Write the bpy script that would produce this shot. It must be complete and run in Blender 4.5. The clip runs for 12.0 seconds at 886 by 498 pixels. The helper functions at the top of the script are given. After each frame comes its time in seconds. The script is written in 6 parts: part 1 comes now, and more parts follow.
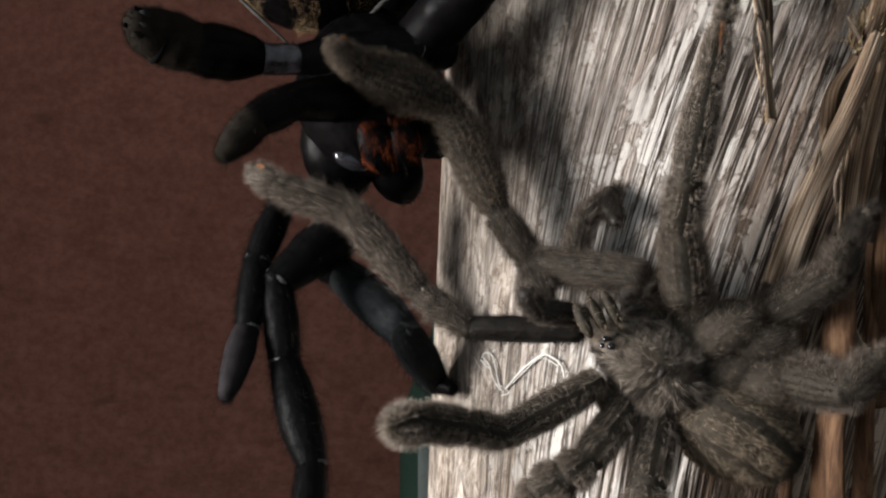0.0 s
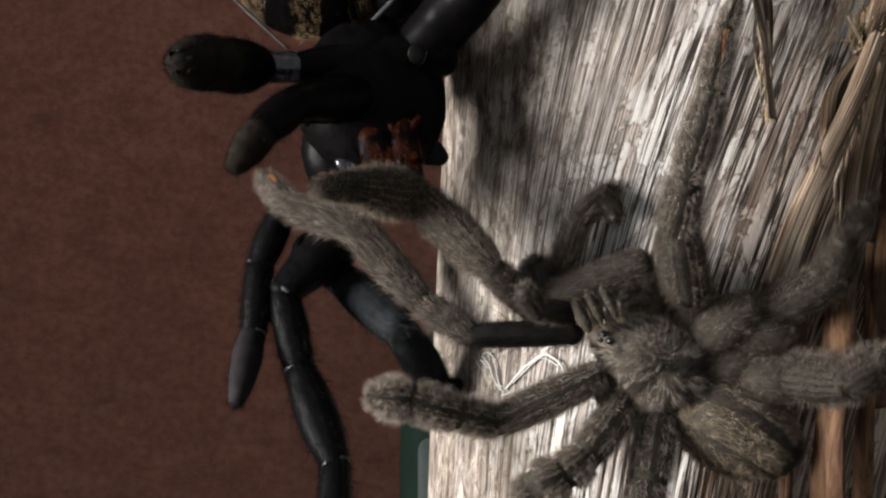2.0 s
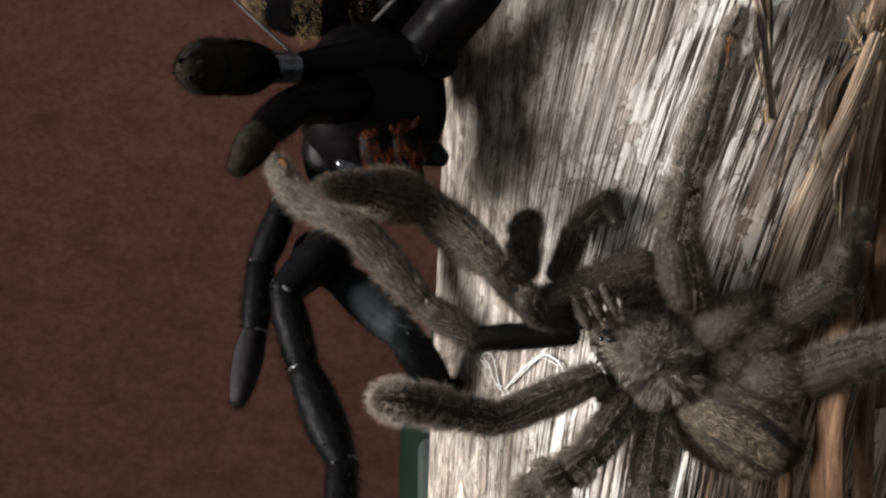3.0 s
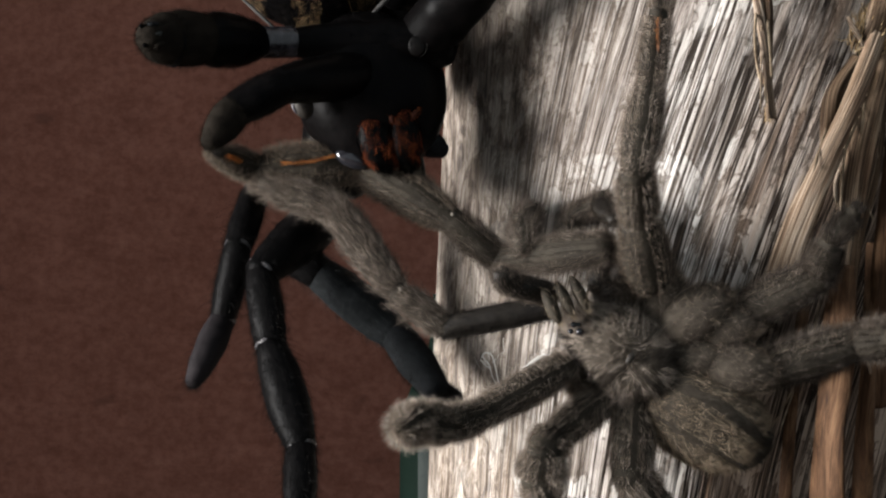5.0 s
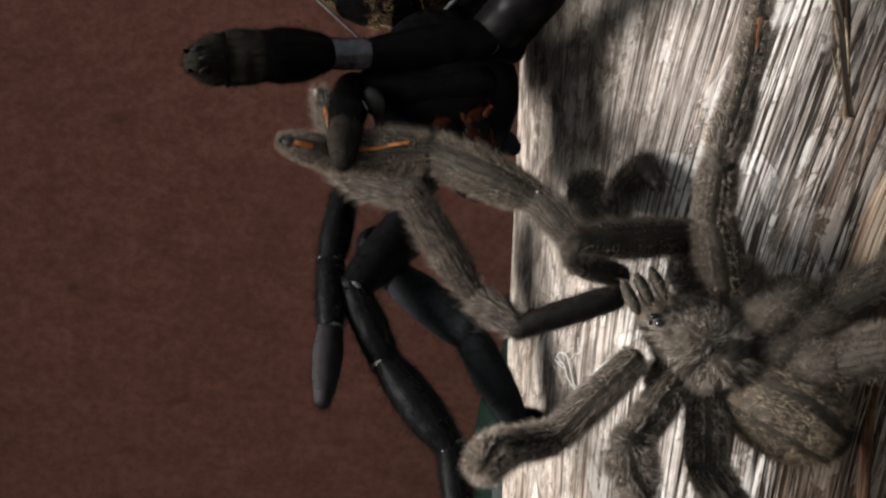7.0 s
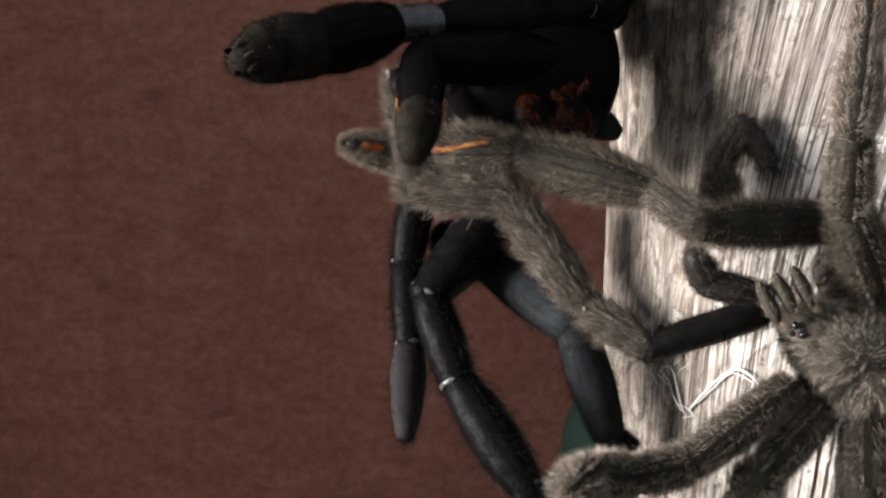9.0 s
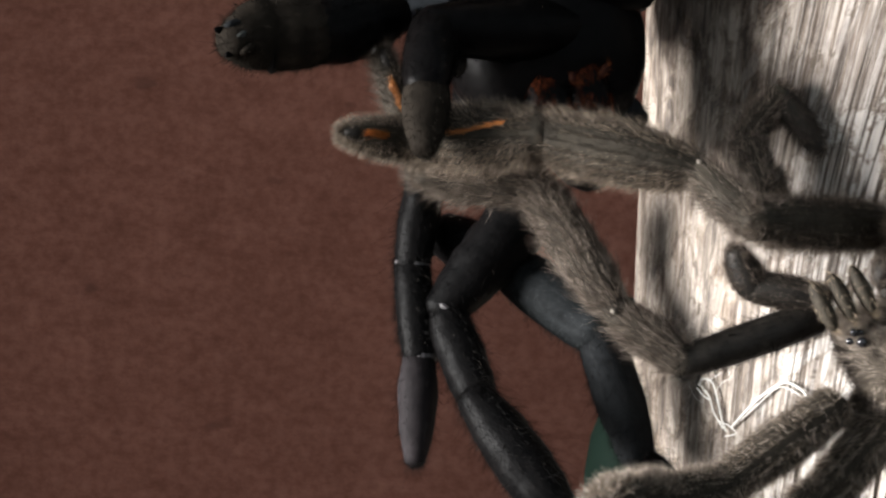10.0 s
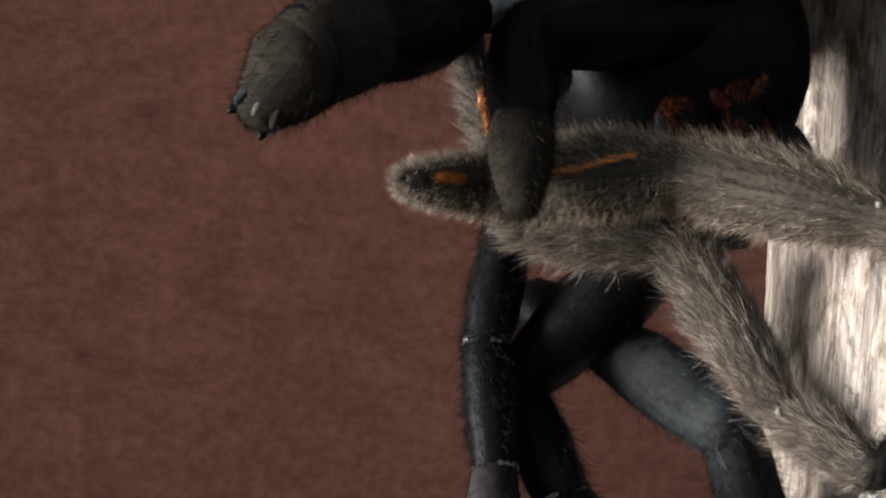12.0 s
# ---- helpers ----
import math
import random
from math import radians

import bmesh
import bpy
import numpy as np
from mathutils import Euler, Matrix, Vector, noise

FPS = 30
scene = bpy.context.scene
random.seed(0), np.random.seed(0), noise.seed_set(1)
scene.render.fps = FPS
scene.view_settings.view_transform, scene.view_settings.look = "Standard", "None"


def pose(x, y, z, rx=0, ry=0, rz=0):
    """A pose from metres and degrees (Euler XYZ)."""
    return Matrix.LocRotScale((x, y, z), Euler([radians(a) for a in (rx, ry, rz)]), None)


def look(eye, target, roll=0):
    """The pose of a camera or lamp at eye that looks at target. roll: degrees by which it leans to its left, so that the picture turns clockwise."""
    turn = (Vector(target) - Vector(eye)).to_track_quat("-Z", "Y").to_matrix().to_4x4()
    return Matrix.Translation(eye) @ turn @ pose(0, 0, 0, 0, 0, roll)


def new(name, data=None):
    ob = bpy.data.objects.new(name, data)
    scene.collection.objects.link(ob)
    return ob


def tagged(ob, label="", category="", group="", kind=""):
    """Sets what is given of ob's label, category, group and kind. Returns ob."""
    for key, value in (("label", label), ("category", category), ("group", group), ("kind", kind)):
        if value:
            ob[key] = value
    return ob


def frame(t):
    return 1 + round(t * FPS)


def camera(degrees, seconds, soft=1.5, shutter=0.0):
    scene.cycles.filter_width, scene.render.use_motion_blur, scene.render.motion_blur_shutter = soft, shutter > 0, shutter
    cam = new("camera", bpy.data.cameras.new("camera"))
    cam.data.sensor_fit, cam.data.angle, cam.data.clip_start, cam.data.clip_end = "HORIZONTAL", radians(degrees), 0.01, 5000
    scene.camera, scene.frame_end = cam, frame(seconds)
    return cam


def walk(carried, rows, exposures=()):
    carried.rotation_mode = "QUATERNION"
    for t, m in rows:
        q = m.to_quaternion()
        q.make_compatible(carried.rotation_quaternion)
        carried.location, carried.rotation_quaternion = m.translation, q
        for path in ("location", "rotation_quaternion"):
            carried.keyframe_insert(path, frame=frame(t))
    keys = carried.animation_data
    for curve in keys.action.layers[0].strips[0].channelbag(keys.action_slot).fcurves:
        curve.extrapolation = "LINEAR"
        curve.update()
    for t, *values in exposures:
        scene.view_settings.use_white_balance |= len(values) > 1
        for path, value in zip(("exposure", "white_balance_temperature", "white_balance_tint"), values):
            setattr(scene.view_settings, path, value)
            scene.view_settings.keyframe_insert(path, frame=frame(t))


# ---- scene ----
# ---- camera ----
cam = camera(20, 12.0, soft=2.15, shutter=0.5)
walk(cam, [
    (0.0, look((0.0000, -0.4446, 0.0000), (0.0000, 0.0000, 0.0000))),
    (5.6, look((0.0000, -0.4446, 0.0000), (0.0000, 0.0000, 0.0000))),
    (5.7, look((0.0000, -0.4446, 0.0000), (-0.0005, 0.0000, 0.0000))),
    (5.8, look((0.0000, -0.4446, 0.0000), (-0.0015, 0.0000, -0.0001))),
    (5.9, look((0.0000, -0.4446, 0.0000), (-0.0036, 0.0000, -0.0002))),
    (6.0, look((0.0000, -0.4446, 0.0000), (-0.0055, 0.0000, -0.0003))),
    (6.2, look((0.0000, -0.4446, 0.0000), (-0.0070, 0.0000, -0.0003))),
    (6.5, look((0.0000, -0.4469, 0.0000), (-0.0098, 0.0000, -0.0003))),
    (7.0, look((-0.0001, -0.4424, -0.0000), (-0.0131, 0.0000, -0.0001))),
    (7.2, look((-0.0002, -0.4381, -0.0000), (-0.0139, 0.0000, -0.0001))),
    (8.0, look((-0.0014, -0.4117, -0.0000), (-0.0194, 0.0000, -0.0006))),
    (8.8, look((-0.0037, -0.3768, -0.0002), (-0.0242, 0.0000, -0.0010))),
    (9.0, look((-0.0044, -0.3675, -0.0002), (-0.0251, 0.0000, -0.0011))),
    (9.5, look((-0.0055, -0.3487, -0.0003), (-0.0256, 0.0000, -0.0012))),
    (10.0, look((-0.0071, -0.3281, -0.0003), (-0.0270, 0.0000, -0.0012))),
    (10.3, look((-0.0088, -0.3142, -0.0003), (-0.0300, 0.0000, -0.0009))),
    (10.5, look((-0.0092, -0.3066, 0.0000), (-0.0298, 0.0000, 0.0001))),
    (11.0, look((-0.0119, -0.2841, 0.0015), (-0.0330, 0.0000, 0.0042))),
    (11.5, look((-0.0143, -0.2600, 0.0020), (-0.0345, 0.0000, 0.0048))),
    (12.0, look((-0.0156, -0.2416, 0.0027), (-0.0342, 0.0000, 0.0060)))
], exposures=[(0.0, -0.06), (2.0, 0.05), (5.0, 0.13), (6.0, 0.13), (7.2, 0.05), (9.0, 0.48), (9.5, 0.55), (12.0, 0.70)])

# ---- world and light ----
world = bpy.data.worlds.new("dim_room")
scene.world = world
world.use_nodes = True
world.node_tree.nodes["Background"].inputs["Color"].default_value = (0.82, 0.93, 1.0, 1)
world.node_tree.nodes["Background"].inputs["Strength"].default_value = 0.47


def window_light(name, place, target, width, height, watts, colour):
    data = bpy.data.lights.new(name, "AREA")
    data.shape, data.size, data.size_y, data.energy, data.color = "RECTANGLE", width, height, watts, colour
    ob = new(name, data)
    ob.matrix_world = look(place, target)
    return ob


window_light("window_light", (-0.91, -0.272, 0.05), (0.02, 0.02, 0.0), 0.42, 0.44, 40.0, (1.0, 0.975, 0.955))

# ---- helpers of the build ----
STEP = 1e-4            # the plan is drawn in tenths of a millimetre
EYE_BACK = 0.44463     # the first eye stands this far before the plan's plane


def plan(u, v, depth=0.0):
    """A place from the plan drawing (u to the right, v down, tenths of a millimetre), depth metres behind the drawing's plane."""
    q = (EYE_BACK + depth) / EYE_BACK * STEP
    return Vector(((u - 784) * q, depth, (441 - v) * q))


def part(name, mesh, material, parent, label=""):
    if isinstance(mesh, bmesh.types.BMesh):
        bm, mesh = mesh, bpy.data.meshes.new(name)
        bm.to_mesh(mesh)
        bm.free()
    mesh.materials.clear()
    mesh.materials.append(material)
    mesh.polygons.foreach_set("use_smooth", [True] * len(mesh.polygons))
    ob = new(name, mesh)
    ob.parent = parent
    return tagged(ob, label)


def mesh_of(name, verts, faces):
    me = bpy.data.meshes.new(name)
    me.from_pydata([tuple(v) for v in verts], [], [tuple(f) for f in faces])
    me.update()
    return me


def grid_faces(rows, cols, closed):
    """Faces of a grid of rows x cols points; closed: the last column meets the first."""
    i, j = np.meshgrid(np.arange(rows - 1), np.arange(cols if closed else cols - 1), indexing="ij")
    j2 = (j + 1) % cols
    return np.stack([i * cols + j, i * cols + j2, (i + 1) * cols + j2, (i + 1) * cols + j], -1).reshape(-1, 4)


def value_noise(x, y, seed):
    """Smooth noise in -1..1 over arrays x, y."""
    rng = np.random.RandomState(seed)
    table = rng.rand(256, 256) * 2 - 1
    xi, yi = np.floor(x).astype(int), np.floor(y).astype(int)
    fx, fy = x - xi, y - yi
    fx, fy = fx * fx * (3 - 2 * fx), fy * fy * (3 - 2 * fy)
    pick = lambda a, b: table[a % 256, b % 256]
    low = pick(xi, yi) * (1 - fx) + pick(xi + 1, yi) * fx
    high = pick(xi, yi + 1) * (1 - fx) + pick(xi + 1, yi + 1) * fx
    return low * (1 - fy) + high * fy


# ---- materials ----
def material(name, rough=0.6, metal=0.0, colour=(0.5, 0.5, 0.5), specular=0.5):
    m = bpy.data.materials.new(name)
    m.use_nodes = True
    b = m.node_tree.nodes["Principled BSDF"]
    b.inputs["Base Color"].default_value = (*colour, 1)
    b.inputs["Roughness"].default_value = rough
    b.inputs["Metallic"].default_value = metal
    b.inputs["Specular IOR Level"].default_value = specular
    return m, m.node_tree, b


def coords(nt, kind, scale):
    tex = nt.nodes.new("ShaderNodeTexCoord")
    mp = nt.nodes.new("ShaderNodeMapping")
    mp.inputs["Scale"].default_value = scale
    nt.links.new(tex.outputs[kind], mp.inputs["Vector"])
    return mp.outputs["Vector"]


def noise_node(nt, vec, scale, detail=6, rough=0.6, distortion=0.0):
    n = nt.nodes.new("ShaderNodeTexNoise")
    n.inputs["Scale"].default_value = scale
    n.inputs["Detail"].default_value = detail
    n.inputs["Roughness"].default_value = rough
    n.inputs["Distortion"].default_value = distortion
    nt.links.new(vec, n.inputs["Vector"])
    return n.outputs["Fac"]


def ramp(nt, fac, stops):
    r = nt.nodes.new("ShaderNodeValToRGB")
    el = r.color_ramp.elements
    while len(el) < len(stops):
        el.new(0.5)
    for e, (pos, col) in zip(el, stops):
        e.position, e.color = pos, (*col, 1)
    nt.links.new(fac, r.inputs["Fac"])
    return r.outputs["Color"]


def mix_colour(nt, fac, a, b, blend="MIX"):
    n = nt.nodes.new("ShaderNodeMixRGB")
    n.blend_type = blend
    for value, key in ((fac, "Fac"), (a, "Color1"), (b, "Color2")):
        if isinstance(value, bpy.types.NodeSocket):
            nt.links.new(value, n.inputs[key])
        elif isinstance(value, (int, float)):
            n.inputs[key].default_value = value
        else:
            n.inputs[key].default_value = (*value, 1)
    return n.outputs["Color"]


def bump(nt, b, height, strength, distance):
    n = nt.nodes.new("ShaderNodeBump")
    n.inputs["Strength"].default_value = strength
    n.inputs["Distance"].default_value = distance
    nt.links.new(height, n.inputs["Height"])
    nt.links.new(n.outputs["Normal"], b.inputs["Normal"])


def wood_material():
    m, nt, b = material("weathered_wood", 0.85, specular=0.2)
    place = nt.nodes.new("ShaderNodeSeparateXYZ")
    nt.links.new(coords(nt, "UV", (5, 9, 1)), place.inputs["Vector"])
    fine = noise_node(nt, coords(nt, "UV", (2300, 36, 1)), 1.0, 9, 0.74, 0.4)
    broad = noise_node(nt, coords(nt, "UV", (330, 10, 1)), 1.0, 6, 0.6, 0.6)
    lines = noise_node(nt, coords(nt, "UV", (520, 9, 1)), 1.0, 3, 0.55, 0.35)
    hairline = noise_node(nt, coords(nt, "UV", (1000, 16, 1)), 1.0, 3, 0.55, 0.35)
    where = noise_node(nt, coords(nt, "UV", (150, 60, 1)), 1.0, 4, 0.6)
    patch = noise_node(nt, coords(nt, "UV", (110, 48, 1)), 1.0, 8, 0.62, 0.8)
    specks = noise_node(nt, coords(nt, "UV", (420, 260, 1)), 1.0, 5, 0.7)
    mottle = noise_node(nt, coords(nt, "UV", (330, 120, 1)), 1.0, 10, 0.74, 0.9)
    warm = noise_node(nt, coords(nt, "UV", (170, 14, 1)), 1.0, 5, 0.6, 0.4)
    col = ramp(nt, fine, [(0.37, (0.085, 0.069, 0.058)), (0.465, (0.31, 0.283, 0.258)), (0.555, (0.89, 0.868, 0.84))])
    col = mix_colour(nt, 0.8, col, ramp(nt, broad, [(0.34, (0.62, 0.56, 0.50)), (0.50, (0.90, 0.88, 0.86)), (0.68, (1.0, 1.0, 1.0))]), "MULTIPLY")
    brown = ramp(nt, warm, [(0.54, (0, 0, 0)), (0.72, (0.55, 0.55, 0.55))])
    col = mix_colour(nt, brown, col, (0.27, 0.165, 0.09))
    pale = ramp(nt, patch, [(0.535, (0, 0, 0)), (0.565, (0.88, 0.88, 0.88))])
    col = mix_colour(nt, pale, col, (0.83, 0.81, 0.77))
    rim = ramp(nt, patch, [(0.518, (0, 0, 0)), (0.536, (0.75, 0.75, 0.75)), (0.550, (0, 0, 0))])
    col = mix_colour(nt, rim, col, (0.13, 0.105, 0.08))
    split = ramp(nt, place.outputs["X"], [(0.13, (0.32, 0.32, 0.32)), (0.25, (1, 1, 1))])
    # mottled unsplit wood at the left, browned so it also carries the shade there
    sound_shaded = ramp(nt, place.outputs["X"], [(0.15, (0.85, 0.85, 0.85)), (0.27, (0.10, 0.10, 0.10))])
    gate = ramp(nt, where, [(0.36, (0.25, 0.25, 0.25)), (0.50, (1, 1, 1))])
    gate = mix_colour(nt, 1.0, gate, split, "MULTIPLY")
    col = mix_colour(nt, sound_shaded, col, ramp(nt, mottle, [(0.40, (0.045, 0.032, 0.023)), (0.46, (0.155, 0.122, 0.094)), (0.52, (0.255, 0.215, 0.176)), (0.58, (0.44, 0.39, 0.335))]))
    crack = ramp(nt, lines, [(0.464, (0, 0, 0)), (0.478, (1, 1, 1)), (0.522, (1, 1, 1)), (0.536, (0, 0, 0))])
    col = mix_colour(nt, mix_colour(nt, 1.0, crack, gate, "MULTIPLY"), col, (0.032, 0.024, 0.018))
    thin = ramp(nt, hairline, [(0.476, (0, 0, 0)), (0.488, (0.9, 0.9, 0.9)), (0.512, (0.9, 0.9, 0.9)), (0.524, (0, 0, 0))])
    col = mix_colour(nt, mix_colour(nt, 1.0, thin, gate, "MULTIPLY"), col, (0.07, 0.052, 0.04))
    stain = noise_node(nt, coords(nt, "UV", (60, 34, 1)), 1.0, 6, 0.62, 0.6)
    col = mix_colour(nt, 0.85, col, ramp(nt, stain, [(0.36, (0.60, 0.56, 0.54)), (0.50, (0.96, 0.95, 0.95)), (0.62, (1, 1, 1))]), "MULTIPLY")
    # darker towards the top, the change broken up by the stain noise
    height_tone = nt.nodes.new("ShaderNodeMath")
    height_tone.operation = "ADD"
    nt.links.new(place.outputs["Y"], height_tone.inputs[0])
    nt.links.new(stain, height_tone.inputs[1])
    col = mix_colour(nt, 1.0, col, ramp(nt, height_tone.outputs[0], [(0.05, (1, 0.985, 0.97)), (0.45, (0.92, 0.905, 0.90)), (0.80, (0.76, 0.735, 0.72))]), "MULTIPLY")
    # brown wood round the right, deepened to stand for the post's shaded side
    right_shade = mix_colour(nt, 0.25, place.outputs["X"], warm)
    col = mix_colour(nt, ramp(nt, right_shade, [(0.365, (0, 0, 0)), (0.428, (0.85, 0.85, 0.85))]), col, mix_colour(nt, 1.0, col, (0.48, 0.348, 0.255), "MULTIPLY"))
    dirt = ramp(nt, specks, [(0.60, (0, 0, 0)), (0.64, (0.75, 0.75, 0.75))])
    col = mix_colour(nt, dirt, col, (0.09, 0.072, 0.055))
    nt.links.new(col, b.inputs["Base Color"])
    bump(nt, b, mix_colour(nt, 0.5, fine, mottle), 0.7, 0.0012)
    return m


def wall_material():
    m, nt, b = material("red_brown_plaster", 0.9, specular=0.2)
    v = coords(nt, "Object", (1, 1, 1))
    a = noise_node(nt, coords(nt, "Object", (1.0, 1.0, 1.7)), 105, 5, 0.65)
    c = noise_node(nt, v, 26, 3, 0.5)
    blot = noise_node(nt, coords(nt, "Object", (1.0, 1.0, 1.8)), 75, 2, 0.5)
    col = ramp(nt, a, [(0.30, (0.288, 0.118, 0.083)), (0.55, (0.372, 0.158, 0.114)), (0.75, (0.425, 0.188, 0.139))])
    col = mix_colour(nt, 0.5, col, ramp(nt, c, [(0.3, (0.75, 0.72, 0.70)), (0.7, (1.0, 1.0, 1.0))]), "MULTIPLY")
    grit = noise_node(nt, coords(nt, "Object", (1.0, 1.0, 1.15)), 430, 3, 0.6)
    col = mix_colour(nt, 1.0, col, ramp(nt, grit, [(0.36, (0.80, 0.78, 0.76)), (0.62, (1.03, 1.03, 1.03))]), "MULTIPLY")
    dark = ramp(nt, blot, [(0.66, (0, 0, 0)), (0.74, (0.55, 0.55, 0.55))])
    col = mix_colour(nt, dark, col, (0.13, 0.055, 0.04))
    nt.links.new(col, b.inputs["Base Color"])
    bump(nt, b, a, 0.2, 0.002)
    return m


def skin_material(name, dark, light, rough, scale=900, specular=0.5, relief=0.3):
    m, nt, b = material(name, rough, specular=specular)
    a = noise_node(nt, coords(nt, "Object", (1, 1, 1)), scale, 5, 0.65)
    c = noise_node(nt, coords(nt, "Object", (1, 1, 1)), scale * 0.22, 3, 0.5)
    nt.links.new(ramp(nt, mix_colour(nt, 0.5, a, c), [(0.35, dark), (0.65, light)]), b.inputs["Base Color"])
    bump(nt, b, a, relief, 0.0004)
    return m


def hair_material(name, stops, rough=0.5, specular=0.4, sheer=0.0, strands=None):
    m, nt, b = material(name, rough, specular=specular)
    g = nt.nodes.new("ShaderNodeNewGeometry")
    col = ramp(nt, g.outputs["Random Per Island"], stops)
    if strands:
        lock = noise_node(nt, coords(nt, "Object", strands), 1.0, 3, 0.6)
        col = mix_colour(nt, 1.0, col, ramp(nt, lock, [(0.36, (0.48, 0.46, 0.44)), (0.50, (0.92, 0.91, 0.90)), (0.62, (1.40, 1.38, 1.36))]), "MULTIPLY")
    nt.links.new(col, b.inputs["Base Color"])
    if sheer:
        thin = nt.nodes.new("ShaderNodeBsdfTranslucent")
        nt.links.new(col, thin.inputs["Color"])
        both = nt.nodes.new("ShaderNodeMixShader")
        both.inputs["Fac"].default_value = sheer
        nt.links.new(b.outputs[0], both.inputs[1])
        nt.links.new(thin.outputs[0], both.inputs[2])
        nt.links.new(both.outputs[0], nt.nodes["Material Output"].inputs["Surface"])
    return m


def straw_material(name, tint):
    m, nt, b = material(name, 0.75, specular=0.2)
    a = noise_node(nt, coords(nt, "UV", (1700, 16, 1)), 1.0, 8, 0.7, 0.5)
    c = noise_node(nt, coords(nt, "UV", (200, 45, 1)), 1.0, 5, 0.6)
    seam = noise_node(nt, coords(nt, "UV", (900, 10, 1)), 1.0, 4, 0.6, 0.5)
    col = ramp(nt, a, [(0.30, (0.055, 0.034, 0.02)), (0.46, (0.225, 0.178, 0.135)), (0.64, (0.60, 0.535, 0.46))])
    col = mix_colour(nt, 0.8, col, ramp(nt, c, [(0.35, (0.42, 0.30, 0.22)), (0.5, (0.85, 0.75, 0.66)), (0.65, (1, 1, 1))]), "MULTIPLY")
    dark = ramp(nt, seam, [(0.46, (0, 0, 0)), (0.5, (0.9, 0.9, 0.9)), (0.54, (0, 0, 0))])
    col = mix_colour(nt, dark, col, (0.03, 0.018, 0.011))
    col = mix_colour(nt, 1.0, col, tint, "MULTIPLY")
    nt.links.new(col, b.inputs["Base Color"])
    bump(nt, b, mix_colour(nt, 0.5, a, seam), 0.8, 0.0009)
    return m


def bark_material():
    m, nt, b = material("brown_bark", 0.75, specular=0.2)
    a = noise_node(nt, coords(nt, "UV", (520, 60, 1)), 1.0, 10, 0.74, 1.2)
    c = noise_node(nt, coords(nt, "UV", (160, 60, 1)), 1.0, 5, 0.6, 0.4)
    col = ramp(nt, a, [(0.36, (0.026, 0.012, 0.006)), (0.48, (0.084, 0.043, 0.021)), (0.62, (0.165, 0.095, 0.052))])
    col = mix_colour(nt, 0.8, col, ramp(nt, c, [(0.36, (0.40, 0.33, 0.28)), (0.52, (0.9, 0.85, 0.8)), (0.66, (1, 1, 1))]), "MULTIPLY")
    nt.links.new(col, b.inputs["Base Color"])
    bump(nt, b, mix_colour(nt, 0.5, a, c), 0.5, 0.0009)
    return m


WOOD = wood_material()
WALL = wall_material()
STRAW = straw_material("dry_straw", (0.86, 0.82, 0.79))
PALE_STRAW = straw_material("pale_dry_straw", (1.28, 1.22, 1.16))
BROWN_STRAW = straw_material("brown_dry_straw", (0.50, 0.43, 0.36))
BARK = bark_material()
GREY_SKIN = skin_material("grey_brown_cuticle", (0.013, 0.0105, 0.008), (0.036, 0.030, 0.022), 0.8, specular=0.15)
GREY_HAIR = hair_material("grey_brown_hair", [(0.0, (0.04, 0.0317, 0.0256)), (0.5, (0.152, 0.1175, 0.0895)), (1.0, (0.4, 0.329, 0.258))], 0.6, 0.2, 0.4, (800, 800, 800))
BACK_HAIR = hair_material("pale_grey_brown_hair", [(0.0, (0.055, 0.04466, 0.03706)), (0.5, (0.29, 0.2436, 0.2049)), (1.0, (0.62, 0.5481, 0.4796))], 0.6, 0.2, 0.4, (750, 750, 750))
GOLD_HAIR = hair_material("golden_hair", [(0.0, (0.08, 0.06293, 0.04578)), (0.5, (0.26, 0.203, 0.1439)), (1.0, (0.52, 0.4263, 0.3161))], 0.6, 0.2, 0.4, (500, 900, 900))
DARK_HAIR = hair_material("dark_brown_hair", [(0.0, (0.010, 0.008, 0.006)), (0.7, (0.03, 0.024, 0.018)), (1.0, (0.08, 0.066, 0.05))], 0.6, 0.15)
BROWN_HAIR = hair_material("dusky_brown_hair", [(0.0, (0.02, 0.0158, 0.0123)), (0.55, (0.112, 0.0885, 0.0715)), (1.0, (0.31, 0.2629, 0.2245))], 0.6, 0.2, 0.4, (380, 1100, 1100))
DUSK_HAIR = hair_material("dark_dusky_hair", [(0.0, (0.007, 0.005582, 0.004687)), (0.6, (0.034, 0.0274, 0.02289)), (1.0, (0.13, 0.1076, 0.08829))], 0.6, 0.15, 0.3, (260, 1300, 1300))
BODY_SKIN = skin_material("grey_brown_body_cuticle", (0.035, 0.028, 0.021), (0.085, 0.070, 0.054), 0.8, specular=0.15)
DARK_FEMUR = skin_material("dark_brown_cuticle", (0.006, 0.005, 0.0045), (0.018, 0.015, 0.012), 0.55, specular=0.2)
BLACK_SKIN = skin_material("black_cuticle", (0.0014, 0.0014, 0.0015), (0.004, 0.0037, 0.0038), 0.42, 1200, 0.03, 0.3)
BODY_BLACK = skin_material("deep_black_cuticle", (0.0008, 0.0008, 0.0009), (0.0030, 0.0026, 0.0026), 0.36, 1200, 0.03, 0.15)
BODY_HAIR = hair_material("deep_black_hair", [(0.0, (0.0007, 0.0007, 0.0007)), (0.92, (0.002, 0.0018, 0.0018)), (1.0, (0.016, 0.013, 0.010))], 0.6, 0.0)
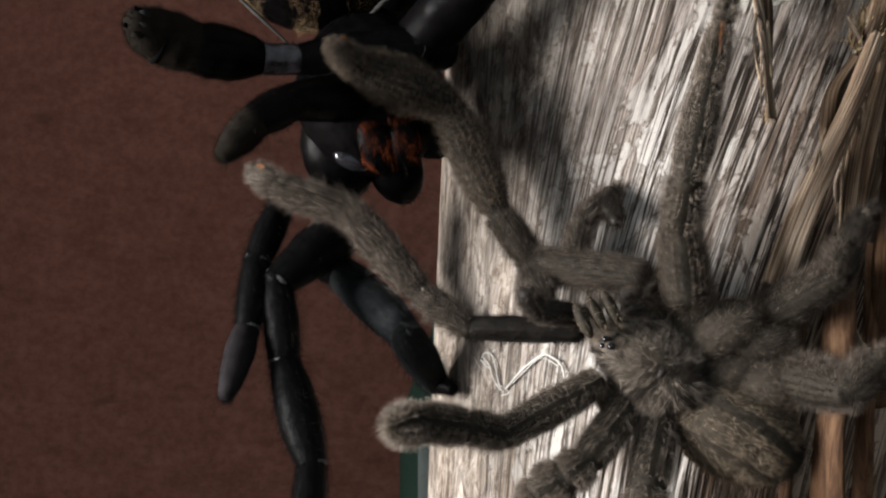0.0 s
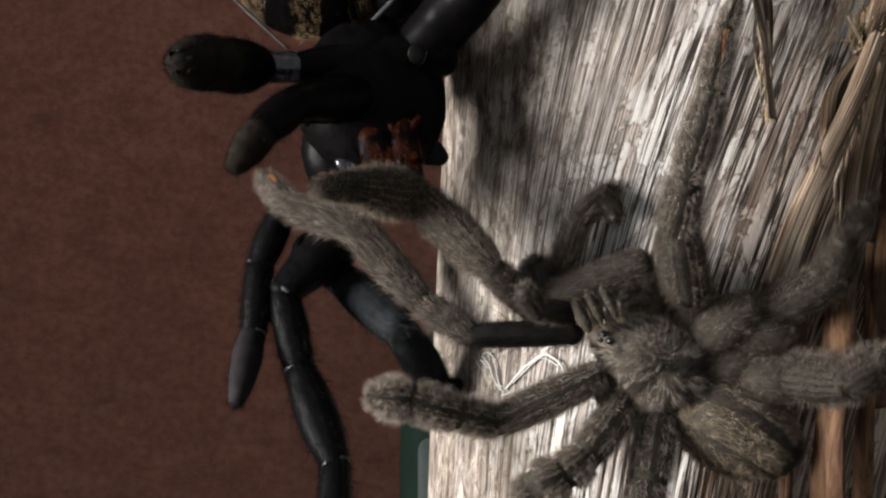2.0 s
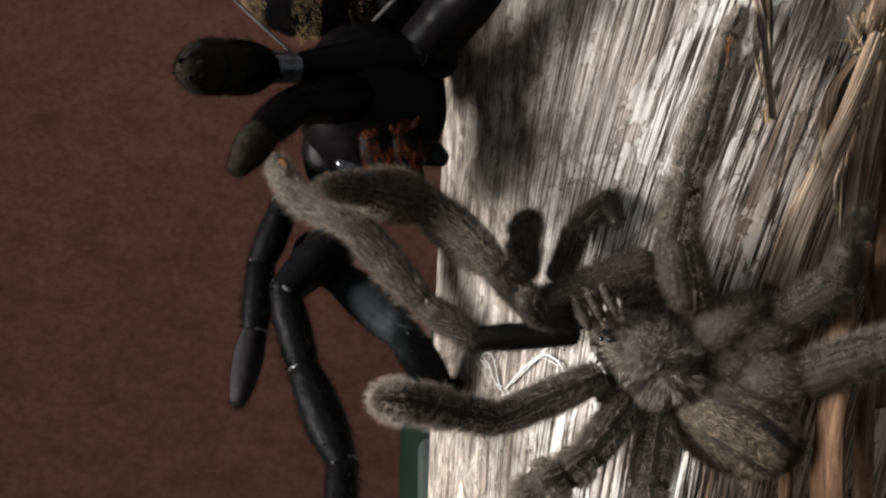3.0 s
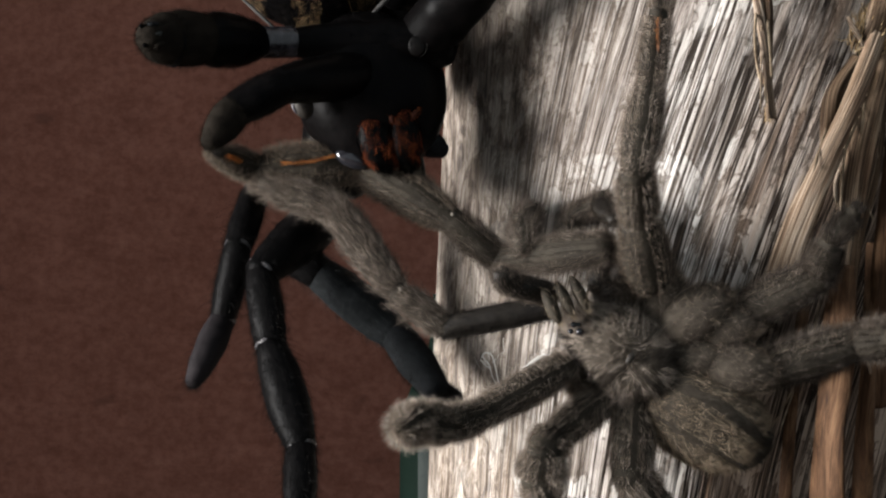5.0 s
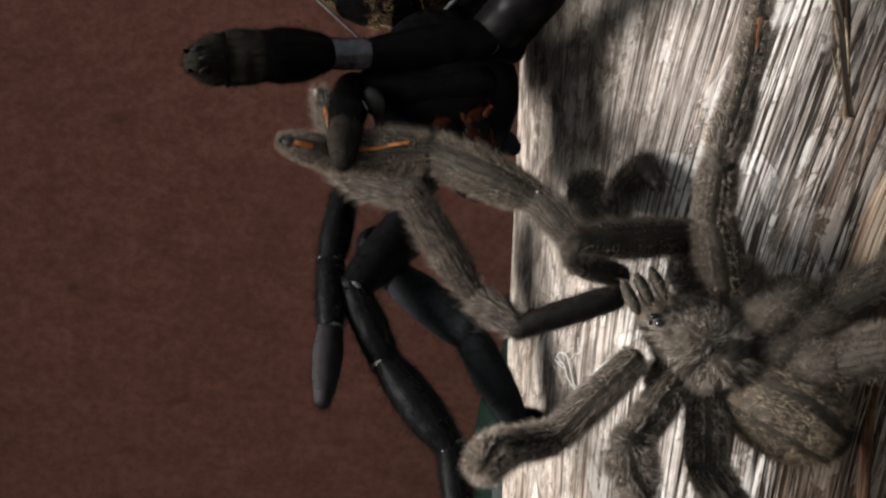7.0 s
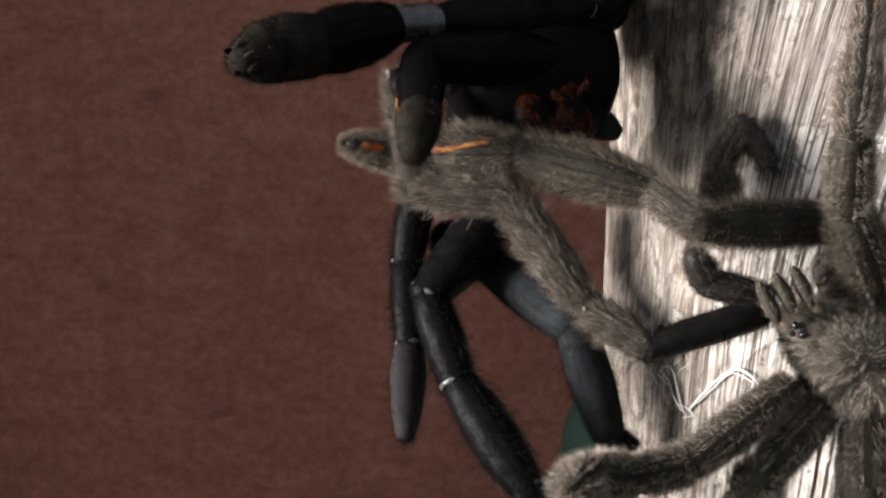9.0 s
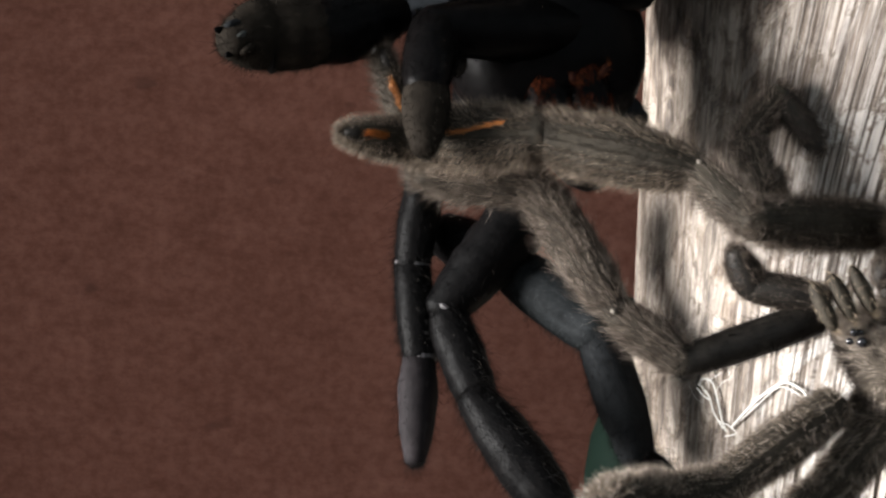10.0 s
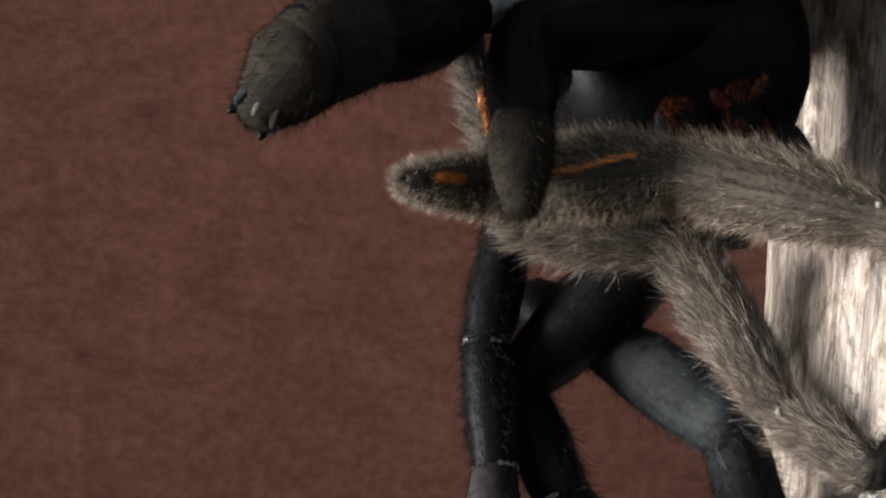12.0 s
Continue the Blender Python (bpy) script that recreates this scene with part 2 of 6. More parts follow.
BLACK_HAIR = hair_material("black_hair", [(0.0, (0.0018, 0.0018, 0.0018)), (0.9, (0.0055, 0.005, 0.0048)), (1.0, (0.022, 0.019, 0.016))], 0.6, 0.03)
BLUE_SLATE = skin_material("blue_slate_cuticle", (0.0045, 0.0052, 0.0056), (0.0185, 0.0205, 0.0218), 0.7, 900, 0.05, 0.15)
SLATE_HAIR = hair_material("slate_hair", [(0.0, (0.006, 0.0066, 0.007)), (0.6, (0.028, 0.031, 0.033)), (1.0, (0.085, 0.09, 0.09))], 0.7, 0.05, 0.3)
SLATE_SKIN = skin_material("slate_cuticle", (0.006, 0.0066, 0.0072), (0.015, 0.0163, 0.0176), 0.75, specular=0.04, relief=0.12)
PAD = skin_material("olive_grey_foot_pad", (0.0062, 0.0051, 0.0041), (0.0145, 0.0118, 0.0093), 0.8, 500, 0.02, 0.1)
TUFT = skin_material("pale_grey_tuft", (0.012, 0.0126, 0.0118), (0.040, 0.0425, 0.0405), 0.85, 2200, 0.15)
PAD_HAIR = hair_material("olive_black_hair", [(0.0, (0.006, 0.0052, 0.0042)), (0.7, (0.011, 0.0092, 0.0075)), (1.0, (0.024, 0.021, 0.017))], 0.8, 0.0)
MAUVE = skin_material("mauve_grey_foot_pad", (0.0065, 0.0055, 0.006), (0.0155, 0.013, 0.014), 0.7, 500, 0.06, 0.1)
LILAC = skin_material("lilac_grey_joint_skin", (0.0035, 0.0031, 0.0036), (0.060, 0.054, 0.062), 0.22, 620, 0.5)
PALE = skin_material("pale_joint_skin", (0.006, 0.0055, 0.006), (0.15, 0.14, 0.145), 0.3, 1300, 0.5)
ORANGE_HAIR = hair_material("orange_hair", [(0.0, (0.15, 0.042, 0.008)), (0.6, (0.34, 0.112, 0.021)), (1.0, (0.5, 0.215, 0.058))])
RUST_HAIR = hair_material("rust_hair", [(0.0, (0.024, 0.0048, 0.002)), (0.5, (0.060, 0.0125, 0.0042)), (1.0, (0.15, 0.037, 0.011))], 0.7, 0.05)
TAN_HAIR = hair_material("tan_hair", [(0.0, (0.06, 0.038, 0.019)), (0.6, (0.22, 0.142, 0.072)), (1.0, (0.40, 0.275, 0.15))], 0.6, 0.2, 0.2)
ORANGE_TUFT = hair_material("dull_orange_tuft", [(0.0, (0.03, 0.008, 0.003)), (0.5, (0.11, 0.03, 0.010)), (1.0, (0.26, 0.09, 0.035))], 0.7, 0.05, 0.3)
RUST_SKIN = skin_material("rust_cuticle", (0.004, 0.0012, 0.0008), (0.03, 0.007, 0.003), 0.7, 700, 0.1)
GOLD_FIBRE = hair_material("golden_fibre", [(0.0, (0.09, 0.055, 0.025)), (0.6, (0.32, 0.21, 0.10)), (1.0, (0.5, 0.38, 0.22))], 0.7, 0.2)
FIBRE = skin_material("dry_fibre", (0.10, 0.070, 0.045), (0.34, 0.26, 0.18), 0.75, 900, 0.15)
GLOSS = material("glossy_black_eye", 0.05, colour=(0.01, 0.01, 0.012))[0]
SILK = material("white_silk", 0.5, colour=(0.52, 0.51, 0.48))[0]
KNOB = skin_material("pale_joint_knob", (0.06, 0.052, 0.042), (0.16, 0.142, 0.12), 0.6, 2500, 0.2)
GREEN = skin_material("dark_green_plastic", (0.004, 0.0085, 0.0062), (0.009, 0.018, 0.0135), 0.7, 60, 0.03)
SPOT = skin_material("dull_brown_cuticle", (0.0015, 0.0012, 0.0011), (0.0045, 0.0036, 0.0032), 0.5, 900, 0.1)
SPOT_RIM = skin_material("grey_brown_rim", (0.005, 0.0043, 0.0038), (0.011, 0.0097, 0.0086), 0.6, 900, 0.1)
THREAD_GREY = skin_material("pale_grey_thread", (0.015, 0.014, 0.013), (0.06, 0.057, 0.054), 0.6, 1200, 0.1)
LABEL = skin_material("pale_label_paper", (0.025, 0.031, 0.029), (0.05, 0.058, 0.055), 0.8, 300, 0.05)
FLOOR = skin_material("dark_table_board", (0.05, 0.035, 0.025), (0.10, 0.07, 0.05), 0.6, 40)
PLAIN = skin_material("plain_screen_paint", (0.16, 0.14, 0.13), (0.20, 0.18, 0.16), 0.9, 20)


# ---- the room ----
def slab(name, low, high, mat, label, category):
    bm = bmesh.new()
    bmesh.ops.create_cube(bm, size=1)
    low, high = Vector(low), Vector(high)
    for v in bm.verts:
        v.co = Vector([low[i] + (v.co[i] + 0.5) * (high[i] - low[i]) for i in range(3)])
    ob = part(name, bm, mat, None, label)
    ob.data.polygons.foreach_set("use_smooth", [False] * len(ob.data.polygons))
    return tagged(ob, category=category, kind="structure")


slab("wall_north", (-0.9, 0.20, -0.16), (0.9, 0.26, 1.3), WALL, "rough red-brown plaster wall behind the post", "wall")
# added out of view at the left, to keep the lamp off the plaster
slab("lamp_screen", (-0.26, 0.000, -0.16), (-0.20, 0.20, 0.6), PLAIN, "plain side wall of the recess", "wall")
slab("floor", (-0.9, -1.1, -0.20), (0.9, 0.26, -0.16), FLOOR, "dark brown table board under the post", "floor")


# ---- the post ----
POST_Y = 0.046
POST_FLAT = 0.80       # depth of the post's section against its width


def post_ring(v):
    """Middle and half width of the post at the plan's height v (metres)."""
    z = 441 - v
    z = 600 * math.tanh(z / 600)
    left, right = 775 + 0.045 * z, 1750 + 0.38 * z
    a, b = plan(left, v, POST_Y), plan(right, v, POST_Y)
    return (a.x + b.x) / 2, (b.x - a.x) / 2, a.z


def post_surface(u, v, lift=0.0):
    """The place on the post's front behind the plan's (u, v)."""
    depth = 0.01
    for _ in range(6):
        p = plan(u, v, depth)
        mid, half, _z = post_ring(441 - p.z / STEP * EYE_BACK / (EYE_BACK + POST_Y))
        s = max(-0.98, min(0.98, (p.x - mid) / half))
        depth = POST_Y - half * POST_FLAT * math.sqrt(1 - s * s)
    return plan(u, v, depth - lift)


def wooden_post():
    rows, front, back = 190, 880, 60
    angle = np.concatenate([np.linspace(-0.08 * math.pi, 1.08 * math.pi, front), np.linspace(1.08 * math.pi, 1.92 * math.pi, back + 2)[1:-1]])
    vs = np.linspace(-900, 1790, rows)
    rings = np.array([post_ring(v) for v in vs])
    z = np.tile((rings[:, 2] * 1000)[:, None], (1, len(angle)))
    slant = np.clip(np.sin(angle), 0, 1) * np.interp(angle, [0.5, 1.1, 1.9, 3.0], [0.2, 1, 1, 0])
    arc = np.tile(angle * 46.0, (rows, 1)) - 0.14 * slant[None, :] * (np.logaddexp(0, z / 12) * 12 + 0.2 * z)   # millimetres round the post, along the slanting grain
    wob = value_noise(arc * 0.12, z * 0.03, 3) * 2.0
    d = 0.6 * value_noise(arc * 0.16 + wob * 0.1, z * 0.012, 5) + 0.22 * value_noise(arc * 0.45 + wob * 0.2, z * 0.016, 6)
    cracks = value_noise(arc * 0.55 + wob * 0.25, z * 0.018, 7)
    d -= 0.7 * np.clip(1 - np.abs(cracks) / 0.08, 0, 1) * (value_noise(arc * 0.2, z * 0.05, 8) > -0.1)
    fine = value_noise(arc * 1.6 + wob, z * 0.03, 9)
    d -= 0.26 * np.clip(1 - np.abs(fine) / 0.2, 0, 1)
    d += 0.14 * value_noise(arc * 3.6 + wob, z * 0.06, 11) + 0.10 * value_noise(arc * 0.9, z * 0.6, 12)
    d *= np.interp(angle, [0.5, 1.3, 1.6, 2.0], [0.32, 1.0, 0.75, 0.5])[None, :] * 1e-3
    half = rings[:, 1][:, None] + d
    x = rings[:, 0][:, None] - half * np.cos(angle)[None, :]
    y = POST_Y - half * POST_FLAT * np.sin(angle)[None, :]
    y = np.where(np.sin(angle)[None, :] < 0, POST_Y - half * np.sin(angle)[None, :] * POST_FLAT, y)
    pts = np.stack([x, y, z * 1e-3], -1).reshape(-1, 3)
    n = len(angle)
    faces = [tuple(f) for f in grid_faces(rows, n, True)[:, ::-1]]
    faces += [tuple(range(n)), tuple(range((rows - 1) * n, rows * n))[::-1]]
    me = mesh_of("wooden_post", pts, faces)
    uv = me.uv_layers.new(name="UVMap")
    loops = np.zeros(len(me.loops), int)
    me.loops.foreach_get("vertex_index", loops)
    flat = np.stack([arc.reshape(-1) * 1e-3, z.reshape(-1) * 1e-3], -1)[loops]
    uv.data.foreach_set("uv", flat.astype(np.float32).reshape(-1))
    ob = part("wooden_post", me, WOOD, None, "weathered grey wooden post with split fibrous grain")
    return tagged(ob, category="post")


post = wooden_post()


def smooth_path(points, n):
    """n places along a curve through the points."""
    pts = np.array([tuple(p) for p in points], float)
    t = np.linspace(0, len(pts) - 1, n)
    out = []
    for q in t:
        i = min(int(q), len(pts) - 2)
        f = q - i
        p0, p1, p2, p3 = pts[max(i - 1, 0)], pts[i], pts[i + 1], pts[min(i + 2, len(pts) - 1)]
        out.append(0.5 * (2 * p1 + (p2 - p0) * f + (2 * p0 - 5 * p1 + 4 * p2 - p3) * f * f + (3 * p1 - p0 - 3 * p2 + p3) * f ** 3))
    return np.array(out)


def ribbon(name, points, width, curl, turns, label, seed, thick=0.0003, n=44, mat=None):
    """A dry strip of bark along points; width in millimetres at start, middle and end; turns: degrees of twist along it."""
    path = smooth_path(points, n)
    tang = np.gradient(path, axis=0)
    tang /= np.linalg.norm(tang, axis=1)[:, None]
    rng = np.random.RandomState(seed)
    cols = 9
    verts, uvs = [], []
    length = np.concatenate([[0], np.cumsum(np.linalg.norm(np.diff(path, axis=0), axis=1))])
    for i in range(n):
        f = i / (n - 1)
        w = np.interp(f, [0, 0.5, 1], width) * 1e-3 * (1 + 0.12 * math.sin(9 * f + seed))
        side = np.cross(tang[i], (0, -1, 0))
        side /= np.linalg.norm(side)
        face = np.cross(side, tang[i])
        a = radians(np.interp(f, [0, 1], turns)) + 0.2 * math.sin(7 * f + seed)
        s2, f2 = side * math.cos(a) + face * math.sin(a), face * math.cos(a) - side * math.sin(a)
        ring = []
        for j in range(cols):
            q = j / (cols - 1) * 2 - 1
            rid = 0.00018 * math.sin(q * 9 + seed) + 0.0001 * math.sin(q * 23 + f * 5)
            ring.append((path[i] + s2 * q * w / 2 + f2 * (curl * w * (1 - q * q) + rid), q * w / 2))
        for p, u in ring:
            verts.append(p + f2 * thick)
            uvs.append((u + seed * 0.1, length[i]))
        for p, u in reversed(ring):
            verts.append(p - f2 * thick)
            uvs.append((u + seed * 0.1, length[i]))
    m = cols * 2
    faces = [tuple(f) for f in grid_faces(n, m, True)] + [tuple(range(m))[::-1], tuple(range((n - 1) * m, n * m))]
    me = mesh_of(name, verts, faces)
    uv = me.uv_layers.new(name="UVMap")
    loops = np.zeros(len(me.loops), int)
    me.loops.foreach_get("vertex_index", loops)
    uv.data.foreach_set("uv", np.array(uvs, np.float32)[loops].reshape(-1))
    return part(name, me, mat or STRAW, post, label)


def strip(points, width, curl, turns, label, seed, lift=0.0015, mat=None):
    return ribbon("bark_strip", [post_surface(u, v, lift + e) for u, v, e in points], width, curl, turns, label, seed, mat=mat)


strip([(1555, 60, 0.005), (1515, 165, 0.009), (1462, 285, 0.008), (1412, 405, 0.004), (1376, 505, 0.001)], (2.6, 4.4, 5.6), 0.22, (10, -40), "pale twisted strip of dry bark", 1, mat=PALE_STRAW)
strip([(1566, 110, 0.003), (1548, 280, 0.005), (1515, 420, 0.004), (1500, 580, 0.002)], (2.4, 2.8, 2.2), 0.3, (0, -50), "", 3, mat=BROWN_STRAW)
strip([(1330, -60, 0.001), (1349, 50, 0.003), (1357, 130, 0.004), (1364, 212, 0.006)], (2.2, 1.5, 2.2), 0.35, (0, 60), "thin pale strip of peeling bark with a frayed end", 4)
strip([(1352, -60, 0.001), (1362, 60, 0.003), (1354, 150, 0.003)], (1.8, 1.3, 0.9), 0.3, (0, -40), "", 5, mat=BROWN_STRAW)
strip([(1492, 470, 0.006), (1482, 640, 0.011), (1468, 780, 0.0145), (1462, 980, 0.0135)], (4.4, 6.6, 7.0), 0.14, (-30, -42), "broad orange-brown strip of bark", 6, mat=BARK)
strip([(1550, 430, 0.001), (1540, 600, 0.004), (1530, 760, 0.004), (1522, 980, 0.002)], (3.0, 3.2, 3.5), 0.25, (-20, -30), "", 7, mat=BARK)
strip([(1610, 60, 0.004), (1585, 260, 0.006), (1566, 480, 0.005), (1556, 720, 0.004)], (4.0, 4.2, 4.0), 0.2, (-20, 10), "", 8, mat=BARK)
strip([(1600, -80, 0.003), (1560, 20, 0.004), (1530, 95, 0.004)], (6.0, 4.6, 3.0), 0.25, (0, 30), "", 9, mat=BROWN_STRAW)
strip([(1520, 105, 0.004), (1478, 165, 0.005), (1462, 240, 0.004), (1458, 300, 0.003)], (3.4, 3.0, 1.0), 0.35, (-30, 30), "", 10, mat=BROWN_STRAW)
strip([(1528, 110, 0.003), (1500, 260, 0.004), (1478, 330, 0.004), (1490, 400, 0.003)], (1.0, 1.3, 0.8), 0.3, (20, 90), "", 11)
strip([(1430, 480, 0.001), (1415, 600, 0.002), (1400, 740, 0.002), (1385, 960, 0.001)], (1.6, 2.4, 2.0), 0.25, (-10, -30), "", 12, mat=BARK)
strip([(1500, 30, 0.004), (1525, 75, 0.005), (1545, 100, 0.004)], (0.5, 0.8, 0.6), 0.2, (0, 40), "stiff splinter of dry fibre", 13)
strip([(1566, 95, 0.005), (1540, 210, 0.007), (1512, 330, 0.006), (1496, 470, 0.003)], (3.4, 5.0, 4.4), 0.2, (-25, -10), "", 15, mat=BROWN_STRAW)


def fibre_knot():
    """Frayed knot of dry fibres where the strips are bound together."""
    rng = np.random.RandomState(77)
    centre = np.array(post_surface(1535, 70, 0.005))
    n = 420
    a = rng.rand(n) * 2 * math.pi
    p = centre + np.stack([np.cos(a) * 0.0035, rng.normal(0, 0.0012, n), np.sin(a) * 0.0045], -1) * rng.rand(n)[:, None]
    nrm = np.stack([np.cos(a), -0.6 + 0 * a, np.sin(a)], -1)
    flow = np.tile([[0.35, -0.1, 0.9]], (n, 1))
    me = hairs("fibre_knot", p, nrm, flow, n, 0.0032, 0.00022, 5, 0.75, 0.6, 0.8)
    tagged(part("fibre_knot", me, GOLD_FIBRE, post, "frayed knot of golden dry fibres"), kind="stuff")


def thread(name, points, radius, mat, parent, label="", n=40, sides=6):
    path = smooth_path(points, n)
    tang = np.gradient(path, axis=0)
    verts = []
    for i in range(n):
        t = Vector(tang[i]).normalized()
        s = t.cross(Vector((0, 1, 0))).normalized()
        q = s.cross(t)
        r = radius * (1 if 0 < i < n - 1 else 0.3)
        for k in range(sides):
            a = 2 * math.pi * k / sides
            verts.append(Vector(path[i]) + (s * math.cos(a) + q * math.sin(a)) * r)
    faces = [tuple(f) for f in grid_faces(n, sides, True)] + [tuple(range(sides))[::-1], tuple(range((n - 1) * sides, n * sides))]
    return part(name, mesh_of(name, verts, faces), mat, parent, label)


def loose_fibres():
    """Thin curling fibres that stand off the peeling bark."""
    rng = np.random.RandomState(31)
    starts = [(1535 + rng.normal(0, 10), 90 + rng.normal(0, 10), 150 + 190 * rng.rand()) for _ in range(11)]
    starts += [(1348 + rng.normal(0, 5), 10 + 40 * rng.rand(), 120 + 70 * rng.rand()) for _ in range(4)]
    starts += [(1480 + rng.normal(0, 25), 520 + 60 * rng.rand(), 160 + 160 * rng.rand()) for _ in range(5)]
    for u, v, length in starts:
        lean = rng.normal(-0.12, 0.16) if u > 1400 else rng.normal(0.08, 0.04)
        bow = rng.normal(0, 14 if u > 1400 else 3)
        places = [post_surface(u + lean * length * f + bow * math.sin(3.1 * f), v + length * f, 0.004 + 0.004 * f + 0.003 * math.sin(5 * f + u)) for f in (0, 0.25, 0.5, 0.75, 1.0)]
        thread("loose_fibre", places, 0.00010 + 0.00016 * rng.rand(), FIBRE, post, n=30)
    tip = [post_surface(1358 + rng.normal(0, 4), 196 + rng.normal(0, 4), 0.006) for _ in range(60)]
    nrm = np.stack([rng.normal(0, 0.5, 60), np.full(60, -0.4), np.full(60, -0.8)], -1)
    me = hairs("frayed_end", np.array([tuple(p) for p in tip]), nrm, np.tile([[0.1, -0.1, -1.0]], (60, 1)), 60, 0.0022, 0.00016, 8, 0.6)
    tagged(part("frayed_end", me, GOLD_FIBRE, post, "frayed end of the thin bark strip"), kind="stuff")


def silk_thread():
    ob = thread("silk_thread", [post_surface(u, v, 0.0008) for u, v in ((1000, 672), (992, 645), (965, 628), (935, 645), (912, 668), (894, 690))], 0.00018, SILK, None)
    tagged(ob, "loose loop of white spider silk on the post", "spider silk")
    thread("strand", [post_surface(u, v, 0.0007) for u, v in ((988, 648), (958, 634), (930, 656), (906, 680))], 0.00009, SILK, ob)
    part_points = [post_surface(u, v, 0.0008) for u, v in ((852, 634), (858, 625), (870, 629), (877, 652), (882, 676), (888, 694))]
    other = thread("silk_thread", part_points, 0.00014, SILK, None)
    tagged(other, "tangled tuft of white spider silk on the post", "spider silk")
    thread("strand", [post_surface(u, v, 0.001) for u, v in ((854, 632), (866, 648), (872, 668), (884, 690))], 0.00010, SILK, other)
    thread("strand", [post_surface(u, v, 0.001) for u, v in ((850, 636), (858, 646), (868, 652), (862, 640))], 0.00012, SILK, other)
    thread("strand", [post_surface(u, v, 0.001) for u, v in ((878, 680), (892, 686), (900, 696), (886, 700))], 0.00009, SILK, other)

    rng = np.random.RandomState(12)
    for _ in range(4):
        at = np.array([864.0, 642.0]) + rng.normal(0, 6, 2)
        way = rng.normal(0, 5, 2)
        places = []
        for _k in range(5):
            places.append(post_surface(at[0], at[1], 0.0006 + 0.0005 * rng.rand()))
            way = way * 0.5 + rng.normal(0, 5, 2)
            at = at + way
        thread("strand", places, 0.00003 + 0.00003 * rng.rand(), SILK, other, n=24)


silk_thread()


def green_bottle():
    """Bottle with a sloping shoulder, mostly hidden behind the post."""
    bm = bmesh.new()
    depth = 0.085
    wide = [(0, 1.0), (60, 0.98), (110, 0.88), (160, 0.66), (200, 0.45), (240, 0.36), (300, 0.34)]
    foot, mid = -0.16, plan(797, 820, depth)
    prof = [(0.0, foot), (0.0095, foot), (0.0105, foot + 0.002)] + [(0.0107 * f, mid.z + h * 1.19e-4) for h, f in wide]
    prof += [(0.0, prof[-1][1])]
    rings = []
    for r, z in prof:
        rings.append([bm.verts.new((mid.x + r * math.cos(2 * math.pi * k / 40), mid.y + r * math.sin(2 * math.pi * k / 40), z)) for k in range(40)])
    for a, b in zip(rings, rings[1:]):
        for k in range(40):
            bm.faces.new((a[k], a[(k + 1) % 40], b[(k + 1) % 40], b[k]))
    bmesh.ops.remove_doubles(bm, verts=bm.verts, dist=1e-6)
    bottle = part("green_bottle", bm, GREEN, None, "dark green bottle standing behind the wooden post")
    tagged(bottle, category="bottle")
    bm = bmesh.new()
    turns = [radians(-128 + 3.5 * k) for k in range(19)]
    edge = [0.0022 * min(1.0, math.sqrt(max(0.0, min(k, 18 - k) / 3))) for k in range(19)]
    rows = []
    for q in range(2):
        for rad in (0.01072, 0.01095):
            rows.append([bm.verts.new((mid.x + rad * math.cos(a), mid.y + rad * math.sin(a), mid.z + 0.0038 + e if q else foot + 0.02)) for a, e in zip(turns, edge)])
    for a, b in ((rows[1], rows[3]), (rows[2], rows[0]), (rows[3], rows[2]), (rows[0], rows[1])):
        for k in range(18):
            bm.faces.new((a[k], a[k + 1], b[k + 1], b[k]))
    part("label", bm, LABEL, bottle, "pale grey-green paper label")


green_bottle()


# ---- spiders: shapes ----
def hairs(name, points, normals, flow, count, length, width, seed, lean=0.6, curve=0.35, spread=0.35, all_points=False, short=False, clump=0.14):
    """Many thin tapering hairs on points with normals, combed along flow, as one mesh."""
    rng = np.random.RandomState(seed)
    pick = np.arange(count) if all_points else rng.randint(0, len(points), count)
    p, nrm, fl = points[pick], normals[pick], flow[pick]
    unit = lambda a: a / np.maximum(np.linalg.norm(a, axis=1), 1e-12)[:, None]
    p = p + rng.normal(0, 0.00012, p.shape)
    le = length * rng.uniform(0.45, 1.25, count)[:, None]
    tuft = np.stack([value_noise(p[:, 0] * 700 + 40 * a, p[:, 2] * 700 + p[:, 1] * 500, seed + 60 + a) for a in range(3)], -1)
    way = unit(nrm * (1 - lean) + tuft * clump + fl * lean + rng.normal(0, spread * 0.5, p.shape))
    side = unit(np.cross(way, rng.normal(0, 1, p.shape)))
    bend = unit(way + fl * curve)
    w = width * rng.uniform(0.6, 1.3, count)[:, None] / 2
    mid = p + way * le * 0.5
    tip = mid + bend * le * 0.5
    if short:
        verts = np.stack([p - side * w, p + side * w, p + unit(way + bend) * le], 1).reshape(-1, 3)
        return mesh_of(name, verts, (np.arange(count)[:, None] * 3 + [[0, 1, 2]]).tolist())
    verts = np.stack([p - side * w, p + side * w, mid + side * w * 0.7, mid - side * w * 0.7, tip], 1).reshape(-1, 3)
    base = np.arange(count)[:, None] * 5
    quads, tris = (base + [[0, 1, 2, 3]]).tolist(), (base + [[3, 2, 4]]).tolist()
    return mesh_of(name, verts, quads + tris)


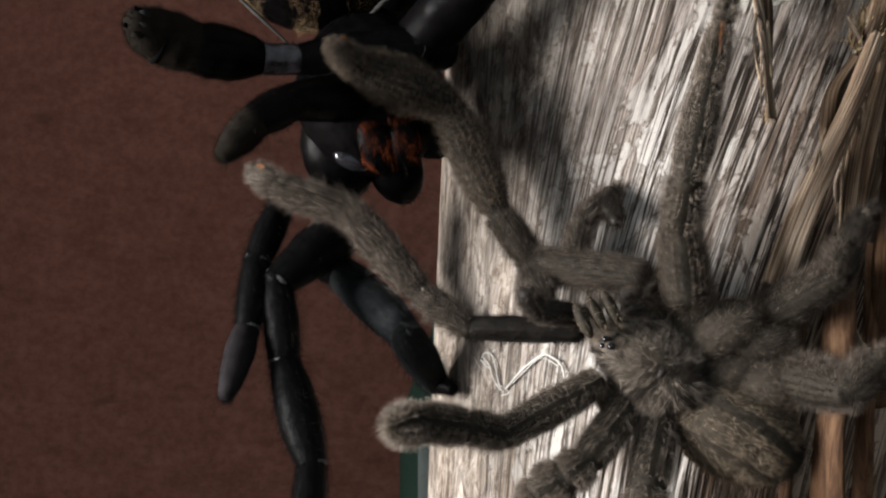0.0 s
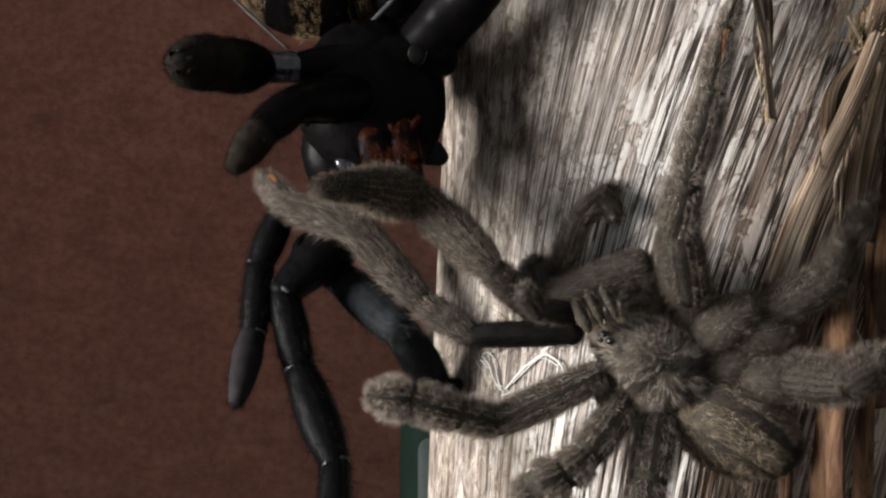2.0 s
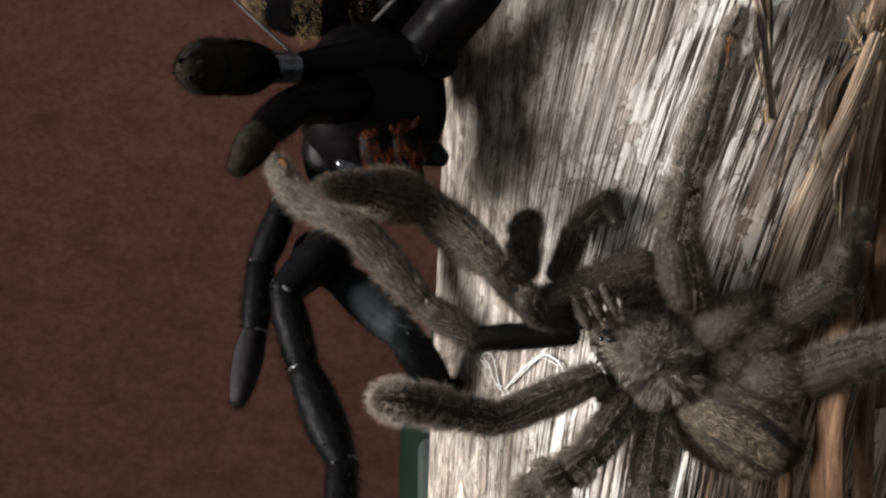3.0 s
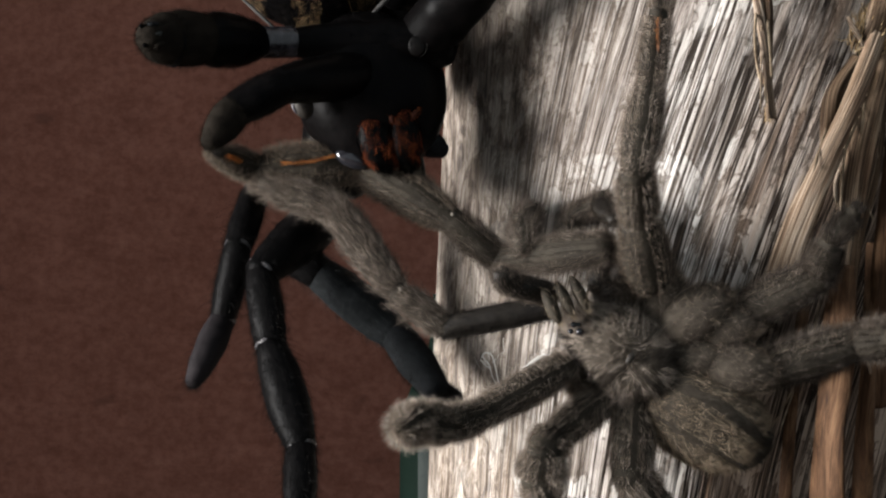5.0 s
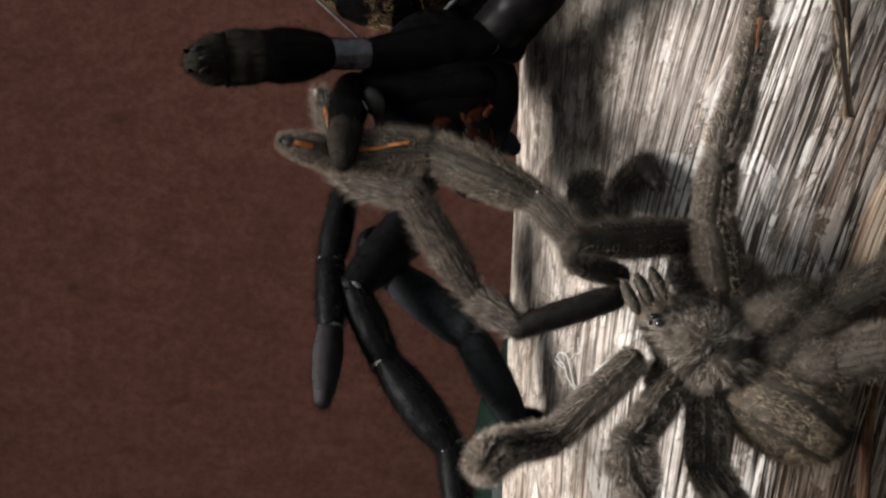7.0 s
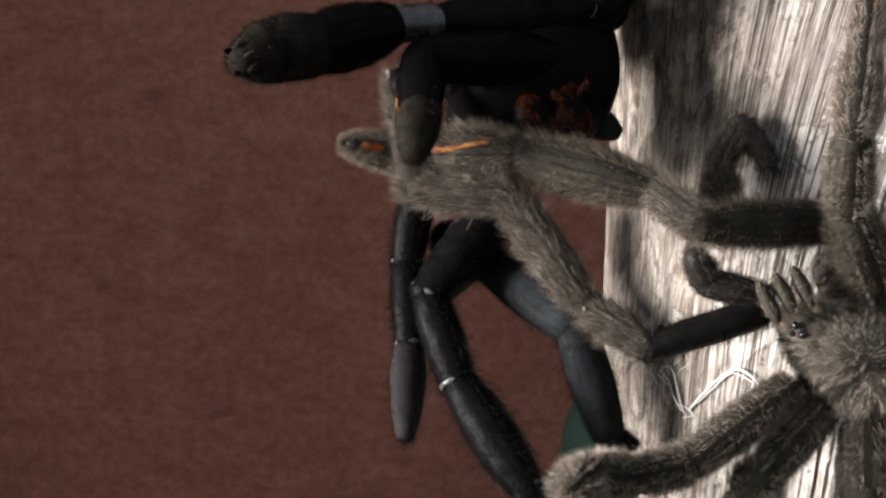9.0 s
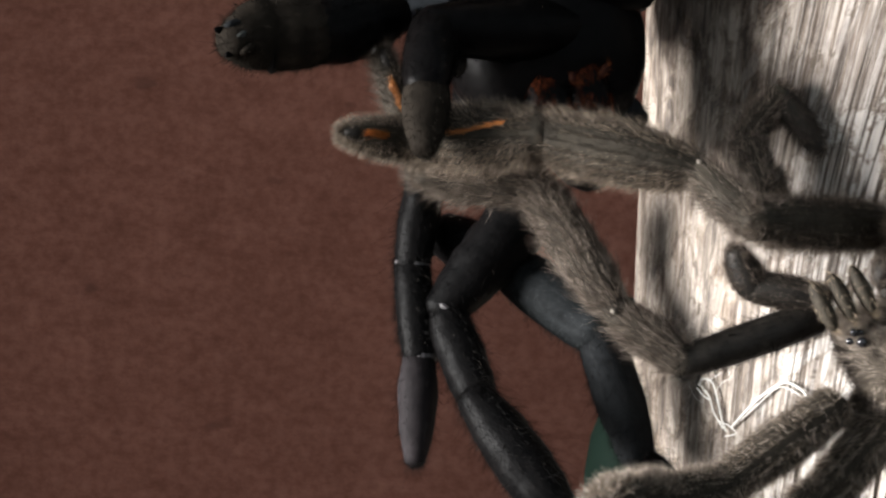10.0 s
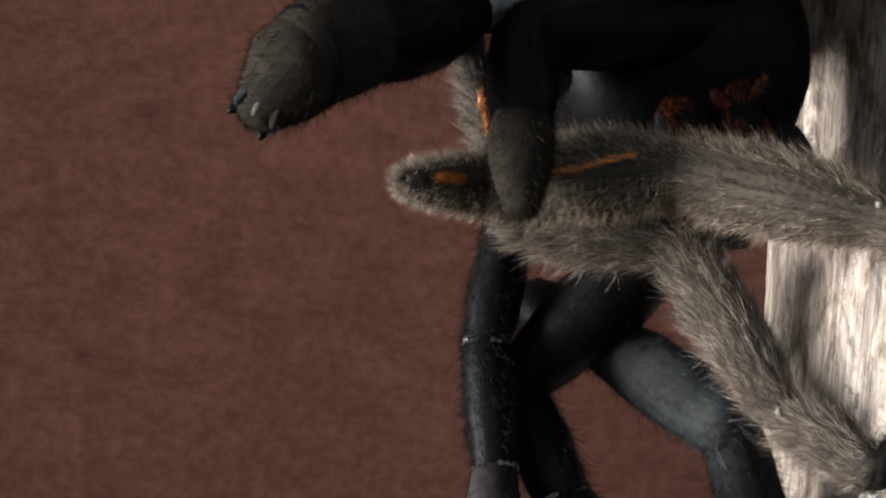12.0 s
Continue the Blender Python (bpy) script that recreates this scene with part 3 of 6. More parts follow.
def limb_shape(length, radii, seed, sides=18, rings=22):
    """Points, normals of a limb along +x with radii at its start, middle and end and rounded ends."""
    r0, rm, r1 = radii
    x = np.concatenate([-r0 * 0.75 * np.cos(np.linspace(0, math.pi / 2, 6))[:-1], np.linspace(0, length, rings), length + r1 * 0.75 * np.sin(np.linspace(0, math.pi / 2, 6))[1:]])
    f = np.clip(x / length, 0, 1)
    r = r0 * (1 - f) * (1 - 2 * f) + 4 * rm * f * (1 - f) + r1 * f * (2 * f - 1)
    r = np.where(x < 0, r0 * np.sqrt(np.clip(1 - (x / (r0 * 0.75)) ** 2, 0.0004, 1)), r)
    r = np.where(x > length, r1 * np.sqrt(np.clip(1 - ((x - length) / (r1 * 0.75)) ** 2, 0.0004, 1)), r)
    a = np.linspace(0, 2 * math.pi, sides, endpoint=False)
    wob = 1 + 0.05 * value_noise(np.tile(x[:, None] * 500, (1, sides)), np.tile(a[None, :] * 1.2, (len(x), 1)), seed)
    rr = r[:, None] * wob
    pts = np.stack([np.tile(x[:, None], (1, sides)), rr * np.cos(a), rr * np.sin(a)], -1)
    nrm = np.stack([np.zeros_like(rr), np.tile(np.cos(a), (len(x), 1)), np.tile(np.sin(a), (len(x), 1))], -1)
    nrm[:, :, 0] = np.where(x < 0, -0.6, np.where(x > length, 0.6, 0))[:, None]
    m = len(x)
    faces = [tuple(q) for q in grid_faces(m, sides, True)] + [tuple(range(sides))[::-1], tuple(range((m - 1) * sides, m * sides))]
    return pts.reshape(-1, 3), nrm.reshape(-1, 3), faces


UNDER = {GREY_HAIR.name: BROWN_HAIR, BACK_HAIR.name: GREY_HAIR}    # the short coat under the pale bristles


def dense(points, normals, rng, count, low=1.0, high=1.0):
    """Places spread between the neighbouring points of a shape, but for a bare ring with x from low to high."""
    there = np.nonzero((points[:-19, 0] < low) | (points[:-19, 0] > high))[0]
    i = rng.choice(there, count)
    f = rng.rand(count)[:, None]
    j = i + np.where(rng.rand(count) < 0.5, 1, 18)
    return points[i] * (1 - f) + points[j] * f, normals[i]


# how a segment's coat lies: lean of the bristles and of the short coat, length, tufting, width and turn of the dark
# groove along the viewer's side (in shaded: of the dark lower side)
COATS = {
    "plain": (0.50, 0.60, 1.05, 0.32, 0.13, 1.45),
    "comb": (0.22, 0.34, 1.05, 0.16, 0.22, 1.45),
    "brush": (0.46, 0.50, 1.15, 0.22, 0.34, 1.45),
    "stream": (0.72, 0.74, 1.45, 0.55, 0.0, 1.45),
    "fine": (0.32, 0.42, 0.70, 0.12, 0.36, 1.45),
    # shade on the lower side of a leg, put into darker hair
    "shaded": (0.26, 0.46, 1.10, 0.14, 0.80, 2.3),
}


def limb(name, spider, length_mm, radii_mm, skin, coat, count, hair_mm, seed, label="", width=0.00007, style="plain"):
    length, radii = length_mm * 1e-3, [r * 1e-3 for r in radii_mm]
    pts, nrm, faces = limb_shape(length, radii, seed)
    ob = part(name, mesh_of(name, pts, faces), skin, spider, label)
    if not count:
        return ob
    rng = np.random.RandomState(seed)
    furry = coat in (GREY_HAIR, BROWN_HAIR, DUSK_HAIR, BACK_HAIR)
    lean, lie, reach, tufts, gap, turned = COATS[style]
    last = name in ("tarsus", "pedipalp_tip")

    def clothe(title, total, size, wide, seed_of, tilt, mat, short, clump, groove_shade_mat=None):
        hp, hn = dense(pts, nrm, rng, total, length - 0.0007 if furry and not last else 1.0, length + 0.0004 if furry else 1.0)
        keep = hp[:, 0] > (0.0001 if furry and name not in ("femur", "pedipalp_base") else -1.0)
        hp, hn = hp[keep], hn[keep]
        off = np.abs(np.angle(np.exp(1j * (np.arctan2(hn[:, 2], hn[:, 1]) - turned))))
        groove_shade = furry & (off < gap * (0.7 + 0.9 * rng.rand(len(hp))))
        for chosen, m in ((~groove_shade, mat), (groove_shade, groove_shade_mat)):
            k = int(chosen.sum())
            if k and m:
                me = hairs(title, hp[chosen], hn[chosen], np.tile([[1.0, 0, 0]], (k, 1)), k, size, wide, seed_of, tilt, 0.32, 0.42, True, short, clump)
                tagged(part(title, me, m, ob), kind="stuff")

    if furry:
        clothe("bristles", int(count * 3.0), hair_mm * 1e-3 * reach, width * 0.58, seed, lean, coat, False, tufts)
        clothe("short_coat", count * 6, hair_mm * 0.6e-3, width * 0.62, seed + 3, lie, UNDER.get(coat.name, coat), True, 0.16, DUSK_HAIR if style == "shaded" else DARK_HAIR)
    else:
        clothe("bristles", count, hair_mm * 1.5e-3, width * 0.6, seed, 0.42, coat, False, 0.32)
        clothe("long_bristles", max(12, count // 14), hair_mm * 3.4e-3, width * 0.5, seed + 5, 0.40, coat, False, 0.10)
        clothe("short_coat", count * 5, hair_mm * 0.6e-3, width * 0.65, seed + 3, 0.60, coat, True, 0.14)
    return ob


def band(limb_ob, radius_mm, mat, label="pale ring at the joint"):
    """A ring of bare skin round a limb's outer joint."""
    at_mm = max(v.co.x for v in limb_ob.data.vertices) * 1000 - 0.75 * radius_mm
    dip = lambda k: 0.985 + 0.05 * math.sin(k * math.pi / 5 + at_mm) + 0.03 * math.sin(k * math.pi / 2 + 2 * at_mm)
    bm = bmesh.new()
    for x, r in ((-0.6, 0.93), (-0.2, 1.03), (0.2, 1.03), (0.6, 0.92)):
        for k in range(20):
            bm.verts.new(((at_mm + x) * 1e-3, radius_mm * r * dip(k) * 1e-3 * math.cos(k * math.pi / 10), radius_mm * r * dip(k) * 1e-3 * math.sin(k * math.pi / 10)))
    bm.verts.ensure_lookup_table()
    for q in range(3):
        for k in range(20):
            bm.faces.new([bm.verts[q * 20 + k], bm.verts[q * 20 + (k + 1) % 20], bm.verts[(q + 1) * 20 + (k + 1) % 20], bm.verts[(q + 1) * 20 + k]])
    return part("joint_ring", bm, mat, limb_ob, label)


def egg(name, spider, centre, axis, half_mm, skin, coat, count, hair_mm, seed, label="", shape=None, flow_sign=1.0, width=0.00007, lean=0.6, marks=None, mark_coat=None, hub=None, few_part=0.30):
    """An egg-shaped body part: axis is its long way, its back is turned to the viewer's side; half sizes along, across, deep. hub: the spot from which the coat is combed away on all sides."""
    ax = Vector(axis).normalized()
    up = Vector((0, -1, 0))
    up = (up - ax * up.dot(ax)).normalized()
    turn = np.array(Matrix((ax, up.cross(ax), up)).transposed())
    lat, lon = 26, 36
    th = np.linspace(0.02, math.pi - 0.02, lat)
    ph = np.linspace(0, 2 * math.pi, lon, endpoint=False)
    T, P = np.meshgrid(th, ph, indexing="ij")
    n = np.stack([-np.cos(T), np.sin(T) * np.cos(P), np.sin(T) * np.sin(P)], -1)
    h = np.array(half_mm) * 1e-3
    p = n * h
    if shape:
        p = shape(p, n, h)
    p = p * (1 + 0.02 * value_noise(T * 5, P * 3, seed))[..., None]
    nn = n / h
    nn /= np.linalg.norm(nn, axis=-1)[..., None]
    pts, nrm = (p.reshape(-1, 3) @ turn.T), (nn.reshape(-1, 3) @ turn.T)
    faces = [tuple(q) for q in grid_faces(lat, lon, True)] + [tuple(range(lon))[::-1], tuple(range((lat - 1) * lon, lat * lon))]
    ob = part(name, mesh_of(name, pts, faces), skin, spider, label)
    ob.location = centre
    if count:
        rng = np.random.RandomState(seed)
        i = rng.randint(0, len(pts) - lon - 1, count)
        f, g = rng.rand(count)[:, None], rng.rand(count)[:, None]
        hp = pts[i] * (1 - f) * (1 - g) + pts[i + 1] * f * (1 - g) + pts[i + lon] * g * (1 - f) + pts[i + lon + 1] * f * g
        away = np.array(ax * flow_sign)
        own = (hp @ turn) / h
        choice = marks(own) if marks else np.zeros(count, bool)
        for chosen, mat in ((~choice, coat), (choice, mark_coat)):
            k = int(chosen.sum())
            if k:
                way = np.tile(away[None, :], (k, 1))
                if hub:
                    fan = own[chosen] - np.array([hub])
                    fan = fan / np.maximum(np.linalg.norm(fan, axis=1), 1e-6)[:, None]
                    swirl = np.stack([value_noise(own[chosen][:, 0] * 3.5 + 30, own[chosen][:, 1] * 3.5 + 30 + 40 * c, seed + 9) for c in range(3)], -1)
                    way = (fan + 1.1 * swirl) @ turn.T
                few = rng.rand(k) < few_part
                me = hairs("short_coat", hp[chosen], nrm[i][chosen], way, k, hair_mm * 0.7e-3, width * 0.8, seed, lean, 0.35, 0.6, True, True, 0.6)
                tagged(part("short_coat", me, mat, ob), kind="stuff")
                me = hairs("bristles", hp[chosen][few], nrm[i][chosen][few], way[few], int(few.sum()), hair_mm * 1.1e-3, width * 0.9, seed + 1, lean, 0.45, 0.8, True, False, 0.6)
                tagged(part("bristles", me, mat, ob), kind="stuff")
    return ob


LEGS = {}
SEGMENTS = ("femur", "patella", "tibia", "metatarsus", "tarsus")


def leg(spider, key, lengths, names, radii, skins, coats, counts, hair_mm, seed, styles=()):
    """The pieces of one leg, from the body outwards; radii: at each joint and at each middle."""
    made = []
    for i, (length, nm) in enumerate(zip(lengths, names)):
        if i == len(names) - 1:
            length -= 0.75 * radii[i][2]
        made.append(limb(nm, spider, length, radii[i], skins[i], coats[i], counts[i], hair_mm, seed * 10 + i, style=styles[i] if styles else "plain"))
    LEGS[spider.name, key] = made
    return made


# ---- the grey spider ----
GREY_AT = plan(1075, 610, 0.0)
grey = new("grey_tarantula")
tagged(grey, "hairy grey-brown tarantula clinging to the wooden post", "tarantula")
grey.location = GREY_AT


def on_grey(u, v, depth=0.0):
    return plan(u, v, depth) - GREY_AT


def build_grey():
    S5, S4, S3 = SEGMENTS, ("femur", "patella", "tibia", "tarsus"), ("femur", "patella", "tibia")
    g, gh = GREY_SKIN, GREY_HAIR
    parts = leg(grey, "reaching", (20.7, 11.2, 20.7, 17.9, 9.7), S5, [(2.9, 3.2, 2.4), (2.2, 2.6, 2.2), (2.3, 3.8, 2.7), (2.8, 4.0, 2.6), (2.1, 2.4, 1.3)], [g] * 5, [BROWN_HAIR, BROWN_HAIR, gh, gh, gh], (2200, 1300, 3200, 3400, 1400), 1.9, 1, ("brush", "brush", "brush", "comb", "fine"))
    stripe(parts[3], 8.6, 11.0, 4.0)
    stripe(parts[4], 5.2, 2.8, 2.3)
    egg("foot_pad", parts[4], Vector((0.0080, 0, 0.0011)), (1, 0, 0), (1.5, 0.8, 1.0), DARK_FEMUR, DARK_HAIR, 200, 0.7, 65, "dark sole at the tip")
    egg("joint_knob", parts[2], Vector((-0.0004, -0.0006, 0.0024)), (1, 0, 0), (0.4, 0.42, 0.35), KNOB, None, 0, 1, 66, "pale bare knob at the joint")
    parts = leg(grey, "crossing", (18.2, 10.6, 19.9, 14.3, 18.2), S5, [(2.2, 2.4, 2.0), (2.0, 2.4, 1.9), (1.9, 2.9, 2.3), (2.1, 2.7, 1.9), (1.9, 2.0, 1.3)], [DARK_FEMUR, g, g, g, g], [BLACK_HAIR, BROWN_HAIR, BROWN_HAIR, BROWN_HAIR, BROWN_HAIR], (700, 1500, 3600, 2400, 1500), 2.0, 2, ("plain", "stream", "stream", "stream", "brush"))
    stripe(parts[4], 11.0, 4.0, 1.8)
    egg("joint_knob", parts[2], Vector((-0.0002, 0.0004, 0.0021)), (1, 0, 0), (0.45, 0.4, 0.35), KNOB, None, 0, 1, 67, "pale bare knob at the joint")
    egg("claw", parts[4], Vector((0.0178, 0.0006, 0.0006)), (1, 0, 0.2), (1.1, 0.5, 0.5), SILK, None, 0, 1, 68, "pale claw")
    egg("foot_pad", parts[4], Vector((0.0160, -0.0004, 0.0009)), (1, 0, 0), (1.6, 0.9, 0.9), DARK_FEMUR, DARK_HAIR, 160, 0.6, 69, "dark sole at the tip")
    leg(grey, "lower", (18.6, 7.4, 8.7, 7.5), S4, [(2.6, 3.0, 2.4), (2.4, 2.8, 2.5), (2.5, 3.1, 2.6), (2.6, 3.2, 2.2)], [g] * 4, [BACK_HAIR] * 4, (2200, 1200, 2000, 1900), 1.8, 3, ("plain", "comb", "comb", "comb"))
    leg(grey, "bent", (13.1, 4.9, 5.1, 5.1), S4, [(2.8, 3.2, 2.7), (2.7, 3.3, 2.9), (2.9, 3.9, 3.4), (3.2, 3.4, 2.4)], [g] * 4, [BACK_HAIR] * 4, (1800, 1100, 1500, 1300), 1.8, 4, ("plain", "comb", "comb", "comb"))
    leg(grey, "trailing", (14.0, 6.0, 11.0), S3, [(3.2, 3.6, 3.2), (3.2, 3.4, 3.0), (3.0, 3.4, 2.6)], [g] * 3, [BACK_HAIR] * 3, (1900, 1000, 1400), 1.8, 5)
    parts = leg(grey, "upright", (11.8, 13.8, 15.9, 12.0, 8.0), S5, [(3.9, 4.0, 3.0), (2.9, 3.3, 2.5), (2.4, 3.2, 2.1), (2.0, 2.4, 1.6), (1.5, 1.6, 0.9)], [g] * 5, [gh, BACK_HAIR, BACK_HAIR, BACK_HAIR, BACK_HAIR], (2000, 1700, 2200, 1600, 1000), 1.5, 6, ("comb", "comb", "comb", "comb", "comb"))
    stripe(parts[3], 8.2, 5.6, 2.2, 130)
    leg(grey, "arched", (8.8, 7.5, 8.8), S3, [(1.9, 2.1, 1.8), (1.8, 2.0, 1.7), (1.6, 1.6, 0.9)], [g, g, DARK_FEMUR], [BROWN_HAIR, BROWN_HAIR, DUSK_HAIR], (1300, 1000, 600), 1.8, 7)
    leg(grey, "second_palp", (6.4, 5.5), ("pedipalp_base", "pedipalp_tip"), [(2.2, 2.6, 2.4), (2.4, 2.6, 1.8)], [g, g], [BROWN_HAIR] * 2, (800, 800), 1.7, 11, ("comb", "comb"))
    leg(grey, "palp", (8.8, 5.7), ("pedipalp_base", "pedipalp_tip"), [(1.8, 2.2, 2.0), (2.0, 2.2, 1.6)], [DARK_FEMUR] * 2, [BROWN_HAIR] * 2, (600, 500), 1.3, 8)
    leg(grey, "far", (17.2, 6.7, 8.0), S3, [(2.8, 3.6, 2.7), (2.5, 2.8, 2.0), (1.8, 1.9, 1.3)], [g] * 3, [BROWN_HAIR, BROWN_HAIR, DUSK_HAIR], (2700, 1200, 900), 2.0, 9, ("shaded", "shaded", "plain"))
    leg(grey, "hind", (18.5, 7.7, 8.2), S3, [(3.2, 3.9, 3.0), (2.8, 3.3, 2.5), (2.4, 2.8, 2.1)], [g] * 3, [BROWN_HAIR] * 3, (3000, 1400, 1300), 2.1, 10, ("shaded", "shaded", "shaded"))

    along = (0.82, 0.0, -0.57)

    def shield(p, n, h):
        q = p.copy()
        f = n[..., 0]
        q[..., 1] *= 0.86 + 0.18 * f - 0.10 * f * f
        q[..., 2] *= 1 - 0.22 * np.exp(-((f - 0.25) / 0.18) ** 2) * np.clip(n[..., 2], 0, 1)
        return q
    def tufted(q):
        turn_round = np.arctan2(q[:, 1], q[:, 0] - 0.2)
        return value_noise(turn_round * 3.4 + 40, np.hypot(q[:, 0] - 0.2, q[:, 1]) * 1.6, 21) + 0.7 * value_noise(turn_round * 9 + 40, q[:, 0] * 5 + 9, 22) > 0.22
    egg("carapace", grey, on_grey(1150, 645, -0.004), along, (11.0, 8.6, 5.0), BODY_SKIN, BACK_HAIR, 34000, 2.0, 31, "", shield, lean=0.88, width=0.00006, marks=tufted, mark_coat=DUSK_HAIR, hub=(0.2, 0.0, 0.75), few_part=0.25)
    egg("fovea", grey, on_grey(1172, 660, -0.0092), (0.5, 0, 0.8), (1.2, 0.6, 0.5), DARK_FEMUR, DARK_HAIR, 120, 0.7, 33, "dark dimple in the middle of the back")
    egg("abdomen", grey, on_grey(1296, 756, 0.0), (0.86, 0, -0.50), (12.6, 8.9, 7.5), BODY_SKIN, GOLD_HAIR, 44000, 1.8, 32, "golden-brown hairy abdomen with dark curved stripes", lean=0.78, width=0.00006, marks=lambda q: (np.abs(q[:, 1] - 0.30 + 0.22 * q[:, 0] ** 2) < 0.11) | (np.abs(q[:, 1] + 0.50) < 0.05) | (q[:, 0] > 0.88), mark_coat=DARK_HAIR)
    egg("spinneret", grey, on_grey(1380, 820, 0.002), (0.85, 0, -0.5), (3.2, 1.3, 1.3), GREY_SKIN, GOLD_HAIR, 300, 1.0, 34)
    for i, (u, v, r, d) in enumerate(((1282, 585, 5.6, 0.002), (1345, 605, 4.6, 0.003), (1225, 560, 4.2, 0.003), (1150, 540, 3.6, 0.003), (1365, 680, 5.2, 0.002), (1290, 660, 5.0, 0.003), (1110, 690, 3.8, 0.004), (1175, 712, 3.6, 0.004))):
        egg("coxa", grey, on_grey(u, v, d - 0.0055), (u - 1180, 1, 650 - v), (r * 1.3, r * 0.85, r * 0.66), BODY_SKIN, BROWN_HAIR, 7000, 1.8, 40 + i, lean=0.62, width=0.00006, marks=lambda q: q[:, 0] + 0.9 * np.abs(q[:, 1]) + 0.5 * value_noise(q[:, 1] * 6 + 30, q[:, 0] * 3 + 30, 77) > 0.80, mark_coat=GREY_HAIR, few_part=0.35)
    for i, (u, v, ax) in enumerate(((1112, 522, (0.3, 0, 1)), (1150, 508, (0.5, 0, 0.8)), (1188, 520, (-0.2, 0, 1)), (1128, 545, (0.9, 0, 0.4)))):
        egg("trochanter", grey, on_grey(u, v, -0.0045), ax, (2.3, 1.5, 1.6), DARK_FEMUR, BROWN_HAIR, 2600, 1.4, 120 + i, "dark hairy joint beside the jaws", lean=0.72, width=0.00006)
    for i, (u, v) in enumerate(((1032, 568), (1056, 556), (1082, 546))):
        ob = egg("chelicera", grey, on_grey(u, v, -0.0095), (0.45, 0, -0.9), (3.4, 1.1, 1.6), GREY_SKIN, GOLD_HAIR, 380, 1.2, 55 + i, "pale hairy jaw", lean=0.8)
    for i, (u, v, r) in enumerate(((1072, 600, 0.6), (1082, 613, 0.7), (1066, 612, 0.5), (1080, 600, 0.45))):
        egg("eye", grey, on_grey(u, v, -0.0078), (1, 0, 0), (r, r, r), GLOSS, None, 0, 1, 60 + i, "glossy black eye")


def stripe(limb_ob, start_mm, length_mm, radius_mm, n=520):
    """A narrow line of orange hair along a limb's viewer side."""
    rng = np.random.RandomState(int(start_mm * 10))
    f = rng.rand(n)
    a = rng.normal(math.pi / 2, 0.024 if length_mm > 5 else 0.08, n) + (0.42 * np.clip(0.62 - f, 0, 1) if length_mm > 5 else 0.0)
    x = (start_mm - length_mm / 2 + f * length_mm) * 1e-3
    r = radius_mm * 1e-3 * 1.10
    p = np.stack([x, r * np.cos(a), r * np.sin(a)], -1)
    nrm = np.stack([0 * x, np.cos(a), np.sin(a)], -1)
    me = hairs("orange_stripe", p, nrm, np.tile([[1.0, 0, 0]], (n, 1)), n, 0.0011, 0.00006, 3, 0.9)
    tagged(part("orange_stripe", me, ORANGE_HAIR, limb_ob, "narrow line of orange hair"), kind="stuff")


# ---- the black spider ----
BLACK_AT = plan(730, 82, 0.016)
black = new("black_tarantula")
tagged(black, "glossy black tarantula with orange jaws beside the post", "tarantula")
black.location = BLACK_AT


def on_black(u, v, depth=0.016):
    return plan(u, v, depth) - BLACK_AT


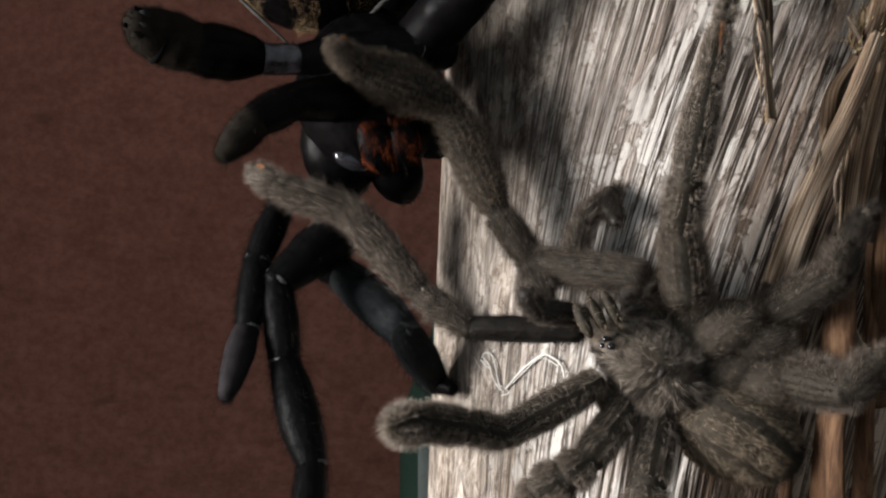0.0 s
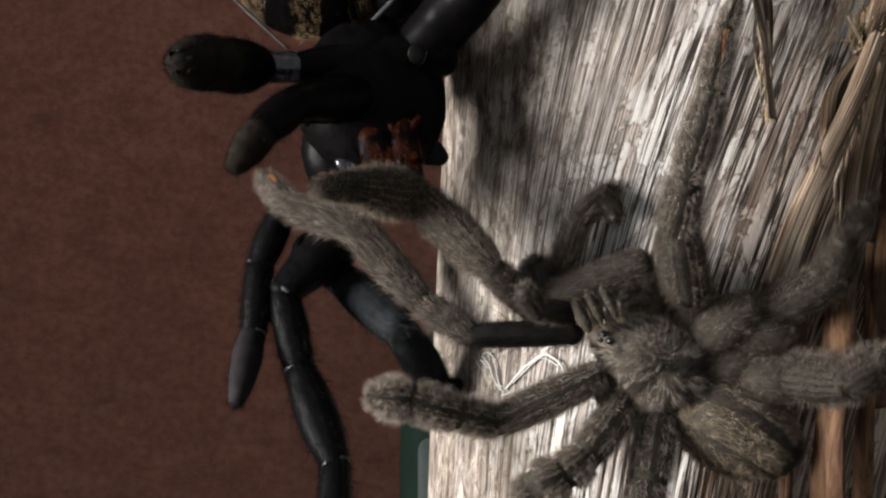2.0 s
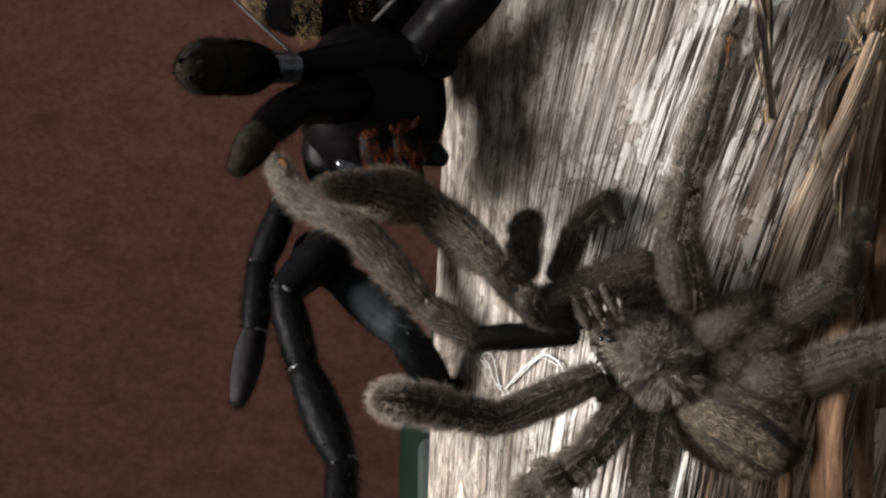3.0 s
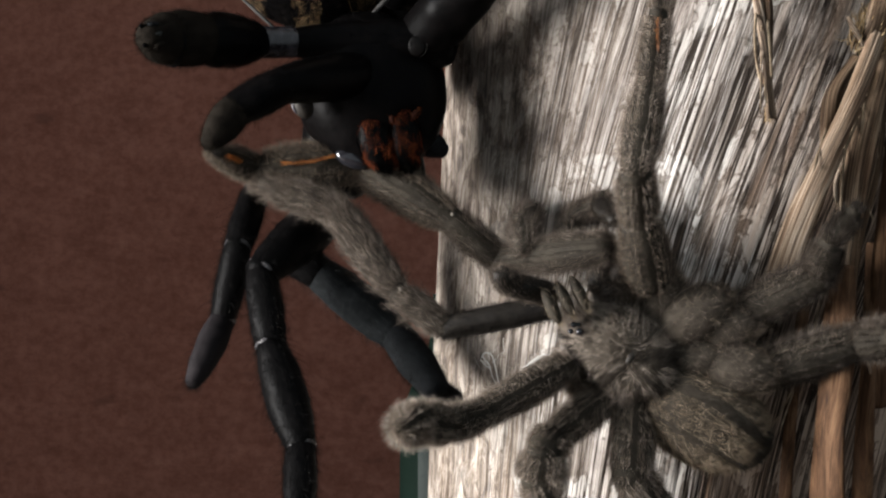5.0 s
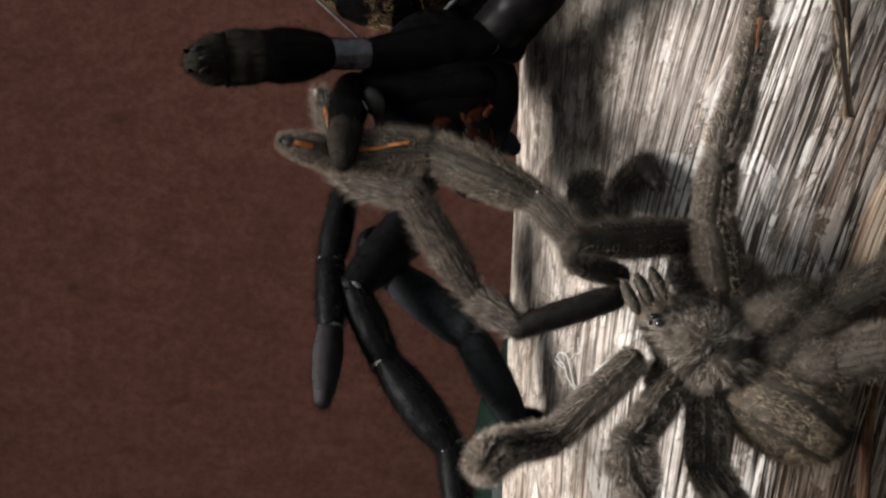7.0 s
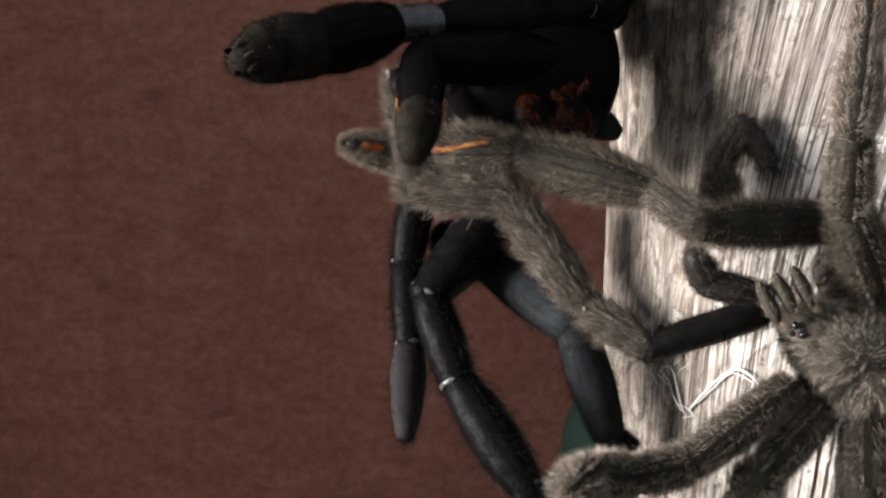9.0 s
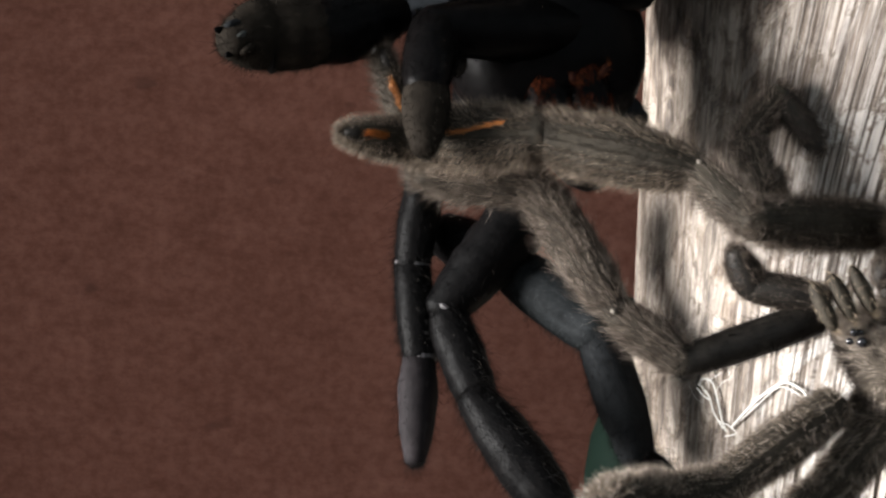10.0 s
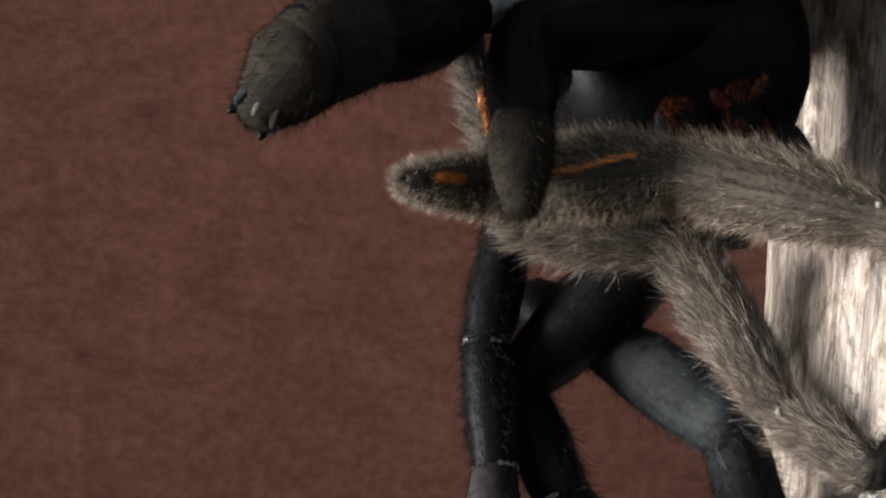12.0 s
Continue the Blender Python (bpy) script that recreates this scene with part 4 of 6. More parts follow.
def build_black():
    b, bh = BLACK_SKIN, BLACK_HAIR
    k, kh = BODY_BLACK, BODY_HAIR
    parts = leg(black, "stubby", (26.3, 5.8, 12.7, 7.1, 8.2), SEGMENTS, [(4.2, 4.4, 2.6), (2.8, 2.9, 2.9), (2.7, 4.8, 4.5), (4.4, 4.9, 4.6), (4.5, 4.2, 2.5)], [k, LILAC, k, PAD, PAD], [kh, bh, kh, PAD_HAIR, PAD_HAIR], (700, 60, 1500, 1000, 900), 0.9, 21)
    tip = parts[4]
    for i, (x, y, z, size, mat, text) in enumerate(((5.4, -1.3, 1.0, (2.3, 1.4, 0.8), SLATE_SKIN, "slate grey pad beside the claw"), (5.0, 1.7, 0.9, (2.3, 1.4, 0.8), PAD, "olive grey pad beside the claw"), (6.2, 0.2, 0.8, (1.6, 2.0, 0.8), TUFT, "pale tuft between the pads"))):
        egg("claw_pad", tip, Vector((x, y, z)) * 1e-3, (0.8, 0.15 * y, 0.3), size, mat, bh, 120, 0.5, 66 + i, text)
    for i, (y, z) in enumerate(((-1.7, 0.2), (1.4, -0.3))):
        egg("claw", tip, Vector((0.0074, y * 1e-3, z * 1e-3)), (1, 0.2 * y, 0.2), (1.2, 0.5, 0.5), BODY_BLACK, None, 0, 1, 76 + i, "small black claw")
    band(parts[3], 4.75, BLACK_SKIN, "black ring at the joint")
    parts = leg(black, "hooked", (20.2, 9.7, 9.4), ("femur", "tibia", "tarsus"), [(4.0, 4.2, 3.2), (3.1, 3.5, 3.0), (2.9, 3.0, 1.8)], [k, k, PAD], [kh, kh, PAD_HAIR], (700, 700, 700), 0.9, 22)
    parts = leg(black, "hanging", (13.5, 13.3, 15.3), ("tibia", "metatarsus", "tarsus"), [(2.5, 2.9, 2.4), (2.4, 2.8, 2.3), (2.3, 2.7, 1.5)], [b, b, MAUVE], [bh, bh, bh], (900, 1100, 400), 1.2, 23)
    band(parts[0], 2.4, PALE)
    band(parts[1], 2.3, PALE)
    egg("claw", parts[2], Vector((0.0142, 0, 0)), (1, 0, 0), (0.8, 0.5, 0.5), PAD, None, 0, 1, 71, "pale claw tip")
    parts = leg(black, "long", (19.2, 14.8, 20.4, 15.2), ("femur", "patella", "tibia", "metatarsus"), [(4.4, 4.5, 2.9), (2.6, 3.3, 2.7), (2.7, 3.9, 2.6), (2.5, 3.0, 2.2)], [b, b, b, b], [bh] * 4, (500, 1000, 1300, 1100), 1.5, 24)
    band(parts[1], 2.7, PALE)
    band(parts[2], 2.6, PALE)
    band(parts[0], 2.9, PALE)
    leg(black, "bracing", (8.3, 18.4, 17.3, 6.5), ("femur", "tibia", "metatarsus", "tarsus"), [(3.4, 3.8, 3.4), (3.0, 4.1, 3.3), (3.0, 3.5, 2.5), (1.7, 1.7, 1.2)], [b, BLUE_SLATE, SLATE_SKIN, b], [bh, SLATE_HAIR, bh, bh], (400, 900, 900, 200), 1.4, 25)

    egg("carapace", black, on_black(655, 168, 0.0127), (0.25, 0, -1), (15.0, 13.6, 9.8), k, kh, 2600, 0.9, 81)
    # hidden bulk added behind the carapace to shade the post's upper edge
    egg("shade_bulk", black, on_black(694, 92, 0.0275), (0.1, 0, -1), (9.5, 7.0, 6.5), k, kh, 300, 0.9, 83)
    egg("abdomen", black, on_black(556, -92, 0.019), (-0.15, 0, 1), (15.5, 16.0, 9.0), k, kh, 70000, 2.0, 82, "black abdomen with tan stripes", lean=0.88, width=0.00005, marks=lambda q: np.sin(q[:, 1] * 10 + q[:, 0] * 1.2 + 0.6) + 0.5 * value_noise(q[:, 1] * 30 + 50, q[:, 0] * 6 + 50, 8) > 0.15, mark_coat=TAN_HAIR)
    for i, (u, v, hu, hv) in enumerate(((598, 268, 6.6, 9.2), (700, 296, 5.0, 7.0))):
        egg("chelicera", black, on_black(u, v, 0.0155), (0.35, 0, -1), (hv, hu, 5.4), k, kh, 600, 0.9, 90 + i, "glossy black jaw")
    for i, (u, v, d, n, ax, size) in enumerate(((664, 254, 0.0050, 5200, (0.35, 0, -1), (5.2, 3.2, 2.0)), (714, 248, 0.0050, 5200, (0.1, 0, -1), (5.4, 2.8, 2.0)), (731, 206, 0.0040, 120, (0.55, 0, 0.8), (1.2, 0.5, 0.4)), (690, 212, 0.0040, 80, (-0.3, 0, 0.9), (1.0, 0.5, 0.4)))):
        egg("jaw_fringe", black, on_black(u, v, d), ax, size, k if i < 2 else RUST_SKIN, RUST_HAIR if i < 2 else ORANGE_TUFT, n, 1.7 if i < 2 else 0.9, 95 + i, "rust-orange hair fringe of the jaws", lean=0.82, width=0.00006, marks=(lambda q: value_noise(q[:, 0] * 2.4 + 20, q[:, 1] * 2.6 + 20, 5) > 0.22) if i < 2 else None, mark_coat=BODY_HAIR)
    egg("chelicera_gloss", black, on_black(622, 284, 0.0080), (0.9, 0, -0.35), (3.4, 1.7, 1.5), GLOSS, None, 0, 1, 99, "smooth shiny bulge of the jaw")
    egg("trochanter", black, on_black(532, 186, 0.002), (0.4, 0, -1), (2.8, 1.9, 1.6), DARK_FEMUR, bh, 200, 0.7, 102, "dull brown joint beside the jaws")
    # a glint on the dark joint, made as a small pale piece
    egg("glint", black, on_black(517, 194, -0.0005), (0.5, 0, -1), (1.1, 0.28, 0.3), LILAC, None, 0, 1, 103, "pale bare skin at the joint")
    egg("coxa", black, on_black(735, 84, 0.0052), (0, 0, 1), (1.9, 1.6, 0.5), SPOT, bh, 160, 0.6, 101, "small grey-brown leg base")
    thread("rim", [on_black(735 + 18 * math.cos(a), 84 - 21 * math.sin(a), 0.0049) for a in (-1.2, -0.6, 0.0, 0.5, 1.0)], 0.00010, SPOT_RIM, black, "pale rim of the leg base", n=16)
    for i, (a, c, rad) in enumerate((((700, 232), (748, 250), (2.8, 3.0, 2.4)), ((748, 250), (778, 268), (2.3, 2.4, 1.6)))):
        p, q = on_black(*a, 0.014), on_black(*c, 0.016)
        ob = limb(("pedipalp_base", "pedipalp_tip")[i], black, (q - p).length * 1000, rad, (b, SLATE_SKIN)[i], bh, 150, 0.8, 130 + i)
        ob.matrix_basis = Matrix.Translation(p) @ (q - p).to_track_quat("X", "Z").to_matrix().to_4x4()
    # two thin pale threads, then two upper legs, thickened to shade the post
    for i, (a, c, r) in enumerate((((405, -20, 0.011), (506, 74, 0.011), 0.32), ((650, 34, 0.011), (712, -30, 0.011), 0.5), ((738, 82, 0.012), (842, -40, 0.000), 5.3), ((700, -20, 0.017), (800, -190, 0.000), 4.8))):
        p, q = on_black(*a), on_black(*c)
        ob = limb("femur", black, (q - p).length * 1000, (r * 0.7, r, r * 0.6) if r < 1 else (r, r, r), (THREAD_GREY, THREAD_GREY, k, k)[i], kh, 60, 0.8, 110 + i)
        ob.matrix_basis = Matrix.Translation(p) @ (q - p).to_track_quat("X", "Z").to_matrix().to_4x4()
    # unseen outer parts of these legs, added above the view to cast shade
    for i, (a, c, r) in enumerate((((842, -40, 0.000), (905, -165, -0.006), 4.6), ((905, -165, -0.006), (1010, -290, 0.004), 3.8), ((800, -190, 0.000), (910, -330, -0.004), 4.4))):
        p, q = on_black(*a), on_black(*c)
        ob = limb("tibia", black, (q - p).length * 1000, (r, r * 1.05, r * 0.85), k, kh, 60, 0.8, 140 + i)
        ob.matrix_basis = Matrix.Translation(p) @ (q - p).to_track_quat("X", "Z").to_matrix().to_4x4()


fibre_knot()
loose_fibres()
build_grey()
build_black()

# ---- what moves ----
JOINTS, TRAILS = {}, {}


def key_body(spider, rows):
    TRAILS[spider.name] = {t: Vector((x, y, z)) * 1e-3 for t, x, y, z in rows}
    walk(spider, [(t, Matrix.Translation(p)) for t, p in sorted(TRAILS[spider.name].items())])


def body_at(spider, t):
    times = sorted(TRAILS[spider.name])
    return Vector([np.interp(t, times, [TRAILS[spider.name][q][i] for q in times]) for i in range(3)])


def joint(spider, key, index, rows):
    JOINTS[spider.name, key, index] = {t: Vector((x, y, z)) * 1e-3 for t, x, y, z in rows}


def limb_pose(a, b, roll=0.0):
    """The pose that lays a limb's +x from a towards b, its back to the viewer's side but for roll degrees."""
    x = (b - a).normalized()
    z = Vector((0.0, -1.0, 0.15))
    z = (z - x * z.dot(x)).normalized()
    return Matrix.Translation(a) @ Matrix((x, z.cross(x), z)).transposed().to_4x4() @ Matrix.Rotation(radians(roll), 4, "X")


ROLLS = {"reaching": ((0.0, 3.2, 4.7, 12.0), (105, 105, 0, 0)), "crossing": ((0.0, 5.65, 7.0), (30, 30, 0))}


def key_leg(spider, key):
    times, turns = ROLLS.get(key, ((0.0, 12.0), (0, 0)))
    for i, piece in enumerate(LEGS[spider.name, key]):
        a, b = JOINTS[spider.name, key, i], JOINTS[spider.name, key, i + 1]
        walk(piece, [(t, limb_pose(a[t] - body_at(spider, t), b[t] - body_at(spider, t), np.interp(t, times, turns))) for t in sorted(a)])


def motions():
    key_body(grey, [(0.00, 29.1, 0.0, -16.9), (0.40, 28.7, 0.0, -16.8), (3.00, 28.9, 0.0, -15.7), (3.10, 28.9, 0.0, -15.7), (3.20, 27.9, 0.0, -15.3), (4.70, 23.6, 0.0, -14.4), (5.00, 23.6, 0.0, -14.4), (5.50, 25.6, 0.0, -16.2), (5.65, 25.6, 0.0, -16.2), (6.00, 23.3, 0.0, -14.7), (7.00, 24.3, 0.0, -12.9), (8.80, 26.5, 0.0, -13.5), (9.50, 26.4, 0.0, -12.0), (10.30, 26.5, 0.0, -13.4), (11.00, 26.8, 0.0, -12.2), (12.00, 25.9, 0.0, -12.7)])
    key_body(black, [(0.00, -5.6, 16.0, 37.2), (0.40, -5.6, 16.0, 36.9), (3.00, -5.3, 16.0, 35.8), (3.10, -5.3, 16.0, 35.8), (3.20, -5.3, 16.0, 36.2), (4.70, -5.3, 16.0, 37.4), (5.00, -5.3, 16.0, 37.4), (5.50, -4.8, 16.0, 36.7), (5.65, -4.8, 16.0, 36.7), (6.00, -5.6, 16.0, 37.1), (7.00, -5.7, 16.0, 37.6), (8.80, -4.7, 16.0, 36.1), (9.50, -6.3, 16.0, 35.9), (10.30, -6.2, 16.0, 35.6), (11.00, -5.6, 16.0, 36.0), (12.00, -4.1, 16.0, 35.1)])
    joint(grey, "reaching", 0, [(0.00, 34.3, -4.0, -4.9), (0.10, 34.3, -4.0, -4.9), (0.20, 34.3, -4.0, -4.9), (0.30, 34.3, -4.0, -4.9), (0.40, 34.8, -4.0, -3.1), (1.00, 34.8, -4.0, -3.1), (2.00, 34.8, -4.0, -3.1), (3.00, 35.3, -4.0, -2.9), (3.10, 35.3, -4.0, -2.9), (3.20, 35.3, -4.0, -2.3), (4.70, 28.3, -4.0, 0.1), (5.00, 28.3, -4.0, 0.1), (5.50, 30.3, -4.0, -0.9), (5.65, 30.3, -4.0, -0.9), (6.00, 32.3, -4.0, -0.7), (7.00, 28.9, -4.0, 2.0), (8.80, 29.9, -4.0, 2.4), (9.50, 27.9, -4.0, 3.9), (10.30, 28.1, -4.0, 0.6), (11.00, 28.7, -4.0, 1.7), (12.00, 30.1, -4.0, 2.8)])
    joint(grey, "reaching", 1, [(0.00, 16.3, 6.0, -2.4), (0.10, 16.0, 5.7, -4.5), (0.20, 15.8, 4.7, -8.0), (0.30, 16.0, 4.6, -9.2), (0.40, 16.2, 2.0, -9.9), (1.00, 15.5, -3.5, -10.6), (2.00, 16.1, 0.8, -10.7), (3.00, 16.0, -2.5, -10.3), (3.10, 16.0, -2.5, -10.3), (3.20, 15.0, -3.5, -10.3), (4.70, 10.2, 5.9, -1.9), (5.00, 10.2, 5.9, -1.9), (5.50, 12.3, 6.1, -1.9), (5.65, 12.3, 6.1, -1.9), (6.00, 10.0, -3.5, -1.7), (7.00, 10.1, -12.5, 1.4), (8.80, 12.0, -14.5, 2.4), (9.50, 11.5, -16.7, 2.6), (10.30, 13.3, -18.5, 1.9), (11.00, 14.3, -18.9, 2.3), (12.00, 14.8, -17.9, 3.0)])
    joint(grey, "reaching", 2, [(0.00, 9.7, 6.0, 7.0), (0.10, 9.2, 5.8, 4.7), (0.20, 8.7, 4.9, 1.1), (0.30, 8.4, 4.8, -0.9), (0.40, 8.4, -1.4, -2.7), (1.00, 8.2, -8.4, -3.6), (2.00, 8.7, -3.7, -3.7), (3.00, 9.4, -8.2, -3.3), (3.10, 9.4, -8.2, -3.3), (3.20, 8.0, -7.9, -2.8), (4.70, 1.6, 5.2, 5.2), (5.00, 1.6, 5.2, 5.2), (5.50, 4.1, 3.1, 5.1), (5.65, 4.1, 3.1, 5.1), (6.00, 2.6, 0.2, 5.8), (7.00, 3.4, -7.5, 8.8), (8.80, 5.8, -6.5, 7.0), (9.50, 5.1, -9.9, 8.8), (10.30, 6.0, -13.4, 8.6), (11.00, 5.7, -17.3, 9.1), (12.00, 6.4, -13.1, 8.6)])
    joint(grey, "reaching", 3, [(0.00, 0.6, 4.9, 26.4), (0.10, -0.4, 6.9, 22.9), (0.20, -2.0, 12.6, 17.1), (0.30, -3.5, 15.7, 12.0), (0.40, -4.5, 8.3, 10.3), (1.00, -4.9, 1.3, 9.1), (2.00, -4.3, 6.2, 9.0), (3.00, -3.6, 2.9, 8.4), (3.10, -3.6, 2.9, 8.4), (3.20, -4.6, 2.8, 9.7), (4.70, -14.8, 12.3, 15.5), (5.00, -14.8, 12.3, 15.5), (5.50, -14.5, 2.2, 15.2), (5.65, -14.5, 2.2, 15.2), (6.00, -15.0, 4.0, 15.9), (7.00, -14.9, -2.0, 16.8), (8.80, -13.5, -1.7, 13.0), (9.50, -14.8, -5.7, 12.8), (10.30, -13.8, -9.9, 13.2), (11.00, -13.7, -10.9, 12.7), (12.00, -11.7, -4.1, 13.2)])
    joint(grey, "reaching", 4, [(0.00, -14.8, -2.2, 31.9), (0.10, -14.3, -3.3, 27.9), (0.20, -14.4, 0.1, 20.1), (0.30, -17.6, 5.2, 15.3), (0.40, -16.2, -4.7, 14.0), (1.00, -15.7, -12.8, 11.6), (2.00, -15.1, -7.9, 10.7), (3.00, -14.0, -11.5, 10.3), (3.10, -14.0, -11.5, 10.3), (3.20, -15.5, -11.3, 11.6), (4.70, -34.2, 10.9, 14.4), (5.00, -34.2, 10.9, 14.4), (5.50, -31.1, -4.4, 15.0), (5.65, -31.1, -4.4, 15.0), (6.00, -32.5, 7.7, 14.6), (7.00, -32.5, 1.1, 16.5), (8.80, -30.4, 4.1, 12.8), (9.50, -31.5, 0.7, 13.1), (10.30, -30.7, -4.0, 12.5), (11.00, -29.8, -3.3, 12.1), (12.00, -29.4, -2.0, 12.0)])
    joint(grey, "reaching", 5, [(0.00, -19.4, -10.1, 35.3), (0.10, -21.0, -9.1, 31.9), (0.20, -22.2, -3.0, 24.9), (0.30, -27.7, 4.4, 19.3), (0.40, -23.0, -11.7, 13.7), (1.00, -22.6, -19.7, 11.0), (2.00, -22.0, -14.7, 10.3), (3.00, -21.3, -17.9, 10.5), (3.10, -21.3, -17.9, 10.5), (3.20, -23.0, -17.5, 11.8), (4.70, -42.0, 6.1, 17.8), (5.00, -42.0, 6.1, 17.8), (5.50, -38.5, -10.7, 15.7), (5.65, -38.5, -10.7, 15.7), (6.00, -42.6, 6.6, 18.1), (7.00, -41.9, 0.1, 19.0), (8.80, -39.7, 2.2, 14.9), (9.50, -40.7, -2.3, 14.1), (10.30, -39.3, -8.5, 13.7), (11.00, -39.3, -4.9, 13.4), (12.00, -37.8, -6.8, 12.3)])
    key_leg(grey, "reaching")
    joint(grey, "crossing", 0, [(0.00, 23.4, -3.0, -14.3), (0.40, 22.9, -3.0, -14.8), (2.00, 22.9, -3.0, -14.8), (3.00, 22.4, -3.0, -14.8), (3.10, 22.4, -3.0, -14.8), (3.20, 22.0, -3.0, -13.8), (4.70, 18.5, -3.0, -10.3), (5.00, 18.5, -3.0, -10.3), (5.50, 20.0, -3.0, -11.8), (5.65, 20.0, -3.0, -11.8), (6.00, 17.0, -3.0, -10.6), (6.50, 16.8, -3.0, -9.7), (7.00, 17.2, -3.0, -8.4), (8.80, 20.9, -3.0, -10.5), (9.50, 19.9, -3.0, -9.2), (10.30, 21.4, -3.0, -10.5), (11.00, 20.9, -3.0, -9.5), (12.00, 19.9, -3.0, -9.9)])
    joint(grey, "crossing", 1, [(0.00, 4.6, -2.8, -13.8), (0.40, 4.6, -2.8, -14.8), (2.00, 5.0, -6.2, -15.2), (3.00, 5.5, -9.5, -15.6), (3.10, 5.5, -9.5, -15.6), (3.20, 4.5, -8.1, -14.6), (4.70, 0.6, -3.1, -13.8), (5.00, 0.6, -3.1, -13.8), (5.50, 2.1, -5.3, -14.2), (5.65, 2.1, -5.3, -14.2), (6.00, 0.6, -10.2, -13.9), (6.50, 0.0, -8.7, -14.0), (7.00, 0.4, -7.7, -13.7), (8.80, 4.8, -10.2, -15.3), (9.50, 4.0, -10.2, -14.0), (10.30, 4.6, -7.2, -16.3), (11.00, 4.9, -10.2, -14.5), (12.00, 5.6, -13.5, -14.0)])
    joint(grey, "crossing", 2, [(0.00, -3.9, -0.3, -7.9), (0.40, -3.9, 0.7, -9.4), (2.00, -3.4, -2.4, -9.8), (3.00, -3.3, -8.4, -9.7), (3.10, -3.3, -8.4, -9.7), (3.20, -4.5, -6.6, -9.3), (4.70, -7.9, -0.6, -7.9), (5.00, -7.9, -0.6, -7.9), (5.50, -6.4, -2.6, -8.4), (5.65, -6.4, -2.6, -8.4), (6.00, -7.8, -7.1, -8.1), (6.50, -8.1, -4.8, -8.4), (7.00, -7.5, -2.9, -8.4), (8.80, -3.8, -7.6, -9.6), (9.50, -4.8, -6.5, -9.2), (10.30, -3.9, -6.9, -9.4), (11.00, -2.8, -5.2, -9.2), (12.00, -2.1, -7.7, -9.5)])
    joint(grey, "crossing", 3, [(0.00, -16.6, 4.6, 6.7), (0.40, -16.5, 7.0, 4.7), (2.00, -16.0, 3.9, 4.1), (3.00, -16.2, -4.9, 5.0), (3.10, -16.2, -4.9, 5.0), (3.20, -17.1, -1.5, 5.3), (4.70, -19.1, 5.9, 7.2), (5.00, -19.1, 5.9, 7.2), (5.50, -16.6, 6.3, 6.2), (5.65, -16.6, 6.3, 6.2), (6.00, -18.7, -3.9, 8.2), (6.50, -19.0, -5.6, 8.5), (7.00, -18.3, -3.7, 8.9), (8.80, -15.0, -5.2, 6.6), (9.50, -15.3, 0.2, 6.3), (10.30, -14.0, -1.6, 6.9), (11.00, -12.8, 2.5, 6.2), (12.00, -11.6, -0.7, 6.6)])
    joint(grey, "crossing", 4, [(0.00, -29.9, 7.0, 11.3), (0.40, -28.5, 13.8, 8.4), (2.00, -27.9, 11.0, 7.8), (3.00, -26.6, 3.7, 9.7), (3.10, -26.6, 3.7, 9.7), (3.20, -28.5, 5.4, 10.4), (4.70, -32.1, 9.7, 11.9), (5.00, -32.1, 9.7, 11.9), (5.50, -30.3, 5.3, 11.2), (5.65, -30.3, 5.3, 11.2), (6.00, -30.6, 2.8, 12.4), (6.50, -30.9, 1.1, 12.7), (7.00, -30.6, 2.3, 13.0), (8.80, -28.7, -1.4, 8.4), (9.50, -29.8, -0.9, 8.3), (10.30, -28.1, -0.3, 8.4), (11.00, -26.9, 2.0, 8.1), (12.00, -27.0, -1.4, 7.9)])
    joint(grey, "crossing", 5, [(0.00, -34.2, 21.2, 13.9), (0.40, -33.4, 28.0, 12.3), (2.00, -32.8, 25.2, 12.3), (3.00, -30.4, 17.9, 15.2), (3.10, -30.4, 17.9, 15.2), (3.20, -32.6, 19.5, 15.6), (4.70, -35.7, 23.9, 15.4), (5.00, -35.7, 23.9, 15.4), (5.50, -34.9, 19.4, 15.2), (5.65, -34.9, 19.4, 15.2), (6.00, -35.2, 17.0, 15.4), (6.50, -34.4, 11.2, 27.4), (7.00, -35.7, 11.2, 28.1), (8.80, -32.0, 5.5, 24.9), (9.50, -36.6, 0.9, 25.0), (10.30, -34.3, -2.2, 25.7), (11.00, -34.5, -0.1, 25.4), (12.00, -31.7, -3.4, 25.5)])
    key_leg(grey, "crossing")
    joint(grey, "lower", 0, [(0.00, 26.4, -4.0, -23.7), (0.40, 25.9, -4.0, -23.7), (2.00, 26.4, -4.0, -22.7), (2.50, 26.4, -4.0, -22.7), (3.00, 26.4, -4.0, -22.7), (3.10, 26.4, -4.0, -22.7), (3.20, 25.4, -4.0, -22.2), (4.70, 21.4, -4.0, -20.7), (5.00, 21.4, -4.0, -20.7), (5.50, 23.4, -4.0, -21.7), (5.65, 23.4, -4.0, -21.7), (6.00, 19.9, -4.0, -21.5), (7.00, 20.1, -4.0, -19.7), (8.80, 25.0, -4.0, -21.7), (9.50, 22.9, -4.0, -20.4), (10.30, 23.3, -4.0, -22.2), (11.00, 23.2, -4.0, -19.4), (12.00, 22.3, -4.0, -18.2)])
